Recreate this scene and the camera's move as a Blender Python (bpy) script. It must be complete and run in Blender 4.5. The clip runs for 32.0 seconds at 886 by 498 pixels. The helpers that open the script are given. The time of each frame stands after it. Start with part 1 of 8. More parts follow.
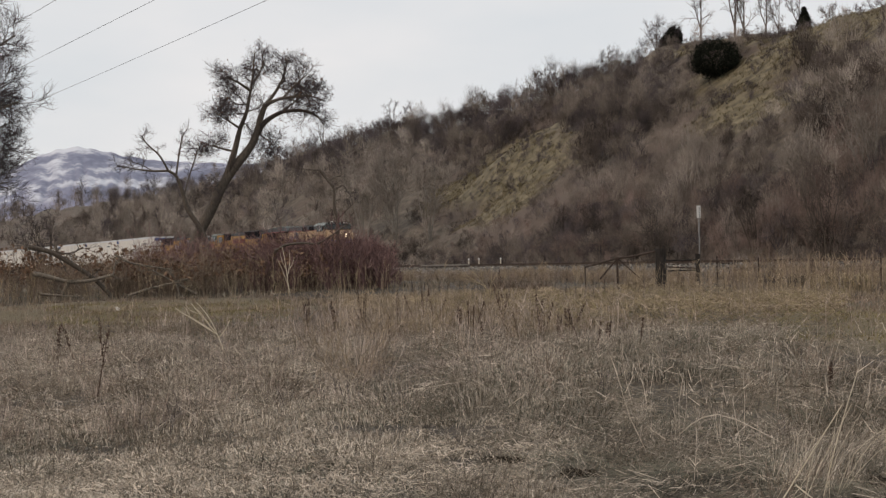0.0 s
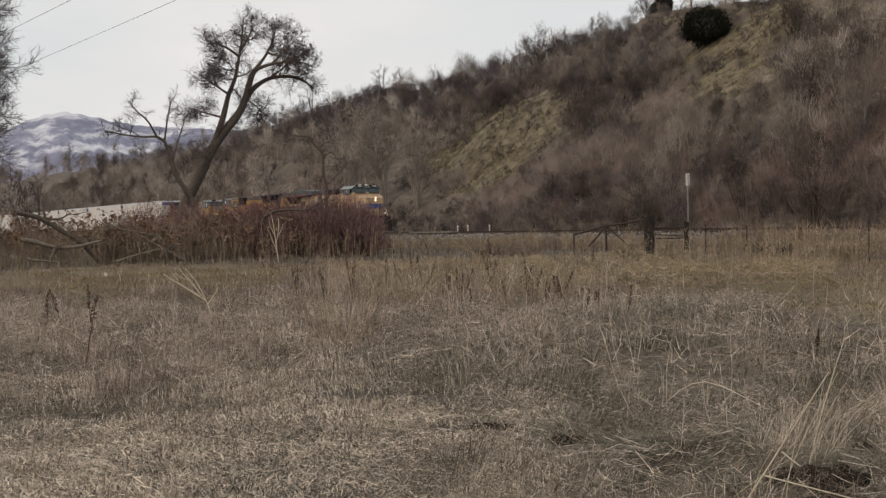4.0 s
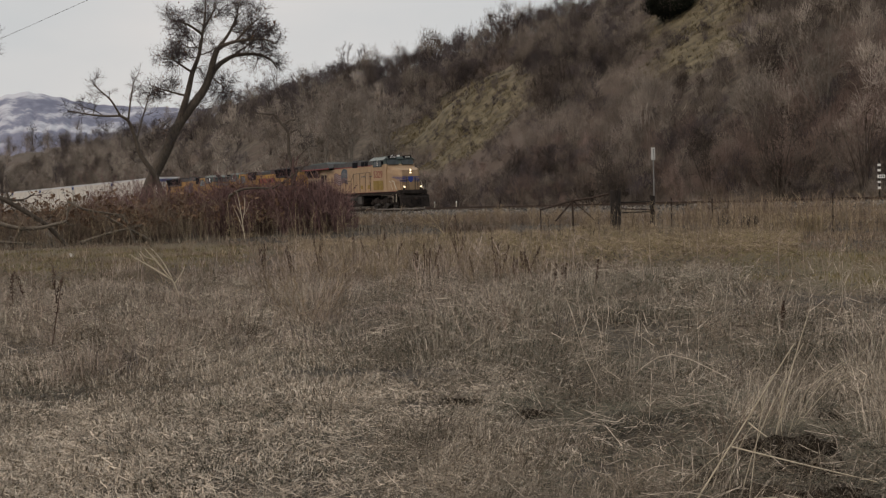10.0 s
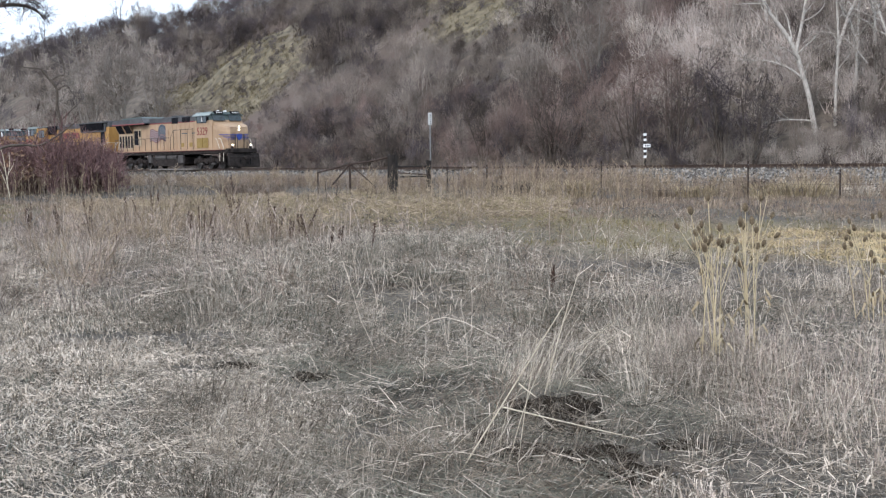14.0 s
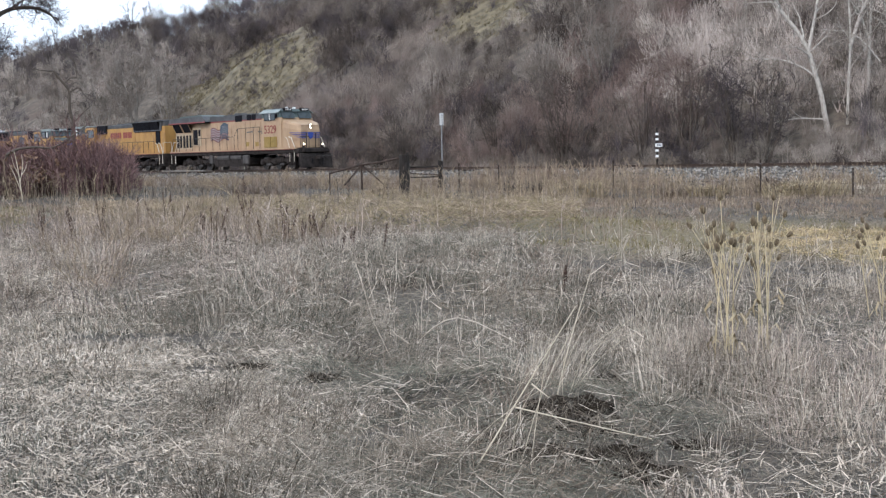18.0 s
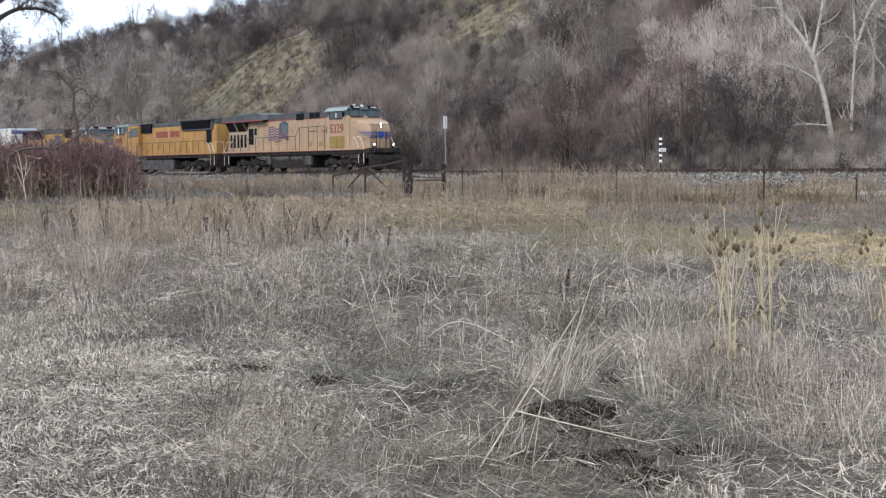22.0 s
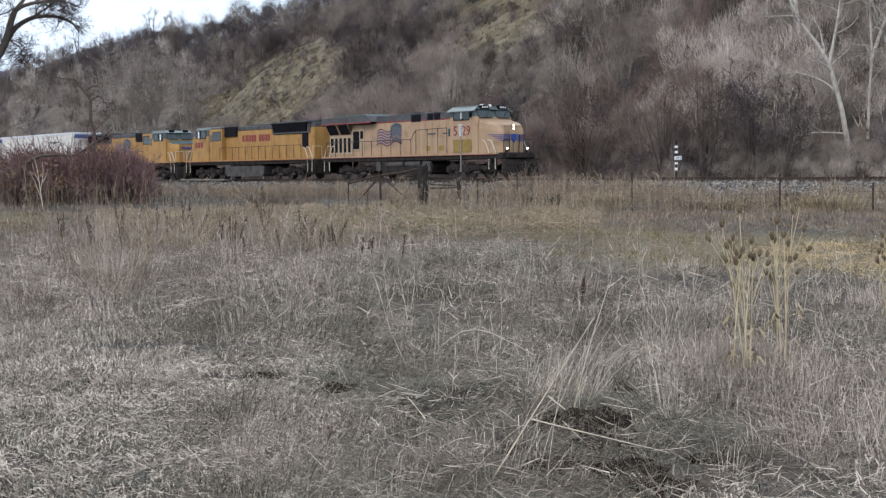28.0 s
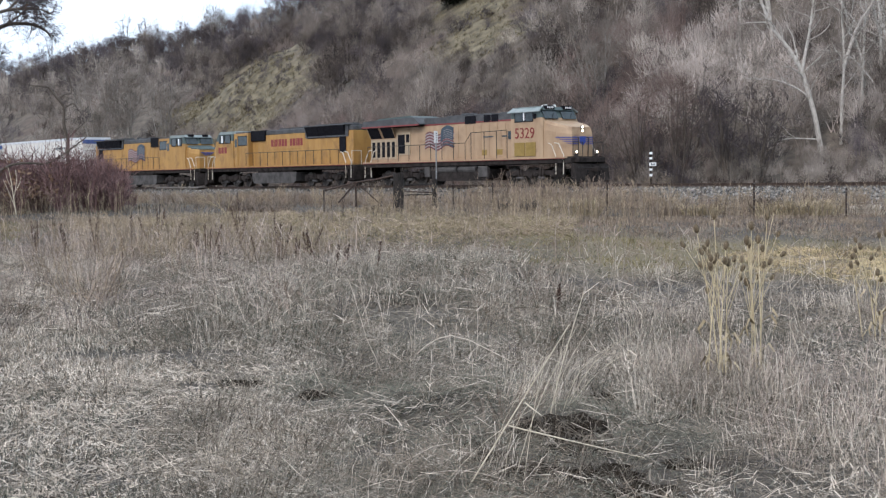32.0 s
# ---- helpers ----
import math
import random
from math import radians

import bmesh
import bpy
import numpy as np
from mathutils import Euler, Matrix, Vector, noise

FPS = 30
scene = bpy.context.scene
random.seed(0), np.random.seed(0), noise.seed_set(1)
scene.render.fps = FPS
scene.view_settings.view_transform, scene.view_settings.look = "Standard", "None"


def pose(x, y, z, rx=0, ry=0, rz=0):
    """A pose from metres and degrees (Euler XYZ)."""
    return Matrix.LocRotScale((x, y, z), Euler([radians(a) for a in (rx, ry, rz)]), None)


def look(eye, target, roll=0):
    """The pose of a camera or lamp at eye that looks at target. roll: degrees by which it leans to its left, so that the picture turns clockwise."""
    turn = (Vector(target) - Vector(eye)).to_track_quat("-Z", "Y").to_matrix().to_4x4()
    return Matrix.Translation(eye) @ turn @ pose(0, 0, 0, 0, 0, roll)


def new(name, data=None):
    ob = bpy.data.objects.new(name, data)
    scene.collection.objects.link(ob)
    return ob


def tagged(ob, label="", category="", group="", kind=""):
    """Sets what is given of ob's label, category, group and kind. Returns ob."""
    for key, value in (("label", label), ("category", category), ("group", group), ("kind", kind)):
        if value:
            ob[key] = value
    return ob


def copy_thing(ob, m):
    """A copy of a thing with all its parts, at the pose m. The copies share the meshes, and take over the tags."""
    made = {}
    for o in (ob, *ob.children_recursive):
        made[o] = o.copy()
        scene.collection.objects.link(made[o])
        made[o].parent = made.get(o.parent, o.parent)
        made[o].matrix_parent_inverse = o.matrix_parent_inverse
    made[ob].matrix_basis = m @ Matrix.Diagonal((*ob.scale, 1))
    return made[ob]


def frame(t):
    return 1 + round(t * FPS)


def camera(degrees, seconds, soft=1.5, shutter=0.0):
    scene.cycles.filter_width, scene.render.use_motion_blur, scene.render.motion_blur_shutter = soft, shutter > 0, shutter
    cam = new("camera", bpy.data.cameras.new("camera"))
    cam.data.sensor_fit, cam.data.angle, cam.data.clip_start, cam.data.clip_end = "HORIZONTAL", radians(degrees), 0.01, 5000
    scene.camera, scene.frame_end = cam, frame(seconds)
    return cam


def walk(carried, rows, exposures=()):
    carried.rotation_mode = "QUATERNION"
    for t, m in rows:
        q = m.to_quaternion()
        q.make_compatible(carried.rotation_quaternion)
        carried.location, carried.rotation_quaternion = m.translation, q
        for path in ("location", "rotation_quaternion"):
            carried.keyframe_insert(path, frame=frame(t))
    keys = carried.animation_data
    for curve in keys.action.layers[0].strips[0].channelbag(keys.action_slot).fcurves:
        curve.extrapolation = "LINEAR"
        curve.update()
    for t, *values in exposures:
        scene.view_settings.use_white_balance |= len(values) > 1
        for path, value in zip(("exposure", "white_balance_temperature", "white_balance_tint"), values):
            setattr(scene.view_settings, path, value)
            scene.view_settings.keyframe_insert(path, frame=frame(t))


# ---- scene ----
cam = camera(36.24, 32.0, soft=1.3)
EYE = 1.6            # the camera is held at chest height
RAIL = 1.18          # top of the rails over the field

# seconds, turn to the left, tilt up, lean to the left (degrees)
PATH = [
    (0, 10.626, 0.474, -1.332), (0.5, 10.680, 0.467, -1.184), (1, 10.732, 0.393, -1.063), (1.5, 10.582, 0.321, -1.100),
    (2, 10.399, 0.258, -1.098), (2.5, 10.225, 0.135, -1.007), (3, 10.288, -0.228, -0.889), (3.5, 10.264, -0.645, -1.041),
    (5.5, 9.767, -1.280, -1.134), (6, 9.463, -1.425, -1.080), (6.5, 9.332, -1.625, -1.234), (7, 9.329, -1.704, -1.660),
    (7.5, 9.089, -2.019, -1.834), (8, 9.124, -2.393, -1.749), (8.5, 9.082, -2.750, -1.712), (9, 8.908, -2.673, -1.495),
    (9.5, 8.917, -2.128, -1.475), (10, 8.824, -1.966, -1.785), (10.5, 8.497, -2.229, -1.856), (11, 6.328, -2.621, -1.193),
    (11.5, 0.260, -2.902, -0.215), (12, -2.978, -3.404, 0.224), (12.5, -2.325, -4.208, 0.630), (13, -1.542, -4.230, 0.800),
    (13.5, -0.993, -3.825, 0.211), (14, -0.576, -3.738, -0.783), (14.5, -0.268, -3.739, -1.185), (16.5, -0.121, -3.700, -1.345),
    (17, 0.161, -3.694, -1.140), (17.5, 0.021, -3.717, -1.020), (18, -0.066, -3.714, -1.039), (18.5, 0.138, -3.810, -1.329),
    (19, 0.254, -3.954, -1.437), (19.5, 0.260, -4.187, -1.347), (20, 0.108, -4.324, -1.209), (20.5, -0.072, -4.238, -1.092),
    (21, -0.013, -3.881, -0.965), (21.5, -0.004, -3.535, -0.840), (22, 0.051, -3.572, -0.642), (22.5, -0.044, -3.871, -0.569),
    (23, 0.055, -3.943, -0.684), (23.5, 0.392, -3.852, -0.786), (24, 0.634, -3.697, -0.804), (24.5, 0.806, -3.384, -0.642),
    (25, 1.203, -3.165, -0.507), (25.5, 1.333, -3.048, -0.446), (27.5, 1.181, -2.975, -0.393), (28, 0.688, -3.240, -0.559),
    (28.5, 0.247, -3.335, -0.751), (29, 0.194, -3.354, -0.946), (29.5, 0.188, -3.360, -0.857), (30, 0.266, -3.345, -0.678),
    (30.5, 0.231, -3.241, -0.550), (31, 0.175, -3.074, -0.623), (31.5, 0.025, -3.012, -0.777), (32, -0.342, -2.963, -0.732),
]
walk(cam, [(t, pose(0, 0, EYE, 90 + tilt, 0, turn) @ pose(0, 0, 0, 0, 0, lean)) for t, turn, tilt, lean in PATH],
     exposures=[(0, -0.06, 7250, 22), (4, -0.06, 7450, 22), (6, 0.0, 7450, 22), (8.5, 0.0, 7600, 22), (9.5, -0.16, 7500, 22), (10.5, -0.47, 7450, 22), (11.4, -0.48, 7450, 22), (11.9, 0.6, 6600, 19), (12.5, 0.97, 5950, 18),
                (14, 0.91, 5950, 18), (19, 0.85, 5950, 18), (25, 0.80, 5950, 18), (28, 0.55, 5980, 18), (28.9, 0.72, 5980, 18), (30, 0.74, 5950, 18), (32, 0.74, 5950, 18)])

# ---- sky and sun: a bright overcast afternoon ----
world = bpy.data.worlds.new("overcast_sky")
scene.world = world
world.use_nodes = True
wn, wl = world.node_tree.nodes, world.node_tree.links
wn.clear()
w_out = wn.new("ShaderNodeOutputWorld")
w_bg = wn.new("ShaderNodeBackground")
w_sky = wn.new("ShaderNodeTexSky")
w_sky.sky_type = "NISHITA"
w_sky.sun_disc = False
w_sky.sun_elevation = radians(32)
w_sky.sun_rotation = radians(215)
w_sky.dust_density = 4.0
w_gain = wn.new("ShaderNodeVectorMath")
w_gain.operation = "SCALE"
w_gain.inputs["Scale"].default_value = 0.045
wl.new(w_sky.outputs[0], w_gain.inputs[0])
# the cloud deck: broad soft streaks of white and pale blue-grey
w_co = wn.new("ShaderNodeTexCoord")
w_map = wn.new("ShaderNodeMapping")
w_map.inputs["Scale"].default_value = (1.4, 1.4, 4.0)
w_noise = wn.new("ShaderNodeTexNoise")
w_noise.inputs["Scale"].default_value = 1.6
w_noise.inputs["Detail"].default_value = 5
w_noise.inputs["Roughness"].default_value = 0.5
wl.new(w_co.outputs["Generated"], w_map.inputs["Vector"])
wl.new(w_map.outputs[0], w_noise.inputs["Vector"])
w_ramp = wn.new("ShaderNodeValToRGB")
w_ramp.color_ramp.elements[0].position, w_ramp.color_ramp.elements[0].color = 0.32, (0.575, 0.725, 0.80, 1)
w_ramp.color_ramp.elements[1].position, w_ramp.color_ramp.elements[1].color = 0.68, (0.79, 0.885, 0.915, 1)
wl.new(w_noise.outputs["Fac"], w_ramp.inputs[0])
w_mix = wn.new("ShaderNodeMixRGB")
w_mix.inputs[0].default_value = 0.85
wl.new(w_gain.outputs[0], w_mix.inputs[1])
wl.new(w_ramp.outputs[0], w_mix.inputs[2])
wl.new(w_mix.outputs[0], w_bg.inputs[0])
w_bg.inputs[1].default_value = 1.13
wl.new(w_bg.outputs[0], w_out.inputs[0])

sun = new("sun", bpy.data.lights.new("sun", "SUN"))
sun.data.energy, sun.data.angle, sun.data.color = 0.95, radians(16), (1.0, 0.89, 0.76)
sun.matrix_world = look((-40, -60, 60), (0, 0, 0))

# ---- helpers of this scene ----


def part(name, bm, material, parent=None, label=""):
    """A bmesh as one mesh object, under a thing or a part."""
    me = bpy.data.meshes.new(name)
    bm.to_mesh(me)
    bm.free()
    me.materials.append(material)
    ob = new(name, me)
    ob.parent = parent
    if label:
        ob["label"] = label
    return ob


def mesh_arrays(name, verts, faces, material):
    """A mesh from arrays: verts (n, 3), faces (m, 3) or (m, 4)."""
    me = bpy.data.meshes.new(name)
    verts, faces = np.asarray(verts, np.float32), np.asarray(faces, np.int32)
    k = faces.shape[1]
    me.vertices.add(len(verts))
    me.vertices.foreach_set("co", verts.ravel())
    me.loops.add(faces.size)
    me.loops.foreach_set("vertex_index", faces.ravel())
    me.polygons.add(len(faces))
    me.polygons.foreach_set("loop_start", np.arange(0, faces.size, k, dtype=np.int32))
    me.update(calc_edges=True)
    me.materials.append(material)
    return me


def box(bm, x0, x1, y0, y1, z0, z1, bevel=0.0):
    """A box, its edges rounded off by bevel."""
    r = bmesh.ops.create_cube(bm, size=1)
    for v in r["verts"]:
        v.co = Vector(((x0 + x1) / 2 + v.co.x * (x1 - x0), (y0 + y1) / 2 + v.co.y * (y1 - y0), (z0 + z1) / 2 + v.co.z * (z1 - z0)))
    if bevel:
        edges = {e for v in r["verts"] for e in v.link_edges}
        bmesh.ops.bevel(bm, geom=list(edges), offset=bevel, segments=1, affect="EDGES", profile=0.5)
    return bm


def rod(bm, a, b, r, sides=6, r2=None):
    """A round bar from a to b."""
    a, b = Vector(a), Vector(b)
    d = b - a
    m = Matrix.Translation((a + b) / 2) @ d.to_track_quat("Z", "Y").to_matrix().to_4x4()
    bmesh.ops.create_cone(bm, cap_ends=True, segments=sides, radius1=r, radius2=r if r2 is None else r2, depth=d.length, matrix=m)
    return bm


def prism(bm, outline, y0, y1):
    """An outline in x and z, drawn out from y0 to y1."""
    a = [bm.verts.new((x, y0, z)) for x, z in outline]
    b = [bm.verts.new((x, y1, z)) for x, z in outline]
    bm.faces.new(a)
    bm.faces.new(b[::-1])
    n = len(a)
    for i in range(n):
        bm.faces.new((a[(i + 1) % n], a[i], b[i], b[(i + 1) % n]))
    bmesh.ops.recalc_face_normals(bm, faces=bm.faces)
    return bm


def B():
    return bmesh.new()


# ---- materials ----
def material(name, ramp, scale=4.0, detail=6, rough=0.85, metal=0.0, bump=0.2, bump_scale=None, spots=None, island=0.0, obj=0.0, stretch=(1, 1, 1), spec=0.3, mask=None, tone=0.0):
    """Noise through a ramp of colours; spots: (colour, scale, low, high) of a second, broader noise laid over it."""
    m = bpy.data.materials.new(name)
    m.use_nodes = True
    n, l = m.node_tree.nodes, m.node_tree.links
    bsdf = n["Principled BSDF"]
    co = n.new("ShaderNodeTexCoord")
    mp = n.new("ShaderNodeMapping")
    mp.inputs["Scale"].default_value = stretch
    l.new(co.outputs["Object"], mp.inputs["Vector"])
    nz = n.new("ShaderNodeTexNoise")
    nz.inputs["Scale"].default_value, nz.inputs["Detail"].default_value, nz.inputs["Roughness"].default_value = scale, detail, 0.6
    l.new(mp.outputs[0], nz.inputs["Vector"])
    cr = n.new("ShaderNodeValToRGB")
    while len(cr.color_ramp.elements) < len(ramp):
        cr.color_ramp.elements.new(0.5)
    for e, (p, c) in zip(cr.color_ramp.elements, ramp):
        e.position, e.color = p, (*c, 1)
    l.new(nz.outputs["Fac"], cr.inputs[0])
    col = cr.outputs[0]
    if spots:
        c, s, lo, hi = spots
        n2 = n.new("ShaderNodeTexNoise")
        n2.inputs["Scale"].default_value, n2.inputs["Detail"].default_value = s, 4
        l.new(co.outputs["Object"], n2.inputs["Vector"])
        mr = n.new("ShaderNodeMapRange")
        mr.inputs["From Min"].default_value, mr.inputs["From Max"].default_value = lo, hi
        l.new(n2.outputs["Fac"], mr.inputs["Value"])
        mx = n.new("ShaderNodeMixRGB")
        mx.inputs[2].default_value = (*c, 1)
        l.new(mr.outputs[0], mx.inputs[0])
        l.new(col, mx.inputs[1])
        col = mx.outputs[0]
    if mask:
        at = n.new("ShaderNodeAttribute")
        at.attribute_name = mask[0]
        c2 = n.new("ShaderNodeValToRGB")
        while len(c2.color_ramp.elements) < len(mask[1]):
            c2.color_ramp.elements.new(0.5)
        for e, (p, c) in zip(c2.color_ramp.elements, mask[1]):
            e.position, e.color = p, (*c, 1)
        l.new(nz.outputs["Fac"], c2.inputs[0])
        mx = n.new("ShaderNodeMixRGB")
        l.new(at.outputs["Fac"], mx.inputs[0])
        l.new(col, mx.inputs[1])
        l.new(c2.outputs[0], mx.inputs[2])
        col = mx.outputs[0]
    for amount, kind, out in ((island, "ShaderNodeNewGeometry", "Random Per Island"), (obj, "ShaderNodeObjectInfo", "Random")):
        if amount:
            g = n.new(kind)
            mr = n.new("ShaderNodeMapRange")
            mr.inputs["To Min"].default_value, mr.inputs["To Max"].default_value = 1 - amount, 1 + amount
            l.new(g.outputs[out], mr.inputs["Value"])
            hs = n.new("ShaderNodeHueSaturation")
            l.new(mr.outputs[0], hs.inputs["Value"])
            l.new(col, hs.inputs["Color"])
            col = hs.outputs[0]
    if tone:
        at = n.new("ShaderNodeAttribute")
        at.attribute_name = "tone"
        mr = n.new("ShaderNodeMapRange")
        mr.inputs["To Min"].default_value, mr.inputs["To Max"].default_value = 1 - tone, 1 + tone
        l.new(at.outputs["Fac"], mr.inputs["Value"])
        hs = n.new("ShaderNodeHueSaturation")
        l.new(mr.outputs[0], hs.inputs["Value"])
        l.new(col, hs.inputs["Color"])
        col = hs.outputs[0]
    l.new(col, bsdf.inputs["Base Color"])
    bsdf.inputs["Roughness"].default_value, bsdf.inputs["Metallic"].default_value = rough, metal
    bsdf.inputs["Specular IOR Level"].default_value = spec
    if bump:
        nb = nz
        if bump_scale:
            nb = n.new("ShaderNodeTexNoise")
            nb.inputs["Scale"].default_value, nb.inputs["Detail"].default_value = bump_scale, 4
            l.new(mp.outputs[0], nb.inputs["Vector"])
        b = n.new("ShaderNodeBump")
        b.inputs["Strength"].default_value, b.inputs["Distance"].default_value = bump, 0.05
        l.new(nb.outputs["Fac"], b.inputs["Height"])
        l.new(b.outputs[0], bsdf.inputs["Normal"])
    return m


def glow(name, colour, strength):
    m = bpy.data.materials.new(name)
    m.use_nodes = True
    b = m.node_tree.nodes["Principled BSDF"]
    b.inputs["Base Color"].default_value = (*colour, 1)
    b.inputs["Emission Color"].default_value = (*colour, 1)
    b.inputs["Emission Strength"].default_value = strength
    return m


def ramp2(a, b, lo=0.3, hi=0.7):
    return [(lo, a), (hi, b)]


M_FIELD = material("field_litter", [(0.3, (0.023, 0.019, 0.016)), (0.5, (0.065, 0.054, 0.043)), (0.74, (0.178, 0.151, 0.122))], 18, 9, bump=0.7, spots=((0.11, 0.09, 0.06), 0.12, 0.5, 0.68), mask=("bare", [(0.32, (0.084, 0.068, 0.039)), (0.5, (0.165, 0.13, 0.072)), (0.7, (0.285, 0.225, 0.128))]))
M_HILL = material("hill_soil_and_litter", [(0.3, (0.057, 0.046, 0.037)), (0.5, (0.115, 0.094, 0.074)), (0.68, (0.188, 0.155, 0.122))], 0.9, 9, bump=0.7, bump_scale=2.0, spots=((0.115, 0.085, 0.068), 0.09, 0.48, 0.62), mask=("bare", [(0.34, (0.07, 0.057, 0.037)), (0.47, (0.13, 0.108, 0.069)), (0.66, (0.222, 0.184, 0.118))]))
# the mountain's blue-grey stands in for distance haze, bluest on the snowless foot
M_MOUNT = material("haze_tinted_snowy_mountain", [(0.40, (0.17, 0.185, 0.255)), (0.50, (0.235, 0.25, 0.325)), (0.545, (0.38, 0.395, 0.46)), (0.62, (0.58, 0.60, 0.65))], 0.011, 14, bump=0.4, bump_scale=0.05, stretch=(1, 1, 1.3), mask=("bare", [(0.4, (0.185, 0.195, 0.27)), (0.62, (0.25, 0.25, 0.32))]))
M_GRASS = material("dry_grass", ramp2((0.089, 0.074, 0.058), (0.298, 0.254, 0.199)), 0.5, 4, bump=0, island=0.65, spec=0.2, spots=((0.157, 0.122, 0.09), 0.22, 0.5, 0.66))
M_GRASS_PALE = material("pale_grass", ramp2((0.366, 0.312, 0.248), (0.648, 0.562, 0.464)), 0.8, 3, bump=0, island=0.5, spec=0.2)
M_GRASS_GREEN = material("green_grass", ramp2((0.14, 0.118, 0.054), (0.27, 0.225, 0.112)), 0.8, 3, bump=0, island=0.4, spec=0.2)
M_GRASS_COOL = material("grey_green_dead_grass", ramp2((0.068, 0.067, 0.052), (0.225, 0.218, 0.17)), 0.6, 4, bump=0, island=0.55, spec=0.2)
M_GRASS_ROSY = material("rosy_beige_grass", ramp2((0.324, 0.258, 0.213), (0.564, 0.462, 0.388)), 0.7, 3, bump=0, island=0.4, spec=0.2)
M_STRAW = material("golden_straw", ramp2((0.30, 0.235, 0.14), (0.48, 0.395, 0.26)), 3, 3, bump=0, island=0.4, spec=0.2)
M_STALK = material("bleached_stalk", ramp2((0.46, 0.395, 0.29), (0.64, 0.565, 0.44)), 6, 3, bump=0, island=0.2, spec=0.2)
M_HILLGRASS = material("bunch_grass", ramp2((0.112, 0.092, 0.057), (0.27, 0.225, 0.14)), 0.4, 3, bump=0, island=0.2, spec=0.0)
M_TAN = material("tan_weeds", ramp2((0.225, 0.172, 0.117), (0.392, 0.31, 0.214)), 0.8, 3, bump=0, island=0.45, spec=0.2)
M_LANE = material("golden_mown_straw", ramp2((0.32, 0.245, 0.135), (0.53, 0.415, 0.24)), 0.8, 3, bump=0, island=0.35, spec=0.2)
M_WEED = material("brown_dead_weeds", ramp2((0.146, 0.108, 0.083), (0.313, 0.24, 0.185)), 0.5, 3, bump=0, island=0.45, spec=0.2)
M_THICKET = material("purple_brown_twigs", ramp2((0.12, 0.07, 0.066), (0.25, 0.158, 0.148)), 0.4, 3, bump=0, island=0.45, spec=0.15)
M_LEAF = material("dead_brown_leaves", ramp2((0.11, 0.066, 0.044), (0.25, 0.152, 0.096)), 6, 3, bump=0, island=0.4)
M_DOCK = material("dark_dock_seed", ramp2((0.042, 0.025, 0.019), (0.11, 0.066, 0.048)), 20, 3, bump=0, island=0.4)
M_SCRUB = material("grey_brown_twigs", ramp2((0.068, 0.055, 0.048), (0.29, 0.245, 0.21), 0.4, 0.62), 0.16, 3, bump=0, island=0.12, spec=0.0, tone=0.34)
M_SCRUB_RED = material("red_brown_twigs", ramp2((0.165, 0.12, 0.104), (0.33, 0.254, 0.222), 0.36, 0.64), 0.2, 3, bump=0, island=0.15, spec=0.0, tone=0.3)
M_SCRUB_DARK = material("dark_twigs", ramp2((0.064, 0.054, 0.056), (0.15, 0.128, 0.13)), 0.2, 3, bump=0, island=0.15, spec=0.0, tone=0.28)
M_SCRUB_PALE = material("pale_twigs", ramp2((0.219, 0.19, 0.162), (0.46, 0.4, 0.346), 0.36, 0.64), 0.2, 3, bump=0, island=0.15, spec=0.0, tone=0.26)
M_SCRUB_PINK = material("pinkish_grey_twigs", ramp2((0.39, 0.335, 0.295), (0.62, 0.54, 0.48), 0.36, 0.64), 0.14, 3, bump=0, island=0.12, spec=0.0, tone=0.24)
M_BARK = material("brown_bark", ramp2((0.05, 0.04, 0.033), (0.14, 0.115, 0.09)), 14, 6, bump=0.7, stretch=(1, 1, 0.25))
M_BARK_PALE = material("pale_bark", ramp2((0.28, 0.25, 0.215), (0.60, 0.56, 0.50)), 9, 6, bump=0.5, stretch=(1, 1, 0.4))
M_BARK_GREY = material("grey_bark", ramp2((0.15, 0.132, 0.112), (0.30, 0.27, 0.235)), 9, 6, bump=0.5, stretch=(1, 1, 0.4))
M_EVERGREEN = material("dark_evergreen", ramp2((0.012, 0.014, 0.011), (0.026, 0.028, 0.021)), 2, 4, bump=0, island=0.35, spec=0.0)

# ---- the lie of the land ----
# The track runs straight through (0, 92.53); s goes along the train's way, o across it, away from the camera.
TRACK_Y, TRACK_TURN = 92.53, -51.76
TC, TS = math.cos(radians(TRACK_TURN)), math.sin(radians(TRACK_TURN))


def plan(s, o):
    """The world's x and y of a place s along and o beyond the track."""
    return s * TC - o * TS, TRACK_Y + s * TS + o * TC


def lane(x, y):
    """The place along and beyond the track of the world's x and y."""
    return x * TC + (y - TRACK_Y) * TS, -x * TS + (y - TRACK_Y) * TC


def polar(az, d):
    """The world's x and y of a place d metres off, az degrees to the right of north."""
    return d * math.sin(radians(az)), d * math.cos(radians(az))


def waves(x, y, length, seed):
    """Smooth bumps between about -1 and 1."""
    g = np.random.default_rng(seed)
    z = 0
    for k in range(7):
        a, ph, f = g.uniform(0, 6.28), g.uniform(0, 6.28), g.uniform(0.6, 1.7) * 6.28 / length
        z = z + np.sin(f * (x * np.cos(a) + y * np.sin(a)) + ph)
    return z / 3.2


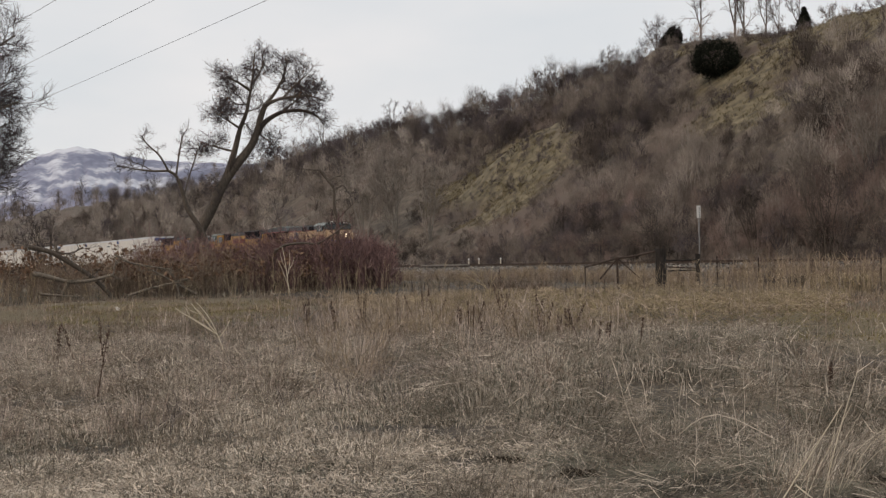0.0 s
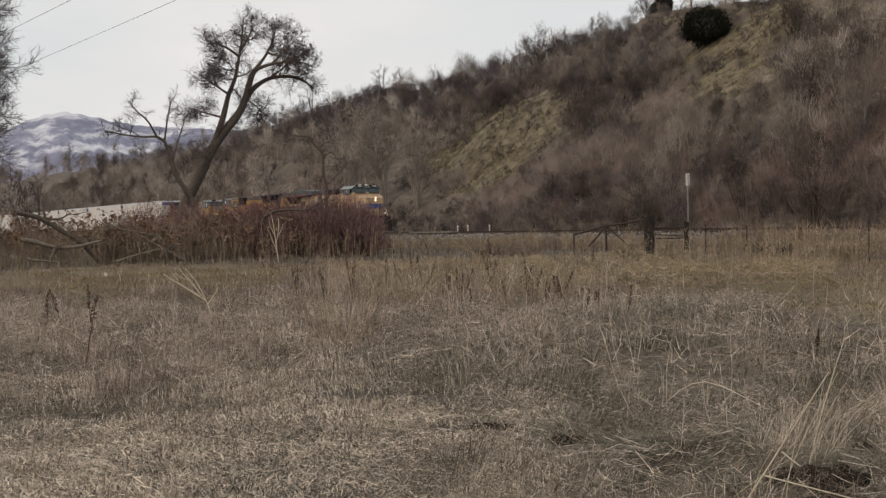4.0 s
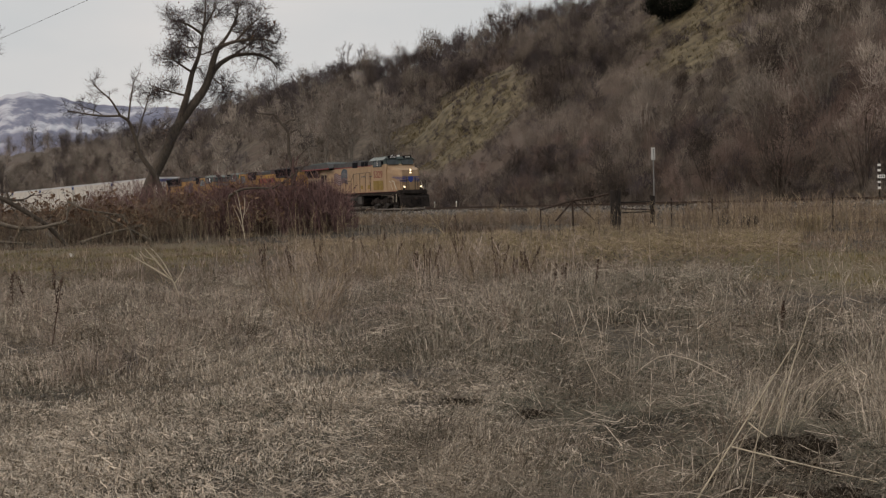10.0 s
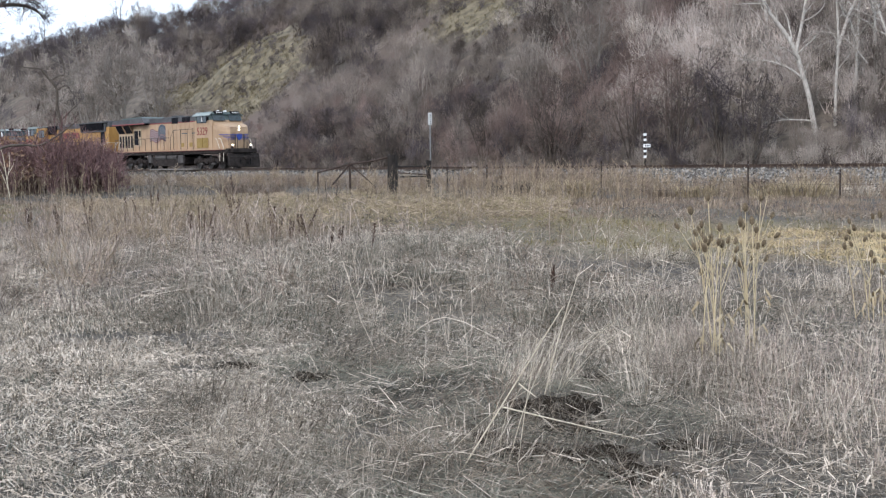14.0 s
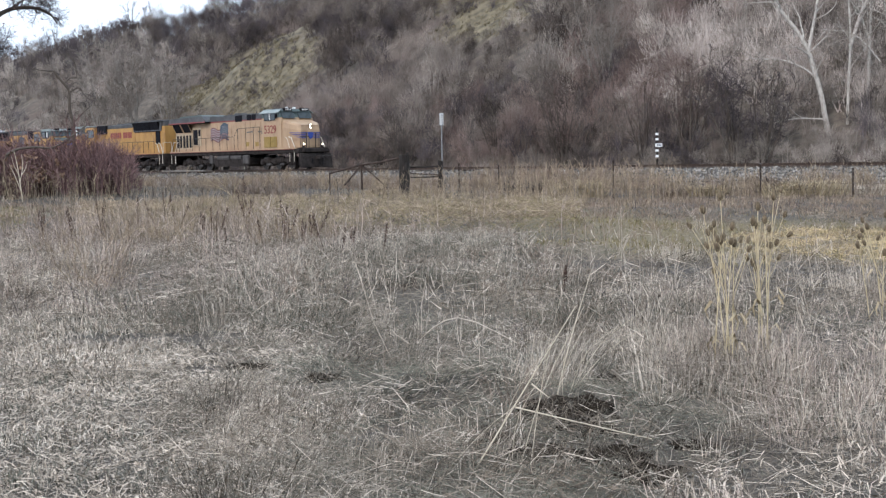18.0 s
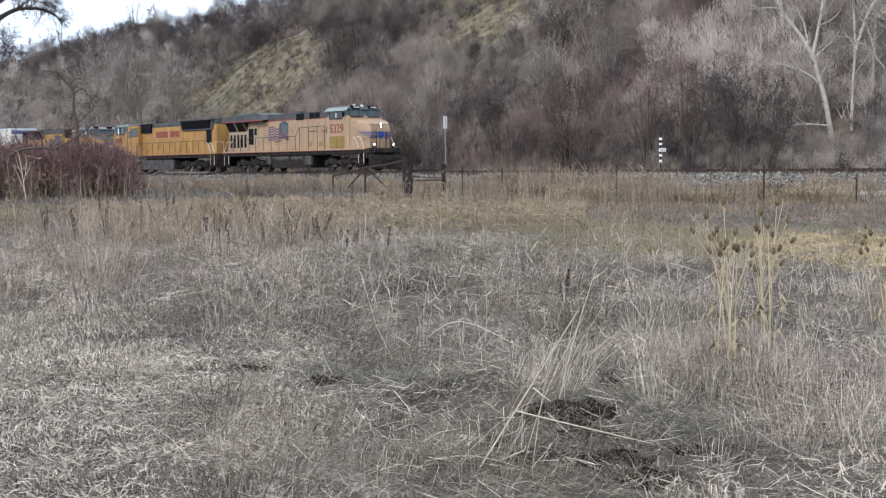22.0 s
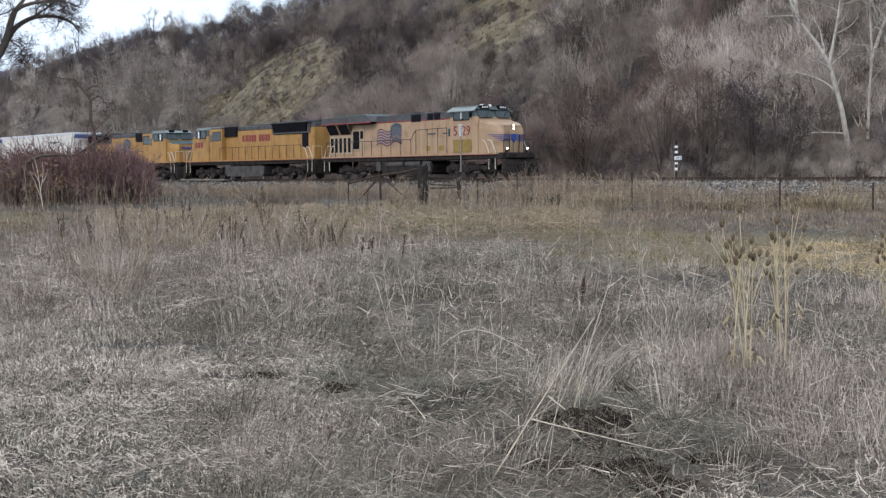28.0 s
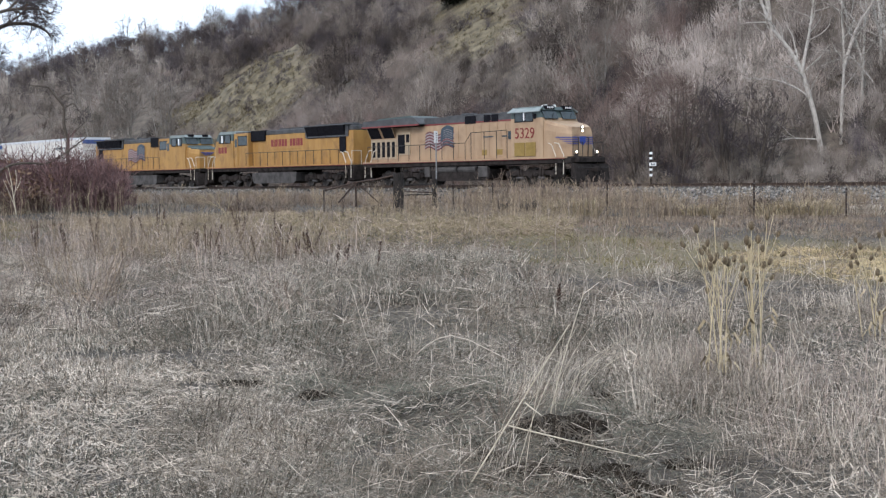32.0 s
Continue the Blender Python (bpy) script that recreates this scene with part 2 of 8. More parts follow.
def ground_z(x, y):
    """Height of the ground: the field, the bank under the track, the hill beyond it."""
    x, y = np.asarray(x, float), np.asarray(y, float)
    s, o = lane(x, y)
    field = 0.05 * waves(x, y, 7, 3) + 0.10 * waves(x, y, 31, 4)
    bank = np.interp(o, [-5.6, -4.6, -2.0, 3.2, 5.5, 9], [0, -0.14, 0.3, 0.3, 0.2, 0.5])
    rise = np.interp(o, [8, 12, 20, 30, 38, 43, 47, 60, 120, 900], [0, 1.6, 7.4, 15.2, 20.6, 23.4, 24.6, 25.6, 26.5, 30])
    rise = rise * np.interp(s, [-700, -420, -260, -190, -150, -75, -45, 60], [0.95, 0.88, 0.84, 0.91, 0.93, 0.89, 1.02, 1.04])
    steep = np.clip((o - 9) / 12, 0, 1) * np.clip((130 - o) / 60, 0, 1)
    rise = rise + steep * (0.7 * waves(s, o, 23, 5) + 0.7 * waves(s, o * 0.4, 48, 6) + 0.3 * waves(s, o, 8, 8))
    rise = rise + 2.2 * np.exp(-((s + 70) / 9) ** 2 - ((o - 27) / 7) ** 2)
    rise = rise + np.clip((o - 32) / 12, 0, 1) * np.clip((150 - o) / 60, 0, 1) * np.interp(s, [-112, -98, -88, -80, -74, -64, -52, -44, -30, -10], [0, 0.2, 1.6, 3.2, 4.6, 4.0, 1.2, 0.0, 1.0, 1.0])
    far = np.clip((np.hypot(x, y) - 900) / 600, 0, 1)
    return np.where(o < -5.6, field, bank + rise + field * np.clip((-o - 3) / 3, 0, 1)) * (1 - far * np.clip((-o) / 50, 0, 1))


def sheet(name, ss, oo, mat):
    S, O = np.meshgrid(ss, oo, indexing="ij")
    X, Y = plan(S, O)
    V = np.stack([X, Y, ground_z(X, Y)], -1).reshape(-1, 3)
    a, b = len(ss), len(oo)
    i = (np.arange(a - 1)[:, None] * b + np.arange(b - 1)[None]).ravel()
    ob = new(name, mesh_arrays(name, V, np.stack([i, i + b, i + b + 1, i + 1], -1), mat))
    for p in ob.data.polygons:
        p.use_smooth = True
    return ob


def steps(*spans):
    """Numbers over spans of (start, end, step), joined."""
    out = [np.arange(a, b, d) for a, b, d in spans]
    return np.concatenate(out + [[spans[-1][1]]])


field = tagged(sheet("ground", steps((-4200, -400, 190), (-400, -120, 8), (-120, 110, 1.3), (110, 400, 10), (400, 4200, 190)),
                     steps((-4200, -400, 190), (-400, -90, 9), (-90, -6, 1.1), (-6, 8, 0.5)), M_FIELD), "flat field of dry winter grass and bare soil", "ground", kind="structure")
hill = tagged(sheet("hillside_ground", steps((-4200, -700, 250), (-700, -200, 10), (-200, 110, 1.6), (110, 400, 10), (400, 4200, 190)),
                    steps((8, 60, 1.3), (60, 150, 4), (150, 500, 30), (500, 4200, 250)), M_HILL), "steep hillside of ochre dry grass and bare soil", "hillside", kind="structure")

# bare patches of grass on the hillside: (s, o, half length, half width)
CLEAR = [(-75, 31, 8.5, 4.5), (-71, 25.5, 10.5, 4.6), (-80, 23.5, 4, 2.4), (-62, 26, 7.5, 4.2), (-60, 20, 6, 3), (-29, 30.5, 7.5, 3.0), (-38, 35.5, 8, 3.2), (-33, 40.5, 6, 4), (-20, 42, 13, 4), (-50, 43.5, 9, 2.6), (4, 43, 14, 4)]


def bare_slopes(ob):
    """Marks how far each spot of the hill lies in a bare patch."""
    n = len(ob.data.vertices)
    co = np.empty(n * 3, np.float32)
    ob.data.vertices.foreach_get("co", co)
    s, o = lane(co[0::3], co[1::3])
    far = np.min([((s - a) / c) ** 2 + ((o - b) / d) ** 2 for a, b, c, d in CLEAR], axis=0)
    at = ob.data.attributes.new("bare", "FLOAT", "POINT")
    at.data.foreach_set("value", np.clip(1.6 - far, 0, 1).astype(np.float32))


bare_slopes(hill)


def worn_lane(ob):
    """Marks the mown lane that runs beside the railway."""
    n = len(ob.data.vertices)
    co = np.empty(n * 3, np.float32)
    ob.data.vertices.foreach_get("co", co)
    x, y = co[0::3], co[1::3]
    o = lane(x, y)[1] + 0.9 * waves(x, y, 6, 97)
    at = ob.data.attributes.new("bare", "FLOAT", "POINT")
    at.data.foreach_set("value", (np.clip((5.6 - np.abs(o + 36.2)) / 1.5, 0, 0.9) * np.clip((x - 0.5) / 3, 0, 1) * np.clip((60 - y) / 10, 0, 1) + 0.7 * np.clip((-x - 11) / 4, 0, 1) * np.clip((np.hypot(x, y) - 34) / 6, 0, 1) * np.clip((66 - np.hypot(x, y)) / 5, 0, 1)).astype(np.float32))


worn_lane(field)

# the snow-streaked mountain far behind; its haze is part of the colour
def mountain():
    az = np.linspace(-46, 4, 520)
    crest = np.interp(az, [-46, -40, -33, -29.4, -28.0, -27.0, -26.2, -25.6, -24.6, -23.9, -22.2, -20.4, -18.6, -17.0, -12, 4],
                      [1.4, 2.0, 2.8, 3.56, 4.2, 4.68, 4.9, 4.95, 4.82, 4.62, 4.35, 4.3, 4.2, 4.35, 3.0, 2.2])
    crest = crest + 0.03 * waves(az, az * 0, 1.1, 21) + 0.015 * waves(az, az * 0, 0.4, 22)
    rows = np.linspace(0, 1, 60)
    A, R = np.meshgrid(np.radians(az), rows, indexing="ij")
    base = 3000 + 900 * R
    D = np.degrees(A) * 9 + 3 * R
    D = D + 5 * waves(R * 9, A * 6, 5, 28) * (1 - R)
    fold = sum(h * (1 - np.abs(waves(D, 0 * R, l, k))) for h, l, k in ((60, 20, 23), (42, 9, 24), (26, 4, 25), (15, 1.9, 26))) * np.sin(R * 3.14) * (1 - R ** 6)
    d = base + fold
    Z = 1.6 + np.tan(np.radians(crest))[:, None] * 3900 * R ** 0.9 + fold * 0.22
    V = np.stack([d * np.sin(A), d * np.cos(A), np.where(R == 0, -5, Z)], -1).reshape(-1, 3)
    a, b = A.shape
    i = (np.arange(a - 1)[:, None] * b + np.arange(b - 1)[None]).ravel()
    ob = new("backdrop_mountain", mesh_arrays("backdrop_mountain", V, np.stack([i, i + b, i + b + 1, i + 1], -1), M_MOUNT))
    for p in ob.data.polygons:
        p.use_smooth = True
    # marks the lower slopes: no snow, and the painted blue haze
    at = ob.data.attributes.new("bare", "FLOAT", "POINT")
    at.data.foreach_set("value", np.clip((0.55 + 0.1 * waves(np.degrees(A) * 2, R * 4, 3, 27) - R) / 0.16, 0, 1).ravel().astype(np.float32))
    return tagged(ob, "distant snow-streaked mountain with blue-grey haze painted into its colour", "mountain", kind="structure")


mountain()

# ---- plants ----
def limb_lines(seed, height, trunk_r, lean=(0, 0), levels=4, kids=(5, 5, 6, 6), spread=(45, 50, 50, 55), length=(0.55, 0.55, 0.5, 0.5), wander=0.25, up=0.15, start=0.35, droop=0.0, bits=5):
    """Lines of a bare tree: (points, radii, level) from the trunk to its twigs."""
    g = np.random.default_rng(seed)
    out = []

    def grow(p, d, long, r, level, n):
        pts, rad = [p], [r]
        d = d / np.linalg.norm(d)
        tip = r * (0.55 if level == 0 else 0.25)
        for k in range(n):
            d = d + g.normal(0, wander, 3) + np.array([0, 0, up - droop * (level >= 2) * (k / n)])
            d = d / np.linalg.norm(d)
            p = p + d * long / n
            pts.append(p)
            rad.append(r + (tip - r) * (k + 1) / n)
        out.append((np.array(pts), np.array(rad), level))
        if level >= levels:
            return
        c = kids[level]
        for j in range(c):
            f = (start if level == 0 else 0.2) + (1 - (start if level == 0 else 0.2)) * (j + g.uniform(0.2, 0.9)) / c
            f = min(f, 0.99)
            i = int(f * n)
            q = pts[i] + (pts[i + 1] - pts[i]) * (f * n - i)
            dd = pts[i + 1] - pts[i]
            dd = dd / np.linalg.norm(dd)
            side = g.normal(0, 1, 3)
            side = side - dd * (side @ dd)
            side = side / np.linalg.norm(side)
            an = radians(spread[level]) * g.uniform(0.6, 1.3)
            nd = dd * math.cos(an) + side * math.sin(an)
            grow(q, nd, long * length[level] * g.uniform(0.65, 1.25) * (1.15 - 0.5 * f), rad[i] * 0.6, level + 1, max(2, n - 1 if level else n))

    grow(np.zeros(3), np.array([lean[0], lean[1], 1.0]), height, trunk_r, 0, bits)
    return out


def tubes(lines, sides, least=0.0):
    """Tapered tubes along lines, as arrays of verts and quads."""
    vs, fs, base = [], [], 0
    for pts, rad, _ in lines:
        n = len(pts)
        d = np.gradient(pts, axis=0)
        d /= np.linalg.norm(d, axis=1)[:, None] + 1e-9
        u = np.cross(d, np.eye(3)[np.argmin(np.abs(d).sum(0))][None])
        u /= np.linalg.norm(u, axis=1)[:, None] + 1e-9
        w = np.cross(d, u)
        a = np.arange(sides) * 2 * np.pi / sides
        ring = pts[:, None] + np.maximum(rad, least)[:, None, None] * (np.cos(a)[None, :, None] * u[:, None] + np.sin(a)[None, :, None] * w[:, None])
        vs.append(ring.reshape(-1, 3))
        i = np.arange(n - 1)[:, None] * sides + np.arange(sides)[None]
        j = np.arange(n - 1)[:, None] * sides + (np.arange(sides)[None] + 1) % sides
        fs.append(np.stack([i, j, j + sides, i + sides], -1).reshape(-1, 4) + base)
        base += n * sides
    return np.concatenate(vs), np.concatenate(fs)


def ribbons(lines, width, seed=0):
    """Thin flat twigs along lines, each turned its own way."""
    g = np.random.default_rng(seed)
    vs, fs, base = [], [], 0
    for pts, rad, _ in lines:
        n = len(pts)
        d = pts[-1] - pts[0]
        side = np.cross(d, g.normal(0, 1, 3))
        side = side / (np.linalg.norm(side) + 1e-9) * width
        w = np.linspace(1, 0.4, n)[:, None]
        vs.append(np.concatenate([pts - side * w, pts + side * w]))
        i = np.arange(n - 1)
        fs.append(np.stack([i, i + 1, i + 1 + n, i + n], -1) + base)
        base += 2 * n
    return np.concatenate(vs), np.concatenate(fs)


def join(*pieces):
    vs, fs, base = [], [], 0
    for v, f in pieces:
        vs.append(v)
        fs.append(f + base)
        base += len(v)
    return np.concatenate(vs), np.concatenate(fs)


def scatter(shapes, places):
    """Copies of shapes (verts, faces) at places (x, y, z, scale, turn, tall): verts, faces and a tone for each plant."""
    vs, fs, ts, base = [], [], [], 0
    g = np.random.default_rng(len(places))
    for i, (x, y, z, k, turn, tall) in enumerate(places):
        v, f = shapes[i % len(shapes)]
        c, s = math.cos(turn), math.sin(turn)
        w = np.empty_like(v, dtype=np.float32)
        w[:, 0], w[:, 1], w[:, 2] = x + k * (c * v[:, 0] - s * v[:, 1]), y + k * (s * v[:, 0] + c * v[:, 1]), z + k * tall * v[:, 2]
        vs.append(w)
        fs.append(f + base)
        ts.append(np.full(len(v), g.uniform(), np.float32))
        base += len(v)
    return np.concatenate(vs), np.concatenate(fs), np.concatenate(ts)


def bush_shape(seed, stems=7, kids=(6, 6), width=0.008, flare=0.7, twig_len=0.5, wander=0.17):
    """A bare many-stemmed bush about one metre high: stems and a haze of twigs."""
    g = np.random.default_rng(seed)
    lines = []
    for i in range(stems):
        a = g.uniform(0, 6.28)
        tilt = flare * math.sqrt(g.uniform(0.02, 1.0))
        for pts, rad, level in limb_lines(seed * 50 + i, g.uniform(0.65, 0.95), 0.02, lean=(math.cos(a) * tilt, math.sin(a) * tilt), levels=2, kids=kids, spread=(34, 42), length=(twig_len, 0.6), wander=wander, up=0.08, start=0.15, bits=3):
            pts = pts + np.array([math.cos(a), math.sin(a), 0]) * 0.1 * tilt
            lines.append((pts if level < 1 else (pts[[0, 2, 3]] if level < 2 else pts[[0, -1]]), rad, level))
    return ribbons(lines, width, seed)


SCRUB = [bush_shape(100 + i, kids=(6, 5), width=0.0054, wander=0.12) for i in range(9)]
TALL = [bush_shape(300 + i, stems=5, kids=(7, 5), width=0.0046, flare=0.4, twig_len=0.42, wander=0.1) for i in range(6)]

def haze_shape(seed, count=560, width=0.0029, long=(0.07, 0.2), lobes=9, narrow=1.0, foot=0.0):
    """A bare bush about one metre high: forked branches that end in rounded lobes of fine twigs."""
    g = np.random.default_rng(seed)
    a, q = g.uniform(0, 6.28, lobes), g.uniform(0.0, 1.0, lobes) ** 0.6
    c = np.stack([np.cos(a) * q * 0.38 * narrow, np.sin(a) * q * 0.38 * narrow, foot + (1 - foot) * (0.74 - 0.42 * q ** 2 + g.normal(0, 0.07, lobes))], -1)
    size = g.uniform(0.12, 0.22, lobes) * (0.6 + 0.4 * narrow)
    k = g.integers(0, lobes, count)
    u = g.normal(0, 1, (count, 3))
    u /= np.linalg.norm(u, axis=1)[:, None]
    p = c[k] + u * (g.uniform(0, 1, count) ** 0.4 * size[k])[:, None]
    p[:, 2] = np.abs(p[:, 2])
    d = p - c[k] * 0.75 + np.array([0, 0, 0.12]) + g.normal(0, 0.1, (count, 3))
    d /= np.linalg.norm(d, axis=1)[:, None]
    d = d * g.uniform(*long, count)[:, None]
    w = width * g.uniform(0.6, 1.3, count)[:, None]
    side = np.cross(d, g.normal(0, 1, (count, 3)))
    side = side / np.linalg.norm(side, axis=1)[:, None] * w
    fine = np.stack([p - side, p + side, p + d], 1).reshape(-1, 3)
    # branches: from the foot to each lobe, and from the lobe's heart to its skin
    m = lobes * 7
    lk = np.repeat(np.arange(lobes), 7)
    u = g.normal(0, 1, (m, 3)) + np.array([0, 0, 0.4])
    u /= np.linalg.norm(u, axis=1)[:, None]
    b0, b1 = c[lk] * np.array([1, 1, 0.92]), c[lk] + u * size[lk][:, None] * 1.15
    base = np.stack([g.normal(0, 0.05, lobes), g.normal(0, 0.05, lobes), np.zeros(lobes)], -1)
    knee = base + (c - base) * 0.5 + g.normal(0, 0.035, (lobes, 3))
    parts_ = [fine]
    for p0, p1, ww in ((b0, b1, width * 1.7), (base, knee, width * 4.2), (knee, c, width * 3.2)):
        sd = np.cross(p1 - p0, g.normal(0, 1, p0.shape))
        sd = sd / np.linalg.norm(sd, axis=1)[:, None] * ww
        parts_.append(np.stack([p0 - sd, p0 + sd, p1], 1).reshape(-1, 3))
    V = np.concatenate(parts_)
    return V, np.arange(len(V)).reshape(-1, 3)


HAZE = [haze_shape(700 + i) for i in range(9)]
PUFF = [haze_shape(720 + i, 330, 0.0042) for i in range(6)]
TREE = [haze_shape(740 + i, 620, 0.0022, (0.05, 0.15), 11, 0.62, 0.1) for i in range(7)]    # taller, with a clear stem


def cleared(s, o):
    return any(((s - a) / c) ** 2 + ((o - b) / d) ** 2 < 1 for a, b, c, d in CLEAR)


def hill_places(count, s0, s1, o0, o1, size, g, tall=(0.8, 1.2), clump=0, seed=1, thin=0, low=False):
    """Places for bushes on the hill, smaller towards the ridge; clump: how strongly they keep together."""
    out = []
    while len(out) < count:
        s, o = g.uniform(s0, s1), g.uniform(o0, o1)
        if cleared(s + g.normal(0, 0.6), o + g.normal(0, 0.4)):
            continue
        if clump and float(waves(s, o, 17, seed)) + g.normal(0, 0.35) < clump:
            continue
        if thin and s > 2 and o > 12 and g.uniform() < thin:
            continue
        if not low and 13 < s < 27 and o < 13 and g.uniform() < 0.85:
            continue
        x, y = plan(s, o)
        k = g.uniform(*size) * (1 if s < -80 else float(np.interp(o, [8, 30, 40, 46], [1, 1, 0.75, 0.36])))
        if -92 < s < -46 and 10 < o < 24:
            k *= 0.38
        elif (-46 <= s < -38 and 10 < o < 22) or (-40 < s < -20 and 22 < o < 28):
            k *= 0.55
        out.append((x, y, float(ground_z(x, y)) - 0.12, k, g.uniform(0, 6.28), g.uniform(*tall)))
    return out


def stuff(name, arrays, mat, label, category):
    ob = new(name, mesh_arrays(name, arrays[0], arrays[1], mat))
    at = ob.data.attributes.new("tone", "FLOAT", "POINT")
    at.data.foreach_set("value", arrays[2] if len(arrays) > 2 else np.full(len(arrays[0]), 0.5, np.float32))
    return tagged(ob, label, category, kind="stuff")


g = np.random.default_rng(11)
stuff("hillside_scrub", scatter(HAZE, hill_places(700, -85, 62, 9, 47, (2.4, 4.8), g, thin=0.6)), M_SCRUB, "rounded bare grey-brown bushes on the hillside", "scrub")
stuff("hillside_scrub", scatter(HAZE, hill_places(300, -85, 62, 9, 48, (2.0, 4.2), g, clump=0.1, seed=3, thin=0.85)), M_SCRUB_DARK, "dark leafless bushes on the hillside", "scrub")
stuff("hillside_scrub", scatter(SCRUB, hill_places(90, -85, 62, 9, 46, (2.4, 4.4), g, thin=0.7)), M_SCRUB, "bare grey-brown scrub covering the hillside", "scrub")
stuff("hillside_scrub", scatter(TREE, hill_places(150, -85, 62, 9, 42, (3.6, 6.2), g, clump=0.05, seed=7)), M_SCRUB, "bare grey-brown trees on the hillside", "scrub")
stuff("hillside_scrub", scatter(TREE, hill_places(90, -24, 62, 12, 44, (4.2, 6.8), g)), M_SCRUB_PALE, "tall pale bare trees on the hillside", "scrub")
stuff("hillside_scrub", scatter(TALL, hill_places(26, 4, 62, 12, 40, (3.0, 5.4), g)), M_SCRUB_PALE, "pale grey bare saplings on the hillside", "scrub")
stuff("hillside_scrub", scatter(HAZE, hill_places(105, -60, 0, 8.5, 17, (2.0, 3.8), g)), M_SCRUB_RED, "red-brown leafless bushes at the foot of the hill", "scrub")
stuff("hillside_scrub", scatter(HAZE, hill_places(52, -9, 8, 9, 25, (2.8, 4.6), g)), M_SCRUB_RED, "rounded reddish bushes on the hillside", "scrub")
stuff("hillside_scrub", scatter(TREE, hill_places(26, -8, 8, 9, 24, (3.6, 5.6), g)), M_SCRUB_RED, "reddish bare thicket above the railway", "scrub")
stuff("hillside_scrub", scatter(HAZE, hill_places(240, 5, 46, 14, 38, (3.2, 5.4), g)), M_SCRUB_PINK, "rounded pale pinkish bushes on the hillside", "scrub")
stuff("hillside_scrub", scatter(HAZE, hill_places(34, -40, -8, 8.5, 15, (2.4, 3.8), g)), M_SCRUB_DARK, "dark bare brush at the foot of the hill", "scrub")
stuff("hillside_scrub", scatter(HAZE, hill_places(120, 12, 46, 7.0, 15, (1.4, 2.8), g, low=True)), M_SCRUB_PALE, "grey-brown thicket on the bank behind the railway", "scrub")
stuff("hillside_scrub", scatter(HAZE, hill_places(26, 6, 19, 7.5, 15, (2.2, 3.4), g, low=True)), M_SCRUB_DARK, "dark bare thicket beside the railway", "scrub")
crest = []
for _ in range(70):
    s, o = g.uniform(-175, -62), g.uniform(42, 48)
    x, y = plan(s, o)
    crest.append((x, y, float(ground_z(x, y)) - 0.2, g.uniform(2.4, 4.2), g.uniform(0, 6.28), g.uniform(0.9, 1.25)))
stuff("ridge_scrub", scatter(TREE, crest), M_SCRUB_DARK, "dark rounded bare oaks on the skyline", "scrub")
stuff("ridge_scrub", scatter(HAZE, hill_places(430, -190, -45, 31, 50, (2.2, 3.7), g)), M_SCRUB_DARK, "dark bare oak scrub along the ridge", "scrub")
stuff("far_woods", scatter(PUFF, hill_places(80, -330, -80, 8, 34, (3.6, 6.0), g)), M_SCRUB_PALE, "distant rounded bare trees along the hill", "woods")
stuff("far_woods", scatter(PUFF, hill_places(260, -330, -80, 8, 40, (3.4, 5.6), g)), M_SCRUB, "distant brown bare trees along the hill", "woods")
stuff("far_woods", scatter(PUFF, hill_places(90, 62, 170, 9, 55, (3, 5.5), g)), M_SCRUB, "bare woods further along the hill", "woods")
stuff("far_woods", scatter(PUFF, hill_places(170, -900, -330, 4, 60, (6, 10), g)), M_SCRUB, "hazy bare woods far down the line", "woods")
stuff("trackside_brush", scatter(PUFF, hill_places(230, -5, 45, 4.8, 13, (0.8, 1.7), g, low=True)), M_SCRUB, "low brown brush on the bank behind the railway", "scrub")
stuff("trackside_brush", scatter(PUFF, hill_places(90, -125, -40, 5.5, 12, (1.2, 2.3), g)), M_SCRUB_DARK, "dark low brush along the railway", "scrub")
stuff("trackside_brush", scatter(PUFF, hill_places(170, -85, 62, 5.5, 11, (1.2, 2.4), g)), M_SCRUB, "low grey brush along the railway", "scrub")
stuff("far_woods", scatter(TREE, hill_places(110, -330, -80, 8, 46, (4.2, 6.6), g)), M_SCRUB, "distant leafless woods along the hill", "woods")
stuff("far_woods", scatter(PUFF, hill_places(170, -330, -80, 20, 60, (3.2, 5.2), g)), M_SCRUB_DARK, "distant dark leafless woods along the hill", "woods")
stuff("far_woods", scatter(TREE, hill_places(60, -330, -80, 6, 30, (5, 8.0), g)), M_SCRUB_PALE, "distant pale leafless trees along the hill", "woods")


# ---- grass of the field ----
def sector(count, r0, r1, az0, az1, g):
    r = np.sqrt(g.uniform(r0 * r0, r1 * r1, count))
    az = np.radians(g.uniform(az0, az1, count))
    return r * np.sin(az), r * np.cos(az)


# dark hollows in the near field: az, distance, half width, half depth
HOLLOWS = [(5.3, 8.4, 0.34, 0.42), (7.0, 7.35, 0.34, 0.3), (4.1, 7.4, 0.26, 0.25), (8.7, 7.1, 0.28, 0.22), (10.5, 7.7, 0.2, 0.16), (2.5, 7.8, 0.2, 0.16), (7.0, 9.75, 0.13, 0.2), (-5.2, 9.9, 0.24, 0.22), (-8.9, 10.7, 0.42, 0.25), (0.4, 9.5, 0.14, 0.12), (-1.2, 14.5, 0.3, 0.22), (-2.4, 8.0, 0.36, 0.25), (2.6, 13.4, 0.24, 0.25), (11.5, 9.0, 0.25, 0.25), (-10.0, 12.4, 0.5, 0.4), (-14.0, 12.6, 0.5, 0.4)]


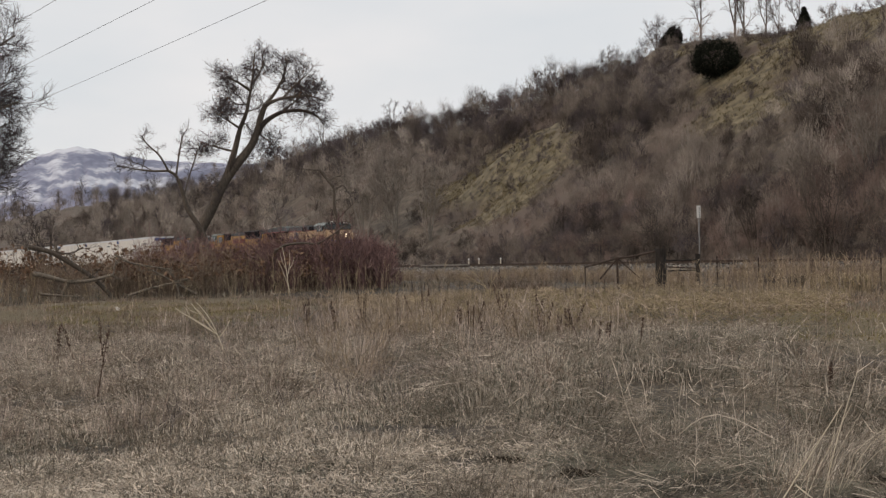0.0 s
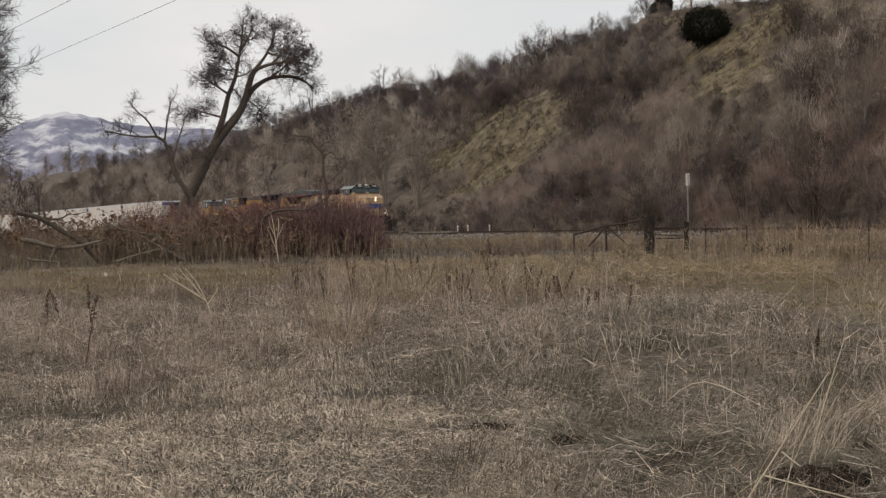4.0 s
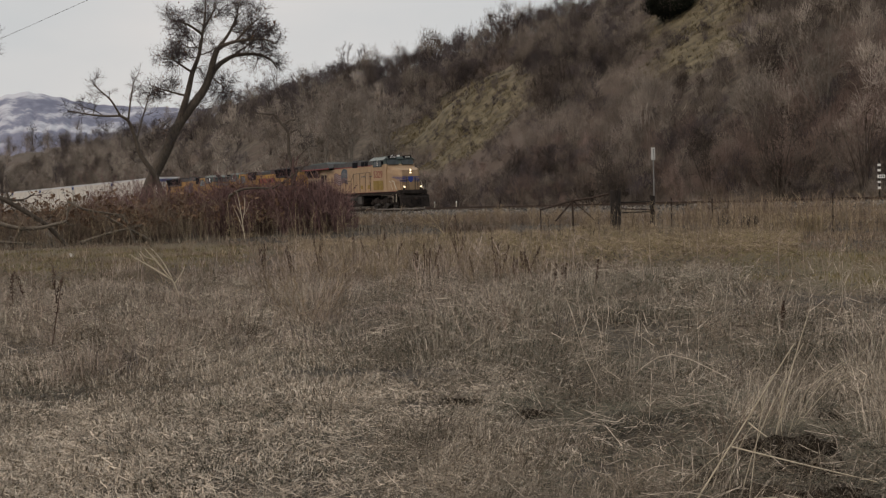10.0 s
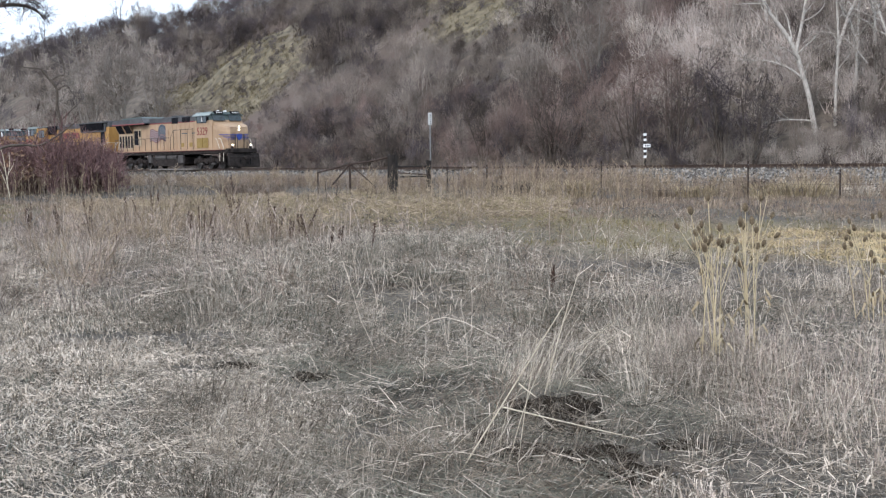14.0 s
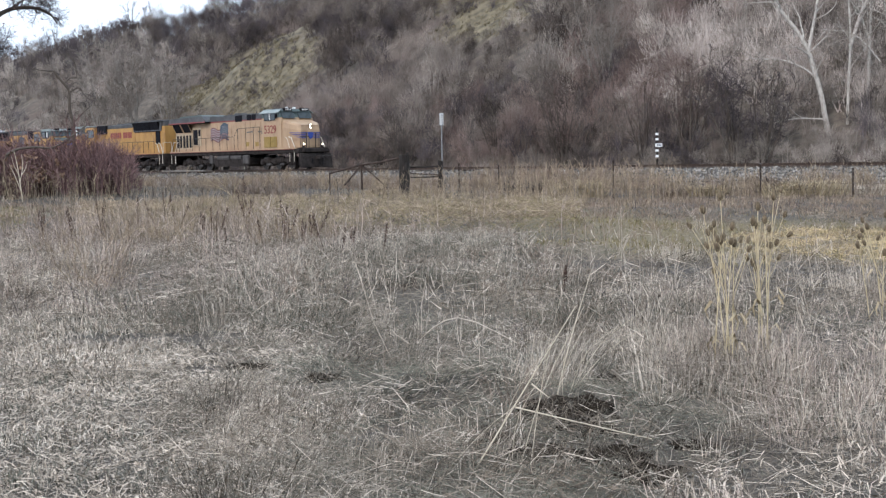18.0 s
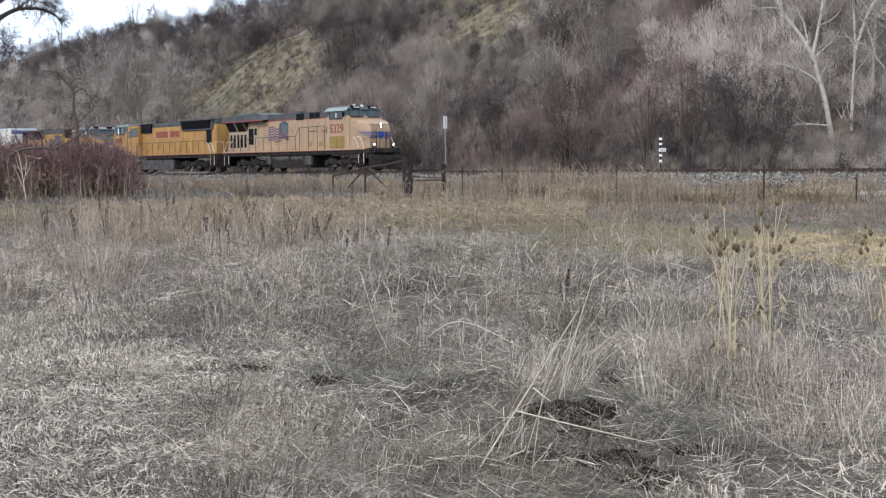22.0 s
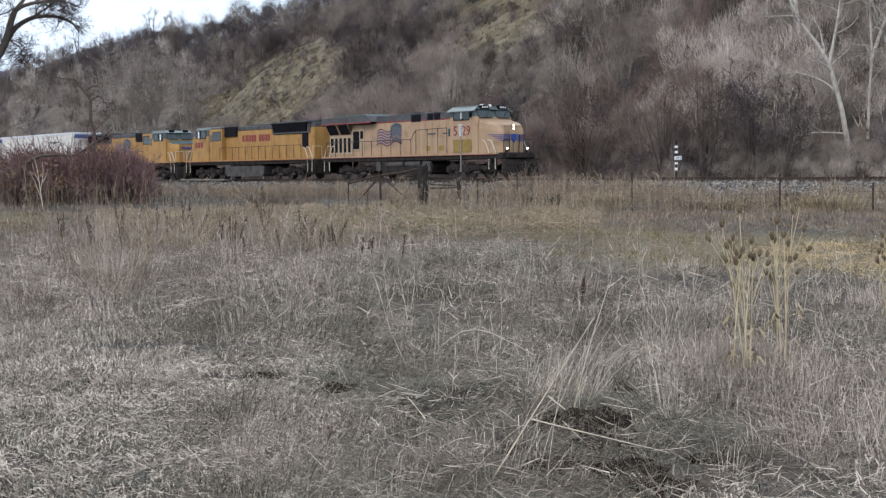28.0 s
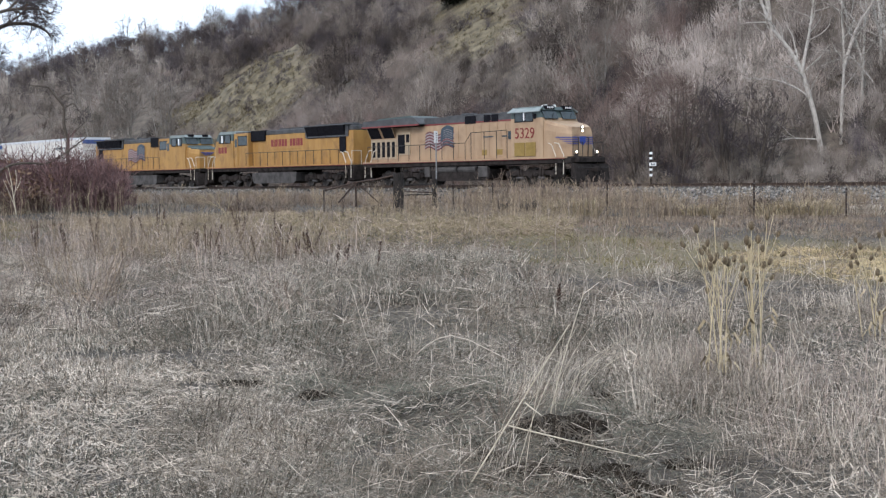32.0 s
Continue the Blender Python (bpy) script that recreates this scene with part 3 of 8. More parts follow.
def spared(x, y, g):
    """Keeps most plants out of the hollows."""
    m = np.ones(len(x), bool)
    for az, d, w, dep in HOLLOWS:
        cx, cy = polar(az, d)
        m &= ((x - cx) / w) ** 2 + ((y - cy) / dep) ** 2 > 1 + 0.5 * waves(x, y, 0.35, 203)
    return m | (g.uniform(0, 1, len(x)) < 0.12)


def curved(x, y, z, hh, ww, a, b, t):
    """Blades from their feet: height, half width, heading, bend and twist of each, as verts and quads."""
    n = len(x)
    dx, dy = np.cos(a) * b, np.sin(a) * b
    sd = np.stack([np.cos(t) * ww, np.sin(t) * ww, 0 * ww], -1)
    p0 = np.stack([x, y, z - 0.02], -1)
    p1 = p0 + np.stack([dx * hh * 0.4, dy * hh * 0.4, hh * 0.62], -1)
    p2 = p0 + np.stack([dx * hh * 1.25, dy * hh * 1.25, hh * np.maximum(1.0 - 0.5 * b, 0.35)], -1)
    V = np.stack([p0 - sd, p0 + sd, p1 + sd * 0.9, p1 - sd * 0.9, p2], 1)
    i = np.arange(n)[:, None] * 5
    return V.reshape(-1, 3), np.concatenate([i + [[0, 1, 2]], i + [[0, 2, 3]], i + [[3, 2, 4]]])


def blades(count, r0, r1, az0, az1, h, w, seed, bend=0.6, keep=None, gaps=1.3):
    """Upright or curling blades over a sector of the field, in patches."""
    g = np.random.default_rng(seed)
    x, y = sector(count, r0, r1, az0, az1, g)
    cl = waves(x, y, 1.1, seed + 1) + 0.8 * waves(x, y, 4.5, seed + 2)
    m = (g.uniform(-gaps, gaps, count) < cl) & spared(x, y, g)
    if keep is not None:
        m &= keep(x, y)
    x, y, cl = x[m], y[m], cl[m]
    n = len(x)
    hh = g.uniform(*h, n) * (1 + 0.3 * np.clip(cl, -1, 1.5))
    return curved(x, y, ground_z(x, y), hh, g.uniform(*w, n), g.uniform(0, 6.28, n), g.uniform(0.1, 1.0, n) ** 1.3 * bend, g.uniform(0, 6.28, n))


def thatch(count, r0, r1, az0, az1, long, w, high, seed, keep=None, stray=0.8):
    """Fallen stalks lying over one another: verts and quads."""
    g = np.random.default_rng(seed)
    x, y = sector(count, r0, r1, az0, az1, g)
    m = spared(x, y, g)
    if keep is not None:
        m &= keep(x, y)
    x, y = x[m], y[m]
    n = len(x)
    a = waves(x, y, 2.2, seed + 1) * 1.6 + g.normal(0, stray, n)
    l = g.uniform(*long, n) / 2
    ww = g.uniform(*w, n)
    z = ground_z(x, y) + g.uniform(0.005, 1, n) ** 1.5 * high
    dx, dy, dz = np.cos(a) * l, np.sin(a) * l, g.normal(0, 0.5, n) * l
    sag = g.normal(0, 0.5, n) * l
    sd = np.stack([-np.sin(a) * ww * 0.6, np.cos(a) * ww * 0.6, ww * 0.8], -1)
    p0 = np.stack([x - dx, y - dy, np.maximum(z - dz, ground_z(x, y) + 0.003)], -1)
    p1 = np.stack([x - np.sin(a) * sag, y + np.cos(a) * sag, z], -1)
    p2 = np.stack([x + dx, y + dy, np.maximum(z + dz, ground_z(x, y) + 0.003)], -1)
    V = np.stack([p0 - sd * 0.8, p0 + sd * 0.8, p1 + sd, p1 - sd, p2], 1)
    i = np.arange(n)[:, None] * 5
    return V.reshape(-1, 3), np.concatenate([i + [[0, 1, 2]], i + [[0, 2, 3]], i + [[3, 2, 4]]])


def tufts(count, r0, r1, az0, az1, per, h, w, radius, seed, bend=0.7, keep=None, comb=0.0):
    """Bunches of blades that fan out from a common foot; comb: how far the wind has laid them one way."""
    g = np.random.default_rng(seed)
    cx, cy = sector(count, r0, r1, az0, az1, g)
    cl = waves(cx, cy, 2.4, 200) + 0.7 * waves(cx, cy, 6.5, 201) + 0.35 * waves(cx, cy, 0.9, 202)
    m = (cl > g.uniform(-0.75, 0.75, count)) & spared(cx, cy, g)
    if keep is not None:
        m &= keep(cx, cy)
    cx, cy, cl = cx[m], cy[m], cl[m]
    k = np.repeat(np.arange(len(cx)), per)
    n = len(k)
    size = (g.uniform(0.55, 1.05, len(cx)) * (1 + 0.28 * np.clip(cl, -1, 1.4)))[k]
    a = g.uniform(0, 6.28, n)
    rr = g.uniform(0, 1, n) ** 0.7 * radius * size
    x, y = cx[k] + np.cos(a) * rr, cy[k] + np.sin(a) * rr
    way = waves(cx, cy, 2.6, 63) * 1.9 + g.normal(0, 0.4, len(cx))
    lean = (g.normal(0, 0.35, (len(cx), 2)) + comb * np.stack([np.cos(way), np.sin(way)], -1))[k]
    aa = np.arctan2(np.sin(a) + lean[:, 1], np.cos(a) + lean[:, 0]) + g.normal(0, 0.5 if comb < 1 else 0.3, n)
    return curved(x, y, ground_z(x, y), g.uniform(*h, n) * size, g.uniform(*w, n), aa, g.uniform(0.1, 1.0, n) * bend, g.uniform(0, 6.28, n))


def in_lane(x, y):
    """The mown strip that crosses the field."""
    o = lane(x, y)[1] + 1.1 * waves(x, y, 5, 92) + 0.8 * waves(x, y, 1.6, 93)
    return (o > -41.5) & (o < -31) & (x > -2 + 1.5 * waves(x, y, 4, 94))


def in_rut(x, y):
    """The straw-covered edge of the lane."""
    o = lane(x, y)[1] + 0.8 * waves(x, y, 9, 95) + 0.5 * waves(x, y, 1.6, 93)
    az = np.degrees(np.arctan2(x, y)) + 1.5 * waves(x, y, 5, 99)
    return in_lane(x, y) & (o < -33.5) & (az > 11.0 + 0.9 * np.abs(o + 38.2)) & (np.sin(o * 3.1) + 0.8 * waves(x, y, 1.3, 94) > -0.15)


def off_lane(x, y):
    return ~in_lane(x, y)


def tall_here(x, y):
    """Tall grass keeps off the lane and its near side."""
    o = lane(x, y)[1] + 1.5 * waves(x, y, 4, 96)
    return ~((o > -46) & (o < -29) & (x > 1.5)) | (np.random.default_rng(29).uniform(0, 1, len(x)) < 0.1)




def sides(x, y):
    """Where the short grass is bleached: towards both sides of the near field."""
    az = np.degrees(np.arctan2(x, y)) + 3 * waves(x, y, 3, 90)
    return (az < -6) | ((az > 9) & (np.random.default_rng(8).uniform(0, 1, len(x)) < 0.35)) | (np.random.default_rng(9).uniform(0, 1, len(x)) < 0.14)


def middle(x, y):
    """Thinner towards the left side."""
    az = np.degrees(np.arctan2(x, y))
    return (az > -5) | (np.random.default_rng(19).uniform(0, 1, len(x)) < 0.9)


def low_field(x, y):
    return lane(x, y)[1] < -5.8


def heart(x, y):
    """The grey-green matted heart of the near field."""
    az = np.degrees(np.arctan2(x, y)) + 2.5 * waves(x, y, 3, 91)
    return (az > -8) & (az < 10)


def rosy(x, y):
    """Where tall grass has a rosy tint: the far left and the near right."""
    az, d = np.degrees(np.arctan2(x, y)) + 3 * waves(x, y, 4, 98), np.hypot(x, y)
    return ((az < -6) & (d > 13.5)) | ((az > 10) & (d < 15))


def off_clearing(x, y):
    az, d = np.degrees(np.arctan2(x, y)) + 1.2 * waves(x, y, 6, 96), np.hypot(x, y)
    return low_field(x, y) & ~((az < -17) & (d > 33 + 4 * waves(x, y, 5, 104)))


def clumped(x, y):
    """Where the grass stands thick, with ragged edges."""
    cl = waves(x, y, 2.4, 200) + 0.7 * waves(x, y, 6.5, 201) + 0.35 * waves(x, y, 0.9, 202)
    return cl > np.random.default_rng(39).uniform(-0.9, 0.6, len(x))


# the near field
stuff("dry_grass", thatch(54000, 5.0, 15, -32, 22, (0.03, 0.13), (0.0013, 0.0028), 0.07, 31, middle), M_GRASS, "matted fallen stalks of grey-tan winter grass", "grass")
stuff("dry_grass", thatch(30000, 5.0, 11, -12, 12, (0.04, 0.17), (0.0010, 0.0022), 0.06, 56, heart, 0.5), M_GRASS_COOL, "matted grey-green dead grass", "grass")
stuff("dry_grass", blades(30000, 13, 28, -32, -14, (0.04, 0.17), (0.003, 0.006), 57, 1.4, None, 1.0), M_GRASS_PALE, "short bleached grass across the field", "grass")
stuff("dry_grass", thatch(2200, 5.0, 15, -32, 22, (0.06, 0.2), (0.0010, 0.002), 0.1, 41), M_GRASS_PALE, "bleached fallen straw", "grass")
stuff("dry_grass", thatch(2600, 5.6, 13, -9, 20, (0.08, 0.3), (0.0010, 0.002), 0.12, 143, None, 0.45), M_GRASS_PALE, "pale straw combed flat over the field", "grass")
stuff("dry_grass", blades(96000, 5.0, 16, -32, 22, (0.03, 0.11), (0.003, 0.006), 32, 1.7, sides, 0.8), M_GRASS_PALE, "short curled bleached grass leaves", "grass")
stuff("dry_grass", blades(52000, 5.0, 15, -32, 22, (0.03, 0.13), (0.0017, 0.0036), 42, 1.8, None, 1.0), M_GRASS_COOL, "short dry grass leaves", "grass")
stuff("dry_grass", blades(52000, 5.0, 16, -32, -5, (0.03, 0.1), (0.003, 0.006), 50, 1.8, None, 0.8), M_GRASS_PALE, "short curled bleached grass leaves", "grass")
stuff("dry_grass", tufts(520, 6.3, 14, -11, 13, 26, (0.10, 0.32), (0.0010, 0.0021), 0.2, 58, 2.0, None, 1.1), M_GRASS, "fine grass laid over in sweeping arcs", "grass")
stuff("dry_grass", tufts(420, 6.3, 13, -10, 11, 26, (0.08, 0.26), (0.0010, 0.002), 0.2, 59, 2.1, None, 1.1), M_GRASS_PALE, "bleached fine grass laid over in sweeping arcs", "grass")
stuff("dry_grass", thatch(15000, 4.8, 11.5, -32, -7, (0.04, 0.13), (0.0016, 0.0034), 0.07, 144), M_GRASS_PALE, "short bleached leaves lying in a mat", "grass")
stuff("dry_grass", blades(42000, 4.8, 10.5, -32, -7, (0.03, 0.1), (0.003, 0.006), 145, 1.8, None, 2.6), M_GRASS_PALE, "short curled bleached grass leaves", "grass")
stuff("dry_grass", thatch(21000, 6.0, 14, -12, 16, (0.08, 0.3), (0.0009, 0.0019), 0.17, 146, clumped, 1.5), M_GRASS, "tangle of thin criss-crossed dry grass", "grass")
stuff("dry_grass", thatch(5000, 6.0, 14, -14, 22, (0.08, 0.3), (0.0009, 0.0018), 0.17, 147, clumped, 1.5), M_GRASS_PALE, "tangle of thin bleached grass", "grass")
stuff("dry_grass", tufts(450, 6.5, 20, -31, 22.5, 26, (0.12, 0.4), (0.0010, 0.0022), 0.18, 43, 1.1, None, 0.7), M_GRASS, "tufts of thin dry grass", "grass")
stuff("dry_grass", tufts(420, 6.0, 17, 8, 22, 22, (0.1, 0.46), (0.0010, 0.0024), 0.17, 44, 0.9), M_GRASS_PALE, "tall bleached grass tufts", "grass")
stuff("dry_grass", tufts(420, 6.0, 15, 8, 22, 22, (0.1, 0.5), (0.0010, 0.0022), 0.2, 74, 1.0, rosy), M_GRASS_ROSY, "tall rosy-beige grass tufts", "grass")
# behind and under the camera
stuff("dry_grass", blades(16000, 0.7, 30, 22.5, 328, (0.05, 0.25), (0.003, 0.007), 53, 1.2), M_GRASS, "short dry grass behind the camera", "grass")
stuff("dry_grass", thatch(5000, 0.7, 12, 22.5, 328, (0.05, 0.25), (0.002, 0.005), 0.06, 54), M_GRASS_PALE, "fallen straw behind the camera", "grass")
stuff("dry_grass", blades(9000, 0.6, 5.2, -32, 22.5, (0.03, 0.12), (0.002, 0.005), 55, 1.5), M_GRASS_PALE, "short bleached grass before the camera", "grass")
# the middle of the field
stuff("dry_grass", thatch(42000, 13, 32, -31, 20, (0.1, 0.42), (0.0014, 0.003), 0.3, 148, lambda x, y: clumped(x, y) & tall_here(x, y), 1.5), M_GRASS, "tangle of criss-crossed dry grass across the field", "grass")
stuff("dry_grass", thatch(20000, 13, 30, -31, 20, (0.1, 0.42), (0.0013, 0.0028), 0.3, 149, lambda x, y: clumped(x, y) & tall_here(x, y), 1.5), M_GRASS_PALE, "tangle of bleached grass across the field", "grass")
stuff("dry_grass", thatch(30000, 14, 36, -31, 22.5, (0.12, 0.4), (0.003, 0.006), 0.12, 33, off_lane, 0.7), M_GRASS, "fallen tan grass of the field", "grass")
stuff("dry_grass", blades(15000, 13, 36, -31, 22.5, (0.08, 0.3), (0.002, 0.0045), 45, 1.1, tall_here, 1.0), M_GRASS, "standing tan winter grass", "grass")
stuff("dry_grass", tufts(1300, 13, 30, -31, 22.5, 34, (0.14, 0.48), (0.0013, 0.0028), 0.2, 34, 1.1, tall_here, 0.4), M_GRASS_PALE, "feathery bleached grass tufts across the field", "grass")
stuff("dry_grass", tufts(1300, 13, 34, -31, 22.5, 30, (0.14, 0.46), (0.0014, 0.003), 0.2, 72, 1.2, tall_here, 0.4), M_GRASS, "feathery tan grass tufts across the field", "grass")
stuff("dry_grass", tufts(1700, 12, 28, -14, 12, 30, (0.12, 0.40), (0.0013, 0.0028), 0.24, 73, 1.5, tall_here, 0.8), M_GRASS_COOL, "grey-green grass tufts bent by the wind", "grass")
stuff("dry_grass", tufts(1150, 13.5, 40, -31, -5, 30, (0.16, 0.55), (0.0016, 0.0034), 0.26, 75, 0.9, lambda x, y: rosy(x, y) & off_clearing(x, y)), M_GRASS_ROSY, "tall rosy-beige grass tufts across the field", "grass")
stuff("dry_grass", tufts(420, 12, 40, -31, 22.5, 22, (0.16, 0.5), (0.0016, 0.0036), 0.18, 47, 0.8, tall_here), M_SCRUB_DARK, "dark dead weeds across the field", "weeds")
stuff("dry_grass", blades(26000, 34, 68, -31, 22.5, (0.04, 0.15), (0.005, 0.010), 35, 0.8, off_clearing), M_GRASS, "dry tan grass further out in the field", "grass")
stuff("dry_grass", tufts(900, 33, 58, -31, 3, 22, (0.14, 0.45), (0.003, 0.006), 0.3, 76, 1.0, off_clearing), M_GRASS, "tan grass tufts further out in the field", "grass")
stuff("dry_grass", tufts(560, 36, 64, -15, 6, 22, (0.14, 0.5), (0.004, 0.008), 0.25, 46, 0.8, low_field), M_TAN, "tan grass along the fence", "grass")
stuff("dry_grass", blades(20000, 64, 100, -31, -6, (0.1, 0.4), (0.009, 0.017), 36, 0.6, low_field), M_GRASS, "dry grass before the railway", "grass")
# the mown strip
stuff("lane_grass", blades(52000, 19, 46, 7, 22.5, (0.03, 0.12), (0.004, 0.008), 37, 1.2, in_rut, 1.0), M_LANE, "short straw-coloured mown strip", "grass")
stuff("lane_grass", thatch(30000, 19, 46, 7, 22.5, (0.1, 0.4), (0.003, 0.006), 0.06, 48, in_rut, 0.5), M_LANE, "mown golden straw lying in a strip", "grass")
stuff("lane_grass", blades(64000, 19, 56, -3, 22.5, (0.03, 0.13), (0.004, 0.008), 38, 1.2, in_lane, 1.0), M_GRASS_GREEN, "short green shoots in the mown strip", "grass")
stuff("dry_grass", blades(40000, 34, 64, 2, 23, (0.04, 0.2), (0.004, 0.009), 51, 0.9, low_field, 0.8), M_WEED, "short brown grass between lane and railway", "grass")
stuff("dry_grass", tufts(1500, 33, 62, 3, 23, 16, (0.08, 0.3), (0.0035, 0.007), 0.35, 52, 1.1, lambda x, y: low_field(x, y) & off_lane(x, y)), M_TAN, "low tan grass between lane and railway", "grass")
stuff("lane_grass", blades(26000, 30, 58, -27, -17, (0.04, 0.12), (0.004, 0.009), 39, 1.0, None, 1.1), M_GRASS_GREEN, "short green grass in the clearing", "grass")
stuff("dry_grass", blades(30000, 31, 70, -31, -14, (0.05, 0.2), (0.004, 0.009), 154, 1.0, None, 1.2), M_WEED, "short brown grass in the clearing", "grass")
stuff("dry_grass", tufts(300, 44, 72, -31, -13, 18, (0.12, 0.4), (0.004, 0.008), 0.3, 155, 1.0), M_TAN, "scattered tan grass tufts before the thicket", "grass")
stuff("dry_grass", blades(26000, 33, 62, -16, 5, (0.05, 0.22), (0.004, 0.008), 156, 1.3, low_field, 1.1), M_WEED, "short brown grass before the fence", "grass")
stuff("dry_grass", thatch(13000, 32, 60, -15, 6, (0.2, 0.6), (0.003, 0.006), 0.32, 157, low_field, 1.3), M_TAN, "tangle of tan grass before the fence", "grass")
stuff("dry_grass", thatch(5000, 30, 56, -12, 6, (0.2, 0.6), (0.003, 0.006), 0.3, 158, low_field, 1.3), M_GRASS_GREEN, "tangle of olive grass before the fence", "grass")
MAT = [bush_shape(600 + i, stems=8, kids=(4, 2), width=0.0034, flare=1.5, twig_len=0.6, wander=0.3) for i in range(6)]


def mats(count, r0, r1, az0, az1, size, seed):
    """Places for low tangled weeds in the field."""
    g = np.random.default_rng(seed)
    x, y = sector(count, r0, r1, az0, az1, g)
    m = waves(x, y, 5, seed + 1) > g.uniform(-1.2, 0.8, count)
    return [(a, b, float(ground_z(a, b)) - 0.02, g.uniform(*size), g.uniform(0, 6.28), g.uniform(0.5, 1.0)) for a, b in zip(x[m], y[m])]


stuff("dry_weeds", scatter(MAT, mats(230, 6.0, 17, -31, 22.5, (0.2, 0.5), 84)), M_GRASS, "low tangled grey-tan dead weeds", "weeds")
stuff("dry_weeds", scatter(MAT, mats(430, 13, 40, -31, 22.5, (0.3, 0.8), 85)), M_WEED, "tangled brownish dead weeds across the field", "weeds")
g = np.random.default_rng(12)


def hill_grass():
    """Ochre bunch grass on the bare patches of the hill."""
    g = np.random.default_rng(77)
    xs, ys = [], []
    while len(xs) < 2600:
        a, b, c, d = CLEAR[g.integers(len(CLEAR))]
        s, o = a + c * g.uniform(-1.15, 1.15), b + d * g.uniform(-1.2, 1.2)
        x, y = plan(s, o)
        xs.append(x)
        ys.append(y)
    k = np.repeat(np.arange(len(xs)), 12)
    n = len(k)
    a = g.uniform(0, 6.28, n)
    x, y = np.array(xs)[k] + np.cos(a) * 0.15, np.array(ys)[k] + np.sin(a) * 0.15
    return curved(x, y, ground_z(x, y), g.uniform(0.2, 0.55, n), g.uniform(0.009, 0.018, n), a, g.uniform(0.2, 1.2, n), g.uniform(0, 6.28, n))


g = np.random.default_rng(78)
few = []
for a, b, c, d in CLEAR:
    for _ in range(int(c * d / 1.3)):
        s, o = a + c * g.uniform(-1, 1), b + d * g.uniform(-1, 1)
        x, y = plan(s, o)
        few.append((x, y, float(ground_z(x, y)) - 0.05, g.uniform(0.5, 1.5), g.uniform(0, 6.28), g.uniform(0.7, 1.1)))
for s, o, k in ((-67.5, 27.6, 2.0), (-66, 27.0, 1.8), (-69, 28.2, 1.6), (-36.5, 31.6, 2.2), (-35, 31.2, 2.0), (-34, 31.0, 1.7)):
    x, y = plan(s, o)
    few.append((x, y, float(ground_z(x, y)) - 0.05, k, 0.7 * k, 0.8))
stuff("patch_scrub", scatter(PUFF, few), M_SCRUB_DARK, "small dark bushes on the bare slopes", "scrub")
stuff("hillside_grass", hill_grass(), M_HILLGRASS, "ochre bunch grass on bare slopes", "grass")

# ---- the railway ----
M_RAIL = material("rusty_rail", ramp2((0.045, 0.03, 0.024), (0.12, 0.085, 0.065)), 6, 5, rough=0.6, metal=0.6, bump=0.1)
M_TIE = material("creosoted_wood", ramp2((0.03, 0.024, 0.02), (0.09, 0.07, 0.055)), 7, 5, bump=0.4, obj=0.3, stretch=(0.3, 2, 1))
M_BALLAST = material("grey_ballast", ramp2((0.045, 0.039, 0.033), (0.15, 0.132, 0.112)), 12, 5, bump=0.8)
TRACK_M = Matrix.Translation((0, TRACK_Y, 0)) @ Matrix.Rotation(radians(TRACK_TURN), 4, "Z")   # local x along the train's way, y away from the camera


def track():
    tr = tagged(new("railway_track"), "single railway track of rusty rails on a grey ballast bank", "railway track", kind="structure")
    tr.matrix_world = TRACK_M
    for y in (-0.755, 0.755):
        b = B()
        prof = [(-0.075, 0), (0.075, 0), (0.075, 0.02), (0.012, 0.05), (0.012, 0.13), (0.037, 0.145), (0.037, 0.172), (-0.037, 0.172), (-0.037, 0.145), (-0.012, 0.13), (-0.012, 0.05), (-0.075, 0.02)]
        v0 = [b.verts.new((-700, y + p, RAIL - 0.172 + q)) for p, q in prof]
        v1 = [b.verts.new((300, y + p, RAIL - 0.172 + q)) for p, q in prof]
        for i in range(len(prof)):
            b.faces.new((v0[i], v0[(i + 1) % 12], v1[(i + 1) % 12], v1[i]))
        bmesh.ops.recalc_face_normals(b, faces=b.faces)
        part("rail", b, M_RAIL, tr)
    b = B()
    prof = [(-5.2, -0.08), (-1.75, 0.93), (1.75, 0.93), (5.0, 0.1)]
    xs = np.arange(-700, 301, 4.0)
    ring = [[b.verts.new((x, p, q + 0.03 * math.sin(x * 1.7 + p))) for p, q in prof] for x in xs]
    for r0, r1 in zip(ring, ring[1:]):
        for i in range(3):
            b.faces.new((r0[i], r1[i], r1[i + 1], r0[i + 1]))
    part("ballast_bank", b, M_BALLAST, tr, "bank of crushed grey stone")
    return tr


railway = track()

# ---- the train ----
M_PEACH = material("faded_armour_yellow", ramp2((0.33, 0.218, 0.13), (0.435, 0.303, 0.187), 0.28, 0.62), 1.1, 9, rough=0.55, bump=0.01, stretch=(1.3, 1, 0.35), spots=((0.22, 0.135, 0.085), 1.1, 0.55, 0.85))
M_GOLD = material("golden_armour_yellow", ramp2((0.29, 0.155, 0.044), (0.425, 0.24, 0.07), 0.28, 0.62), 1.1, 9, rough=0.55, bump=0.01, stretch=(1.3, 1, 0.35), spots=((0.15, 0.085, 0.04), 1.1, 0.55, 0.85))
M_ROOF = material("sooty_grey_roof", ramp2((0.04, 0.042, 0.044), (0.11, 0.11, 0.112)), 1.5, 6, rough=0.7, bump=0.05)
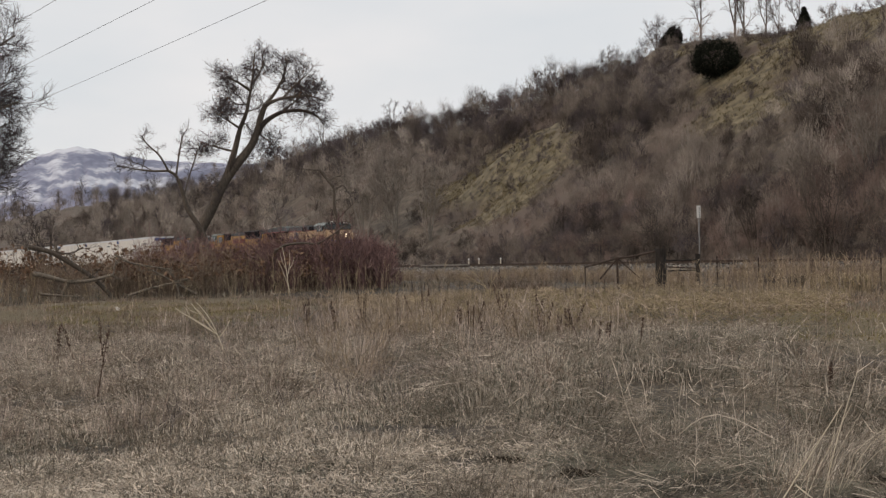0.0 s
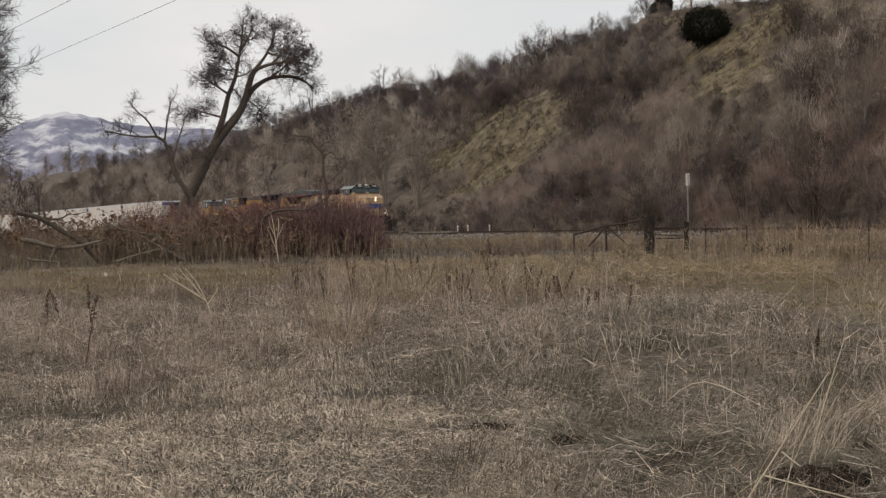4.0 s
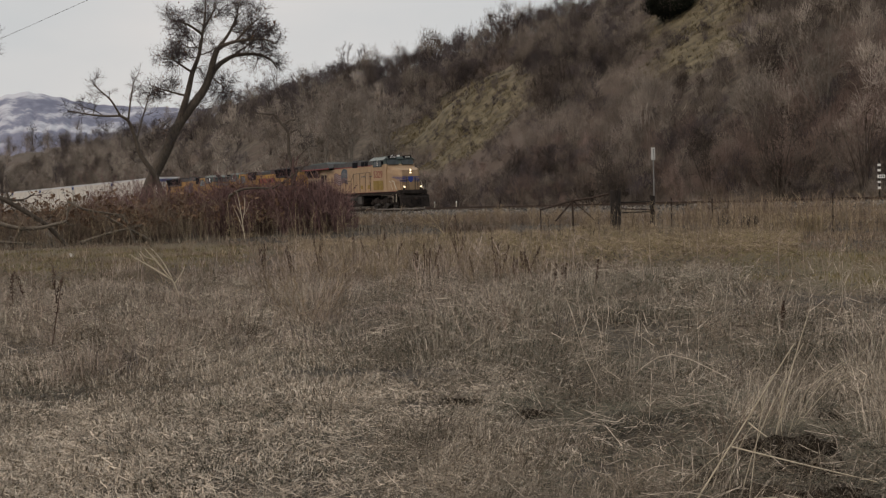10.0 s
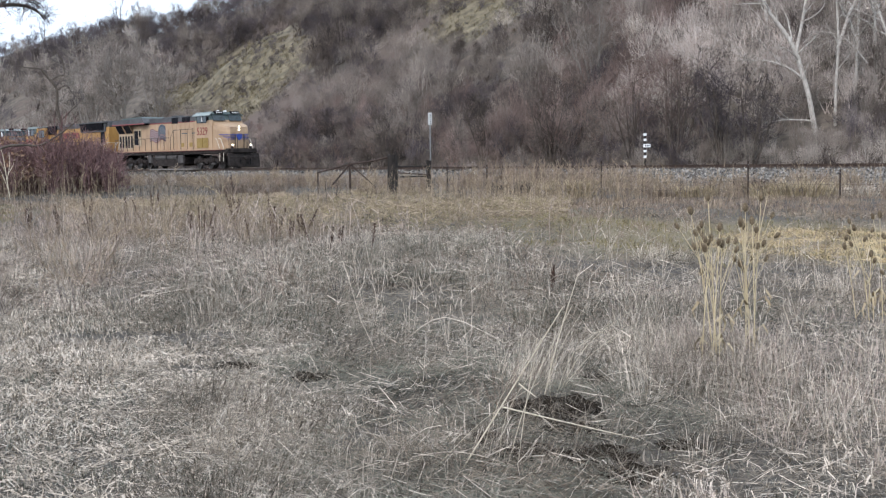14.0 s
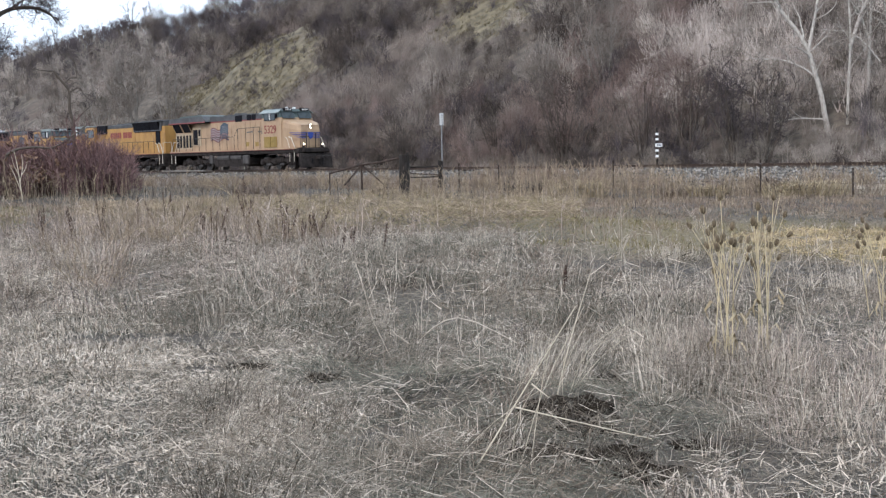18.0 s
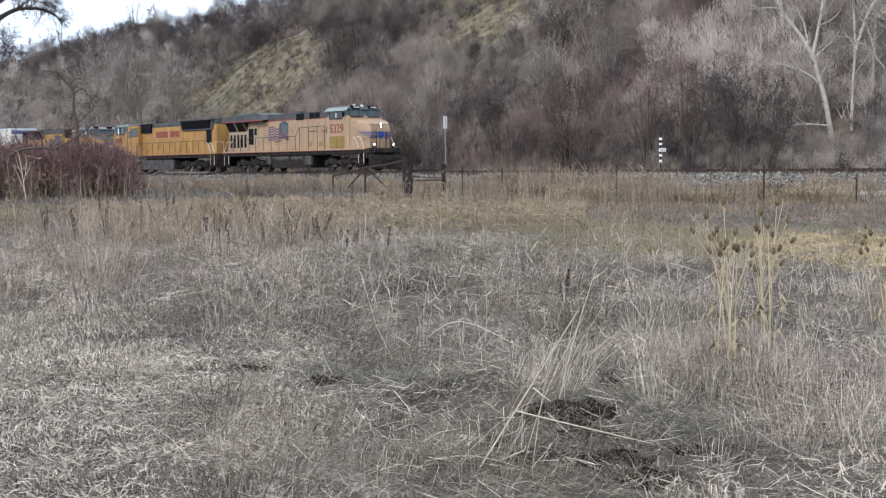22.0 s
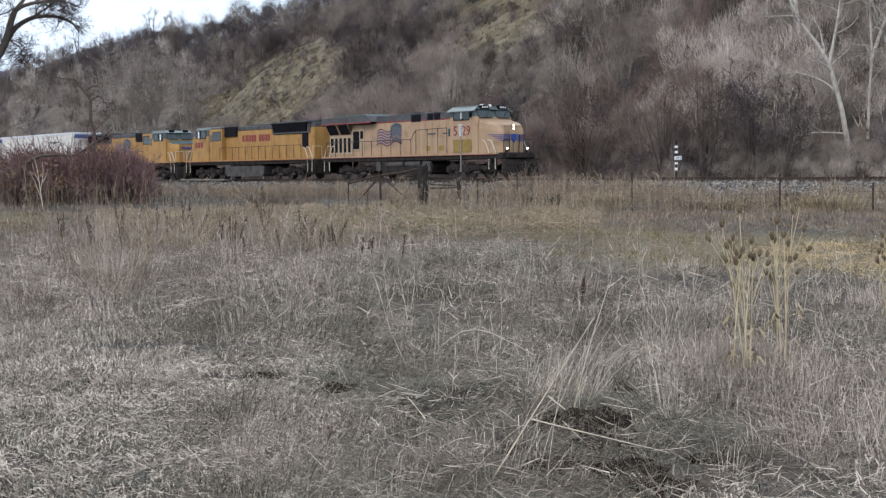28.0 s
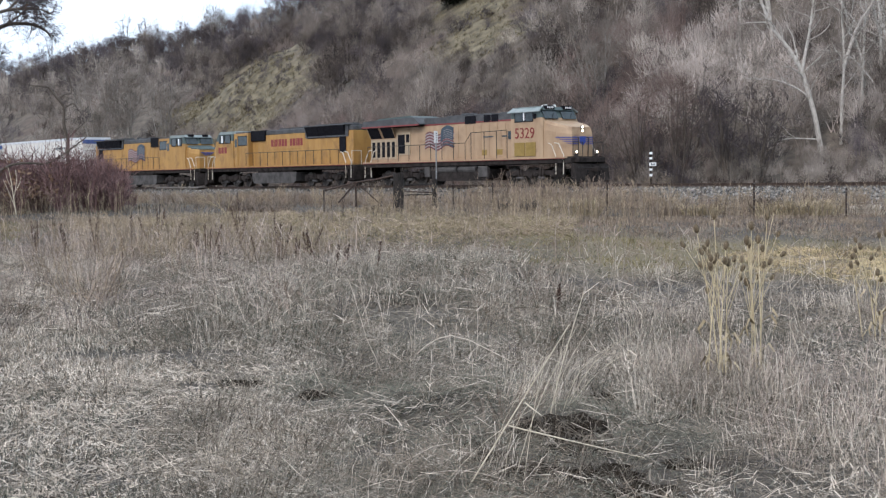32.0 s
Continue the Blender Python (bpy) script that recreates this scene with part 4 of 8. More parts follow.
M_CABROOF = material("harbour_mist_grey", ramp2((0.046, 0.07, 0.068), (0.095, 0.122, 0.116)), 1.5, 5, rough=0.55, bump=0.02)
M_CABLIGHT = material("pale_cab_roof", ramp2((0.18, 0.215, 0.205), (0.28, 0.31, 0.30)), 2, 5, rough=0.55, bump=0.02)
M_RED = material("signal_red", ramp2((0.16, 0.032, 0.03), (0.25, 0.055, 0.05)), 3, 4, rough=0.5, bump=0)
M_BLACK = material("black_grille", ramp2((0.004, 0.004, 0.006), (0.014, 0.014, 0.018)), 5, 4, rough=0.8, bump=0.1, spec=0.1)
M_UNDER = material("grimy_running_gear", ramp2((0.012, 0.010, 0.010), (0.055, 0.046, 0.041)), 2.2, 6, rough=0.9, bump=0.2, spec=0.1)
M_TANK = material("dusty_tank_grey", ramp2((0.04, 0.037, 0.036), (0.11, 0.102, 0.096)), 1.6, 6, rough=0.8, spec=0.15, bump=0.05)
M_BLUE = material("emblem_blue", ramp2((0.03, 0.055, 0.24), (0.055, 0.09, 0.34)), 4, 3, rough=0.45, bump=0)
M_WHITEP = material("white_paint", ramp2((0.70, 0.70, 0.68), (0.82, 0.82, 0.80)), 3, 4, rough=0.5, bump=0)
M_FLAGGREY = material("decal_blue_grey", ramp2((0.024, 0.042, 0.062), (0.06, 0.085, 0.105)), 4, 4, rough=0.5, bump=0)
M_FLAGRED = material("decal_red", ramp2((0.10, 0.03, 0.034), (0.17, 0.055, 0.058)), 4, 4, rough=0.5, bump=0)
M_FLAGWHITE = material("decal_white", ramp2((0.23, 0.195, 0.2), (0.36, 0.31, 0.3)), 4, 4, rough=0.5, bump=0)
M_REDTEXT = material("lettering_red", ramp2((0.17, 0.022, 0.024), (0.25, 0.04, 0.036)), 5, 3, rough=0.5, bump=0)
M_RAILING = material("black_handrail", ramp2((0.018, 0.018, 0.018), (0.05, 0.045, 0.04)), 8, 3, rough=0.6, bump=0)
M_RAILWHITE = material("pale_yellow_handrail", ramp2((0.50, 0.44, 0.35), (0.64, 0.58, 0.48)), 8, 3, rough=0.5, bump=0)
M_WINFRAME = material("cream_louvre_frame", ramp2((0.34, 0.26, 0.17), (0.45, 0.36, 0.25)), 3, 4, rough=0.6, bump=0)
M_STEEL = material("worn_wheel_steel", ramp2((0.03, 0.026, 0.024), (0.10, 0.088, 0.078)), 6, 4, rough=0.65, metal=0.4, bump=0)
M_BATT = material("olive_yellow_box", ramp2((0.22, 0.145, 0.035), (0.31, 0.21, 0.06)), 3, 5, rough=0.6, bump=0)
M_GLASS = material("dark_cab_glass", ramp2((0.02, 0.028, 0.03), (0.05, 0.065, 0.07)), 2, 3, rough=0.15, bump=0, spec=0.35)
M_LAMP = glow("headlamp_lens", (1.0, 0.84, 0.55), 3.5)
M_CARWHITE = material("weathered_white_side", [(0.2, (0.50, 0.48, 0.45)), (0.42, (0.64, 0.61, 0.555)), (0.75, (0.76, 0.735, 0.68))], 1.1, 7, rough=0.6, bump=0.03, stretch=(1.5, 1, 0.3), spots=((0.50, 0.45, 0.38), 0.5, 0.58, 0.85))
M_CARROOF = material("galvanised_roof", ramp2((0.5, 0.52, 0.54), (0.7, 0.71, 0.72)), 2, 5, rough=0.5, bump=0.03)
M_CARBLUE = material("blue_end_panel", ramp2((0.05, 0.08, 0.20), (0.09, 0.13, 0.30)), 3, 4, rough=0.5, bump=0)

TRAIN = []      # things and how far their origin lies behind the train's front
WHEELS = []     # wheelsets, their place in the thing's space, and which way they roll


def words(text, size, depth, mat, name, parent, m, label):
    """Raised lettering as a mesh, standing in the x-z plane, readable from -y."""
    c = bpy.data.curves.new(name, "FONT")
    c.body, c.size, c.extrude, c.align_x, c.align_y, c.resolution_u = text, size, depth, "CENTER", "CENTER", 3
    tmp = bpy.data.objects.new(name, c)
    me = bpy.data.meshes.new_from_object(tmp)
    bpy.data.objects.remove(tmp)
    me.transform(m @ Matrix.Rotation(radians(90), 4, "X"))
    me.materials.clear()
    me.materials.append(mat)
    ob = new(name, me)
    ob.parent = parent
    ob["label"] = label
    return ob


def wheel_mesh(gauge=0.75, r=0.53):
    b = B()
    rod(b, (0, -gauge - 0.1, 0), (0, gauge + 0.1, 0), 0.09, 10)
    for side in (-1, 1):
        y = side * gauge
        rod(b, (0, y - 0.065, 0), (0, y + 0.065, 0), r, 28)
        rod(b, (0, y - side * 0.065, 0), (0, y - side * 0.095, 0), r + 0.03, 28)
        rod(b, (0, y + side * 0.065, 0), (0, y + side * 0.12, 0), 0.15, 12)
        for k in range(6):
            a = k * math.pi / 3
            rod(b, (0.3 * math.cos(a), y + side * 0.06, 0.3 * math.sin(a)), (0.3 * math.cos(a), y + side * 0.085, 0.3 * math.sin(a)), 0.07, 8)
    me = bpy.data.meshes.new("wheelset")
    b.to_mesh(me)
    b.free()
    me.materials.append(M_STEEL)
    return me


WHEEL = wheel_mesh()
WHEEL_SMALL = wheel_mesh(0.75, 0.46)


def wheelset(parent, x, r, way):
    ob = new("wheelset", WHEEL if r > 0.5 else WHEEL_SMALL)
    ob.parent = parent
    WHEELS.append((ob, x, r, way))


def truck(parent, x, axles, spread, r, heavy=True):
    """A bogie: side frames with pedestals, springs, brake gear; its wheelsets turn."""
    b = B()
    half = spread * (axles - 1) / 2
    for y in (-1.02, 1.02):
        prism_pts = [(x - half - 0.45, 0.62), (x - half - 0.3, 0.86), (x + half + 0.3, 0.86), (x + half + 0.45, 0.62), (x + half + 0.2, 0.5), (x + half * 0.5, 0.62), (x, 0.45), (x - half * 0.5, 0.62), (x - half - 0.2, 0.5)]
        prism(b, prism_pts, y - 0.07, y + 0.07)
    box(b, x - 0.35, x + 0.35, -1.0, 1.0, 0.6, 0.95, 0.04)
    tr = part("bogie", b, M_UNDER, parent)
    for k in range(axles):
        ax = x - half + k * spread
        for y in (-1.12, 1.12):
            b = B()
            box(b, ax - 0.17, ax + 0.17, y - 0.08, y + 0.08, r - 0.17, r + 0.2, 0.04)
            rod(b, (ax, y - 0.14 * (1 if y > 0 else -1) * -1, r), (ax, y, r), 0.13, 10)
            part("axle_box", b, M_UNDER, tr)
        if heavy and k < axles - 1:
            for y in (-1.1, 1.1):
                b = B()
                for q in (-0.14, 0.14):
                    rod(b, (ax + spread / 2 + q, y, 0.55), (ax + spread / 2 + q, y, 0.95), 0.1, 8)
                part("spring", b, M_UNDER, tr)
                b = B()
                rod(b, (ax + spread / 2 - 0.3, y, 0.4), (ax + spread / 2 + 0.3, y, 0.4), 0.09, 8)
                part("brake_cylinder", b, M_TANK, tr)
        wheelset(parent, ax, r, 1)
    return tr


def railing(parent, xs, y, z0, top, mat, bar=True):
    for x in xs:
        part("stanchion", rod(B(), (x, y, z0), (x, y, top), 0.024, 6), mat, parent)
    if bar:
        part("handrail", rod(B(), (xs[0], y, top), (xs[-1], y, top), 0.022, 6), mat, parent)


def bent(parent, pts, r, mat, name="handrail"):
    b = B()
    for p, q in zip(pts, pts[1:]):
        rod(b, p, q, r, 6)
    return part(name, b, mat, parent)


def flag_decal(parent, x0, x1, z0, z1, y):
    """A waving striped flag: stripes and a darker field, a few millimetres proud."""
    def band(name, u0, u1, v0, v1, mat, lift):
        b = B()
        n = 14
        top, low = [], []
        for i in range(n + 1):
            u = u0 + (u1 - u0) * i / n
            x = x0 + (x1 - x0) * u
            wave = 0.13 * math.sin(u * 11.0) + 0.16 * u * u
            hgt = (z1 - z0 - 0.2)
            top.append(b.verts.new((x + 0.12 * v1, y - lift, z0 + 0.05 + hgt * v1 + wave)))
            low.append(b.verts.new((x + 0.12 * v0, y - lift, z0 + 0.05 + hgt * v0 + wave)))
        for i in range(n):
            b.faces.new((low[i], low[i + 1], top[i + 1], top[i]))
        part(name, b, mat, parent)
    for k in range(11):
        band("flag_stripe", 0.0, 0.97 - 0.02 * (k % 3), k / 11 * 0.9, (k + 1) / 11 * 0.9, M_FLAGRED if k % 2 == 0 else M_FLAGWHITE, 0.006)
    band("flag_field", 0.52, 0.93, 0.4, 1.12, M_FLAGGREY, 0.011)
    for k in range(2):
        band("flag_stripe", 0.6, 0.99, 0.06 + k * 0.16, 0.14 + k * 0.16, M_FLAGGREY, 0.011)
    for k in range(5):
        band("flag_star_row", 0.6, 0.9, 0.4 + k * 0.12, 0.425 + k * 0.12, M_FLAGWHITE, 0.014)


def steps_at(parent, x, y, facing):
    """Corner steps with their pale grab irons."""
    for k in range(3):
        part("step", box(B(), x - 0.28, x + 0.28, y - 0.12, y + 0.12, 0.42 + 0.36 * k, 0.46 + 0.36 * k), M_UNDER, parent)
    part("step_well", box(B(), x - 0.3, x + 0.3, y + 0.13 if y < 0 else y - 0.17, y + 0.17 if y < 0 else y - 0.13, 0.35, 1.5), M_UNDER, parent)
    bent(parent, [(x + facing * 0.34, y - 0.03 * math.copysign(1, -y), 0.6), (x + facing * 0.34, y, 1.75), (x - facing * 0.1, y, 2.45), (x - facing * 0.45, y, 2.5)], 0.034, M_RAILWHITE)
    bent(parent, [(x - facing * 0.34, y, 0.6), (x - facing * 0.34, y, 1.7), (x - facing * 0.7, y, 2.4), (x - facing * 1.0, y, 2.5)], 0.034, M_RAILWHITE)


def coupler(parent, x, way):
    b = B()
    box(b, min(x, x - way * 0.7), max(x, x - way * 0.7), -0.09, 0.09, 0.78, 0.98, 0.02)
    box(b, x - 0.16, x + 0.16, -0.17, 0.17, 0.72, 1.04, 0.05)
    part("coupler", b, M_UNDER, parent)


def pilot(parent, x, way):
    b = B()
    pts = [(x - way * 0.45, 1.25), (x - way * 0.2, 1.2), (x - way * 0.02, 0.15), (x - way * 0.12, 0.12), (x - way * 0.5, 0.3)]
    prism(b, pts, -1.4, 1.4)
    part("pilot_plough", b, M_UNDER, parent)
    part("anticlimber", box(B(), min(x - way * 0.1, x - way * 0.55), max(x - way * 0.1, x - way * 0.55), -1.1, 1.1, 1.3, 1.58, 0.03), M_UNDER, parent)
    part("air_hose", rod(B(), (x, -0.5, 0.85), (x + way * 0.05, -0.45, 0.35), 0.03, 6), M_BLACK, parent)
    part("air_hose", rod(B(), (x, 0.5, 0.85), (x + way * 0.05, 0.45, 0.35), 0.03, 6), M_BLACK, parent)


def window(parent, x0, x1, y, z0, z1, frame_mat=None, name="window"):
    """A dark pane set in a thin frame on a side wall."""
    w = part(name, box(B(), x0, x1, y - 0.012, y + 0.012, z0, z1), M_GLASS if frame_mat is None else frame_mat, parent)
    if frame_mat is None:
        b = B()
        for a in ((x0 - 0.05, x1 + 0.05, z1, z1 + 0.05), (x0 - 0.05, x1 + 0.05, z0 - 0.05, z0), (x0 - 0.05, x0, z0, z1), (x1, x1 + 0.05, z0, z1)):
            box(b, a[0], a[1], y - 0.02, y + 0.02, a[2], a[3])
        part("window_frame", b, M_BLACK, w)
    return w


def nose_shape(front, back, half0, half1, z0, zf, zb, cham):
    """A short hood, its front corners cut off and its top falling to the front."""
    b = B()
    plan_pts = [(back, -half1), (front - cham * 1.6, -half1 + 0.04), (front, -half0), (front, half0), (front - cham * 1.6, half1 - 0.04), (back, half1)]
    low = [b.verts.new((x, y, z0)) for x, y in plan_pts]
    rows = [low]
    for f, shrink in ((0.0, 1.0), (0.75, 1.0), (0.93, 0.955), (1.0, 0.86)):
        if f == 0:
            continue
        rows.append([b.verts.new((x - (0.06 if x == front else 0) * (f > 0.9), y * shrink, z0 + (zb + (zf - zb) * (x - back) / (front - back) - z0) * f)) for x, y in plan_pts])
    n = len(plan_pts)
    for r0, r1 in zip(rows, rows[1:]):
        for i in range(n):
            b.faces.new((r0[i], r0[(i + 1) % n], r1[(i + 1) % n], r1[i]))
    b.faces.new(rows[-1])
    b.faces.new(low[::-1])
    bmesh.ops.recalc_face_normals(b, faces=b.faces)
    return b


def cab_shape(front, back, half, z0, z1, top, slope):
    """A cab, its windscreen leaning back."""
    return prism(B(), [(back, z0), (front, z0), (front, z1), (front - slope, top), (back, top)], -half, half)


def lamp(parent, x, y, z, r, name):
    h = part(name, rod(B(), (x - 0.1, y, z), (x, y, z), r * 1.25, 14), M_CABROOF, parent)
    part("lens", rod(B(), (x - 0.01, y, z), (x + 0.015, y, z), r, 14), M_LAMP, h, "lit warm-white lens")


def es_loco():
    """The leading engine: peach-yellow, wide nose, flared radiator at the back."""
    L = tagged(new("locomotive"), "faded yellow diesel locomotive with grey roof and lit headlamps", "locomotive", "engines of the train")
    # frame
    part("frame", box(B(), -21.95, -0.75, -1.42, 1.42, 1.27, 1.56, 0.02), M_UNDER, L)
    part("walkway_edge", box(B(), -21.9, -1.2, -1.5, 1.5, 1.56, 1.66, 0.01), M_PEACH, L)
    part("walkway_edge", box(B(), -21.9, -1.2, -1.505, -1.46, 1.53, 1.558), M_RED, L, "thin red sill stripe")
    # nose and cab
    part("nose", nose_shape(-1.25, -3.35, 0.85, 1.42, 1.66, 3.42, 3.92, 0.5), M_PEACH, L)
    cab = part("cab", cab_shape(-3.1, -6.0, 1.47, 1.66, 3.80, 4.05, 0.12), M_PEACH, L)
    part("cab_top", prism(B(), [(-6.0, 4.05), (-3.22, 4.05), (-3.45, 4.52), (-6.0, 4.52)], -1.46, 1.46), M_CABROOF, L, "grey cab window band")
    part("cab_roof", prism(B(), [(-6.15, 4.52), (-3.3, 4.52), (-3.5, 4.72), (-5.9, 4.72)], -1.28, 1.28), M_CABROOF, L)
    for y0, y1 in ((-1.62, -1.20), (1.20, 1.62)):
        b = B()
        vs = [b.verts.new(p) for p in ((-6.2, y0, 4.40), (-3.25, y0, 4.40), (-3.4, y1, 4.70), (-6.05, y1, 4.70))] if y0 < 0 else [b.verts.new(p) for p in ((-6.2, y1, 4.40), (-3.25, y1, 4.40), (-3.4, y0, 4.70), (-6.05, y0, 4.70))]
        f = b.faces.new(vs)
        r = bmesh.ops.extrude_face_region(b, geom=[f])
        for v in r["geom"]:
            if isinstance(v, bmesh.types.BMVert):
                v.co.z += 0.05
        bmesh.ops.recalc_face_normals(b, faces=b.faces)
        part("roof_edge", b, M_CABLIGHT, L, "pale sloping roof edge")
    # windscreen: two panes and number boards above
    for y0, y1 in ((-1.32, -0.2), (0.2, 1.32)):
        b = B()
        vs = [b.verts.new(p) for p in ((-3.115, y0, 3.97), (-3.115, y1, 3.97), (-3.42, y1, 4.47), (-3.42, y0, 4.47))]
        b.faces.new(vs)
        r = bmesh.ops.extrude_face_region(b, geom=b.faces[:])
        for v in r["geom"]:
            if isinstance(v, bmesh.types.BMVert):
                v.co += Vector((0.05, 0, 0.03))
        bmesh.ops.recalc_face_normals(b, faces=b.faces)
        w = part("windscreen", b, M_GLASS, L)
        part("wiper", rod(B(), (-3.07, (y0 + y1) / 2, 4.0), (-3.24, (y0 + y1) / 2 + 0.3, 4.35), 0.015, 5), M_BLACK, w)
        nb = part("number_board", box(B(), -3.55, -3.3, y0 + 0.25, y1 - 0.1, 4.56, 4.8, 0.02), M_BLACK, L)
        for k in range(4):
            yy = y0 + 0.4 + k * 0.14
            part("digit_bar", box(B(), -3.3, -3.29, yy, yy + 0.08, 4.62, 4.74), M_WHITEP, nb)
    for y in (-0.35, 0.35):
        part("horn", rod(B(), (-4.4, y, 4.8), (-3.95, y, 4.82), 0.05, 8, 0.09), M_WHITEP, L)
        part("horn_base", box(B(), -4.5, -4.3, y - 0.06, y + 0.06, 4.7, 4.8), M_ROOF, L)
    for y in (-1.478, 1.478):
        window(L, -5.6, -4.75, y, 3.88, 4.42)
        window(L, -4.62, -4.0, y, 3.88, 4.42)
        part("window_blind", box(B(), -4.86, -4.66, y - 0.016, y + 0.016, 3.92, 4.4), M_WHITEP, L, "white shade behind the window")
        part("mirror", box(B(), -3.86, -3.7, y - 0.14, y + 0.14, 4.0, 4.3, 0.02), M_BLACK, L)
    # doors and equipment boxes below the number
    for y in (-1.50, 1.50):
        for x0, x1 in ((-5.65, -4.72), (-4.64, -3.75)):
            part("battery_box", box(B(), x0, x1, y - 0.03, y + 0.03, 1.74, 2.58, 0.015), M_BATT, L)
    words("5329", 0.92, 0.008, M_REDTEXT, "road_number", L, Matrix.Translation((-4.75, -1.485, 3.12)), "large red road number")
    words("5329", 0.92, 0.008, M_REDTEXT, "road_number", L, Matrix.Translation((-4.75, 1.485, 3.12)) @ Matrix.Rotation(math.pi, 4, "Z"), "large red road number")
    part("roof_shield", box(B(), -6.75, -6.1, -1.06, -1.05, 2.85, 3.35, 0.0), M_FLAGGREY, L, "small blue and red shield emblem")
    # long hood
    part("long_hood", box(B(), -21.6, -6.0, -0.98, 0.98, 1.66, 4.0, 0.03), M_PEACH, L)
    part("hood_roof", prism(B(), [(-15.4, 4.08), (-6.0, 4.08), (-6.0, 4.5), (-15.4, 4.5)], -0.96, 0.96), M_ROOF, L)
    for y in (-0.99, 0.99):
        part("stripe", box(B(), -15.4, -6.0, y - 0.006, y + 0.006, 4.0, 4.09), M_RED, L)
        for x0, x1 in ((-11.05, -9.95), (-9.15, -8.5), (-8.4, -7.75)):
            window(L, x0, x1, y, 4.02 if x0 > -10 else 3.95, 4.46, M_BLACK, "intake_screen")
        for x0, x1, z0, z1 in ((-9.35, -8.85, 1.9, 2.25), (-7.9, -7.35, 1.9, 2.25)):
            part("hatch", box(B(), x0, x1, y - 0.015, y + 0.015, z0, z1), M_BATT, L)
        for x in np.arange(-14.8, -6.2, 0.78):
            part("hood_door", box(B(), x, x + 0.74, y - 0.014, y + 0.014, 1.8, 3.9, 0.008), M_PEACH, L)
    part("hood_door_upper", box(B(), -8.2, -7.4, -1.02, -1.0, 2.4, 3.5), M_PEACH, L)
    for x in (-7.0, -9.6, -12.4):
        part("roof_hatch", box(B(), x - 0.9, x + 0.9, -0.7, 0.7, 4.5, 4.58, 0.02), M_ROOF, L)
    part("exhaust_pipe", box(B(), -12.2, -11.4, -0.4, 0.4, 4.5, 4.7, 0.03), M_ROOF, L)
    part("unreadable_lettering", box(B(), -9.2, -6.9, -1.012, -1.0, 3.02, 3.1), M_FLAGGREY, L, "thin dark lettering on the hood")
    # radiator wing
    part("radiator_wing", prism(B(), [(-21.95, 4.12), (-15.2, 4.12), (-15.9, 4.6), (-21.8, 4.52)], -1.5, 1.5), M_ROOF, L)
    part("radiator_fan_deck", prism(B(), [(-20.9, 4.52), (-16.2, 4.58), (-16.8, 4.74), (-20.3, 4.68)], -1.15, 1.15), M_CABROOF, L)
    for y in (-1.505, 1.505):
        part("stripe", box(B(), -21.95, -15.3, y - 0.01, y + 0.01, 4.04, 4.14), M_RED, L)
    part("wing_soffit", box(B(), -21.9, -15.4, -1.49, 1.49, 4.02, 4.1), M_BLACK, L)
    for y, sgn in ((-1.0, -1), (1.0, 1)):
        for x0, x1 in ((-21.5, -20.1), (-19.95, -18.55)):
            b = B()
            vs = [b.verts.new(p) for p in ((x0, y, 3.3), (x1, y, 3.3), (x1 + 0.1, y + sgn * 0.42, 4.0), (x0 + 0.1, y + sgn * 0.42, 4.0))]
            f = b.faces.new(vs)
            r = bmesh.ops.extrude_face_region(b, geom=[f])
            for v in r["geom"]:
                if isinstance(v, bmesh.types.BMVert):
                    v.co.y += sgn * 0.03
            bmesh.ops.recalc_face_normals(b, faces=b.faces)
            part("radiator_screen", b, M_BLACK, L)
            for xx in (x0, x1):
                part("screen_rib", rod(B(), (xx, y + sgn * 0.03, 3.3), (xx + 0.1, y + sgn * 0.45, 4.0), 0.035, 6), M_PEACH, L)
        lv = part("louvre_frame", box(B(), -21.5, -18.5, y - 0.03, y + 0.03, 1.85, 3.2), M_WINFRAME, L, "cream frame of the cooling louvres")
        for k in range(5):
            xx = -21.32 + k * 0.58
            part("louvre_opening", box(B(), xx, xx + 0.33, y - 0.045, y + 0.045, 1.98, 3.05 - 0.0 * k), M_BLACK, lv)
        dr = part("rear_door", box(B(), -18.4, -16.9, y - 0.035, y + 0.035, 2.1, 3.65), M_WINFRAME, L)
        part("door_screen", box(B(), -18.28, -17.5, y - 0.05, y + 0.05, 2.2, 3.5), M_BLACK, dr)
        part("door_screen", box(B(), -17.35, -17.0, y - 0.05, y + 0.05, 2.95, 3.5), M_BLACK, dr)
    flag_decal(L, -15.3, -12.1, 2.35, 3.75, -1.01)
    # tank, air reservoirs, bogies
    part("fuel_tank", prism(B(), [(-14.2, 0.45), (-13.9, 0.28), (-8.7, 0.28), (-8.3, 0.45), (-8.2, 1.0), (-14.3, 1.0)], -1.3, 1.3), M_UNDER, L)
    for x0, x1 in ((-13.6, -11.6), (-11.4, -9.6)):
        for y in (-1.15, 1.15):
            part("air_reservoir", rod(B(), (x0, y, 1.02), (x1, y, 1.02), 0.24, 14), M_TANK, L)
    for y in (-1.3, 1.3):
        part("sand_box", box(B(), -14.9, -14.35, y - 0.1, y + 0.1, 0.55, 1.25, 0.03), M_TANK, L)
        part("filler_box", box(B(), -9.3, -8.4, y - 0.12, y + 0.12, 0.5, 1.2, 0.03), M_TANK, L)
    for x in (-4.6, -17.8):
        truck(L, x, 3, 1.98, 0.53)
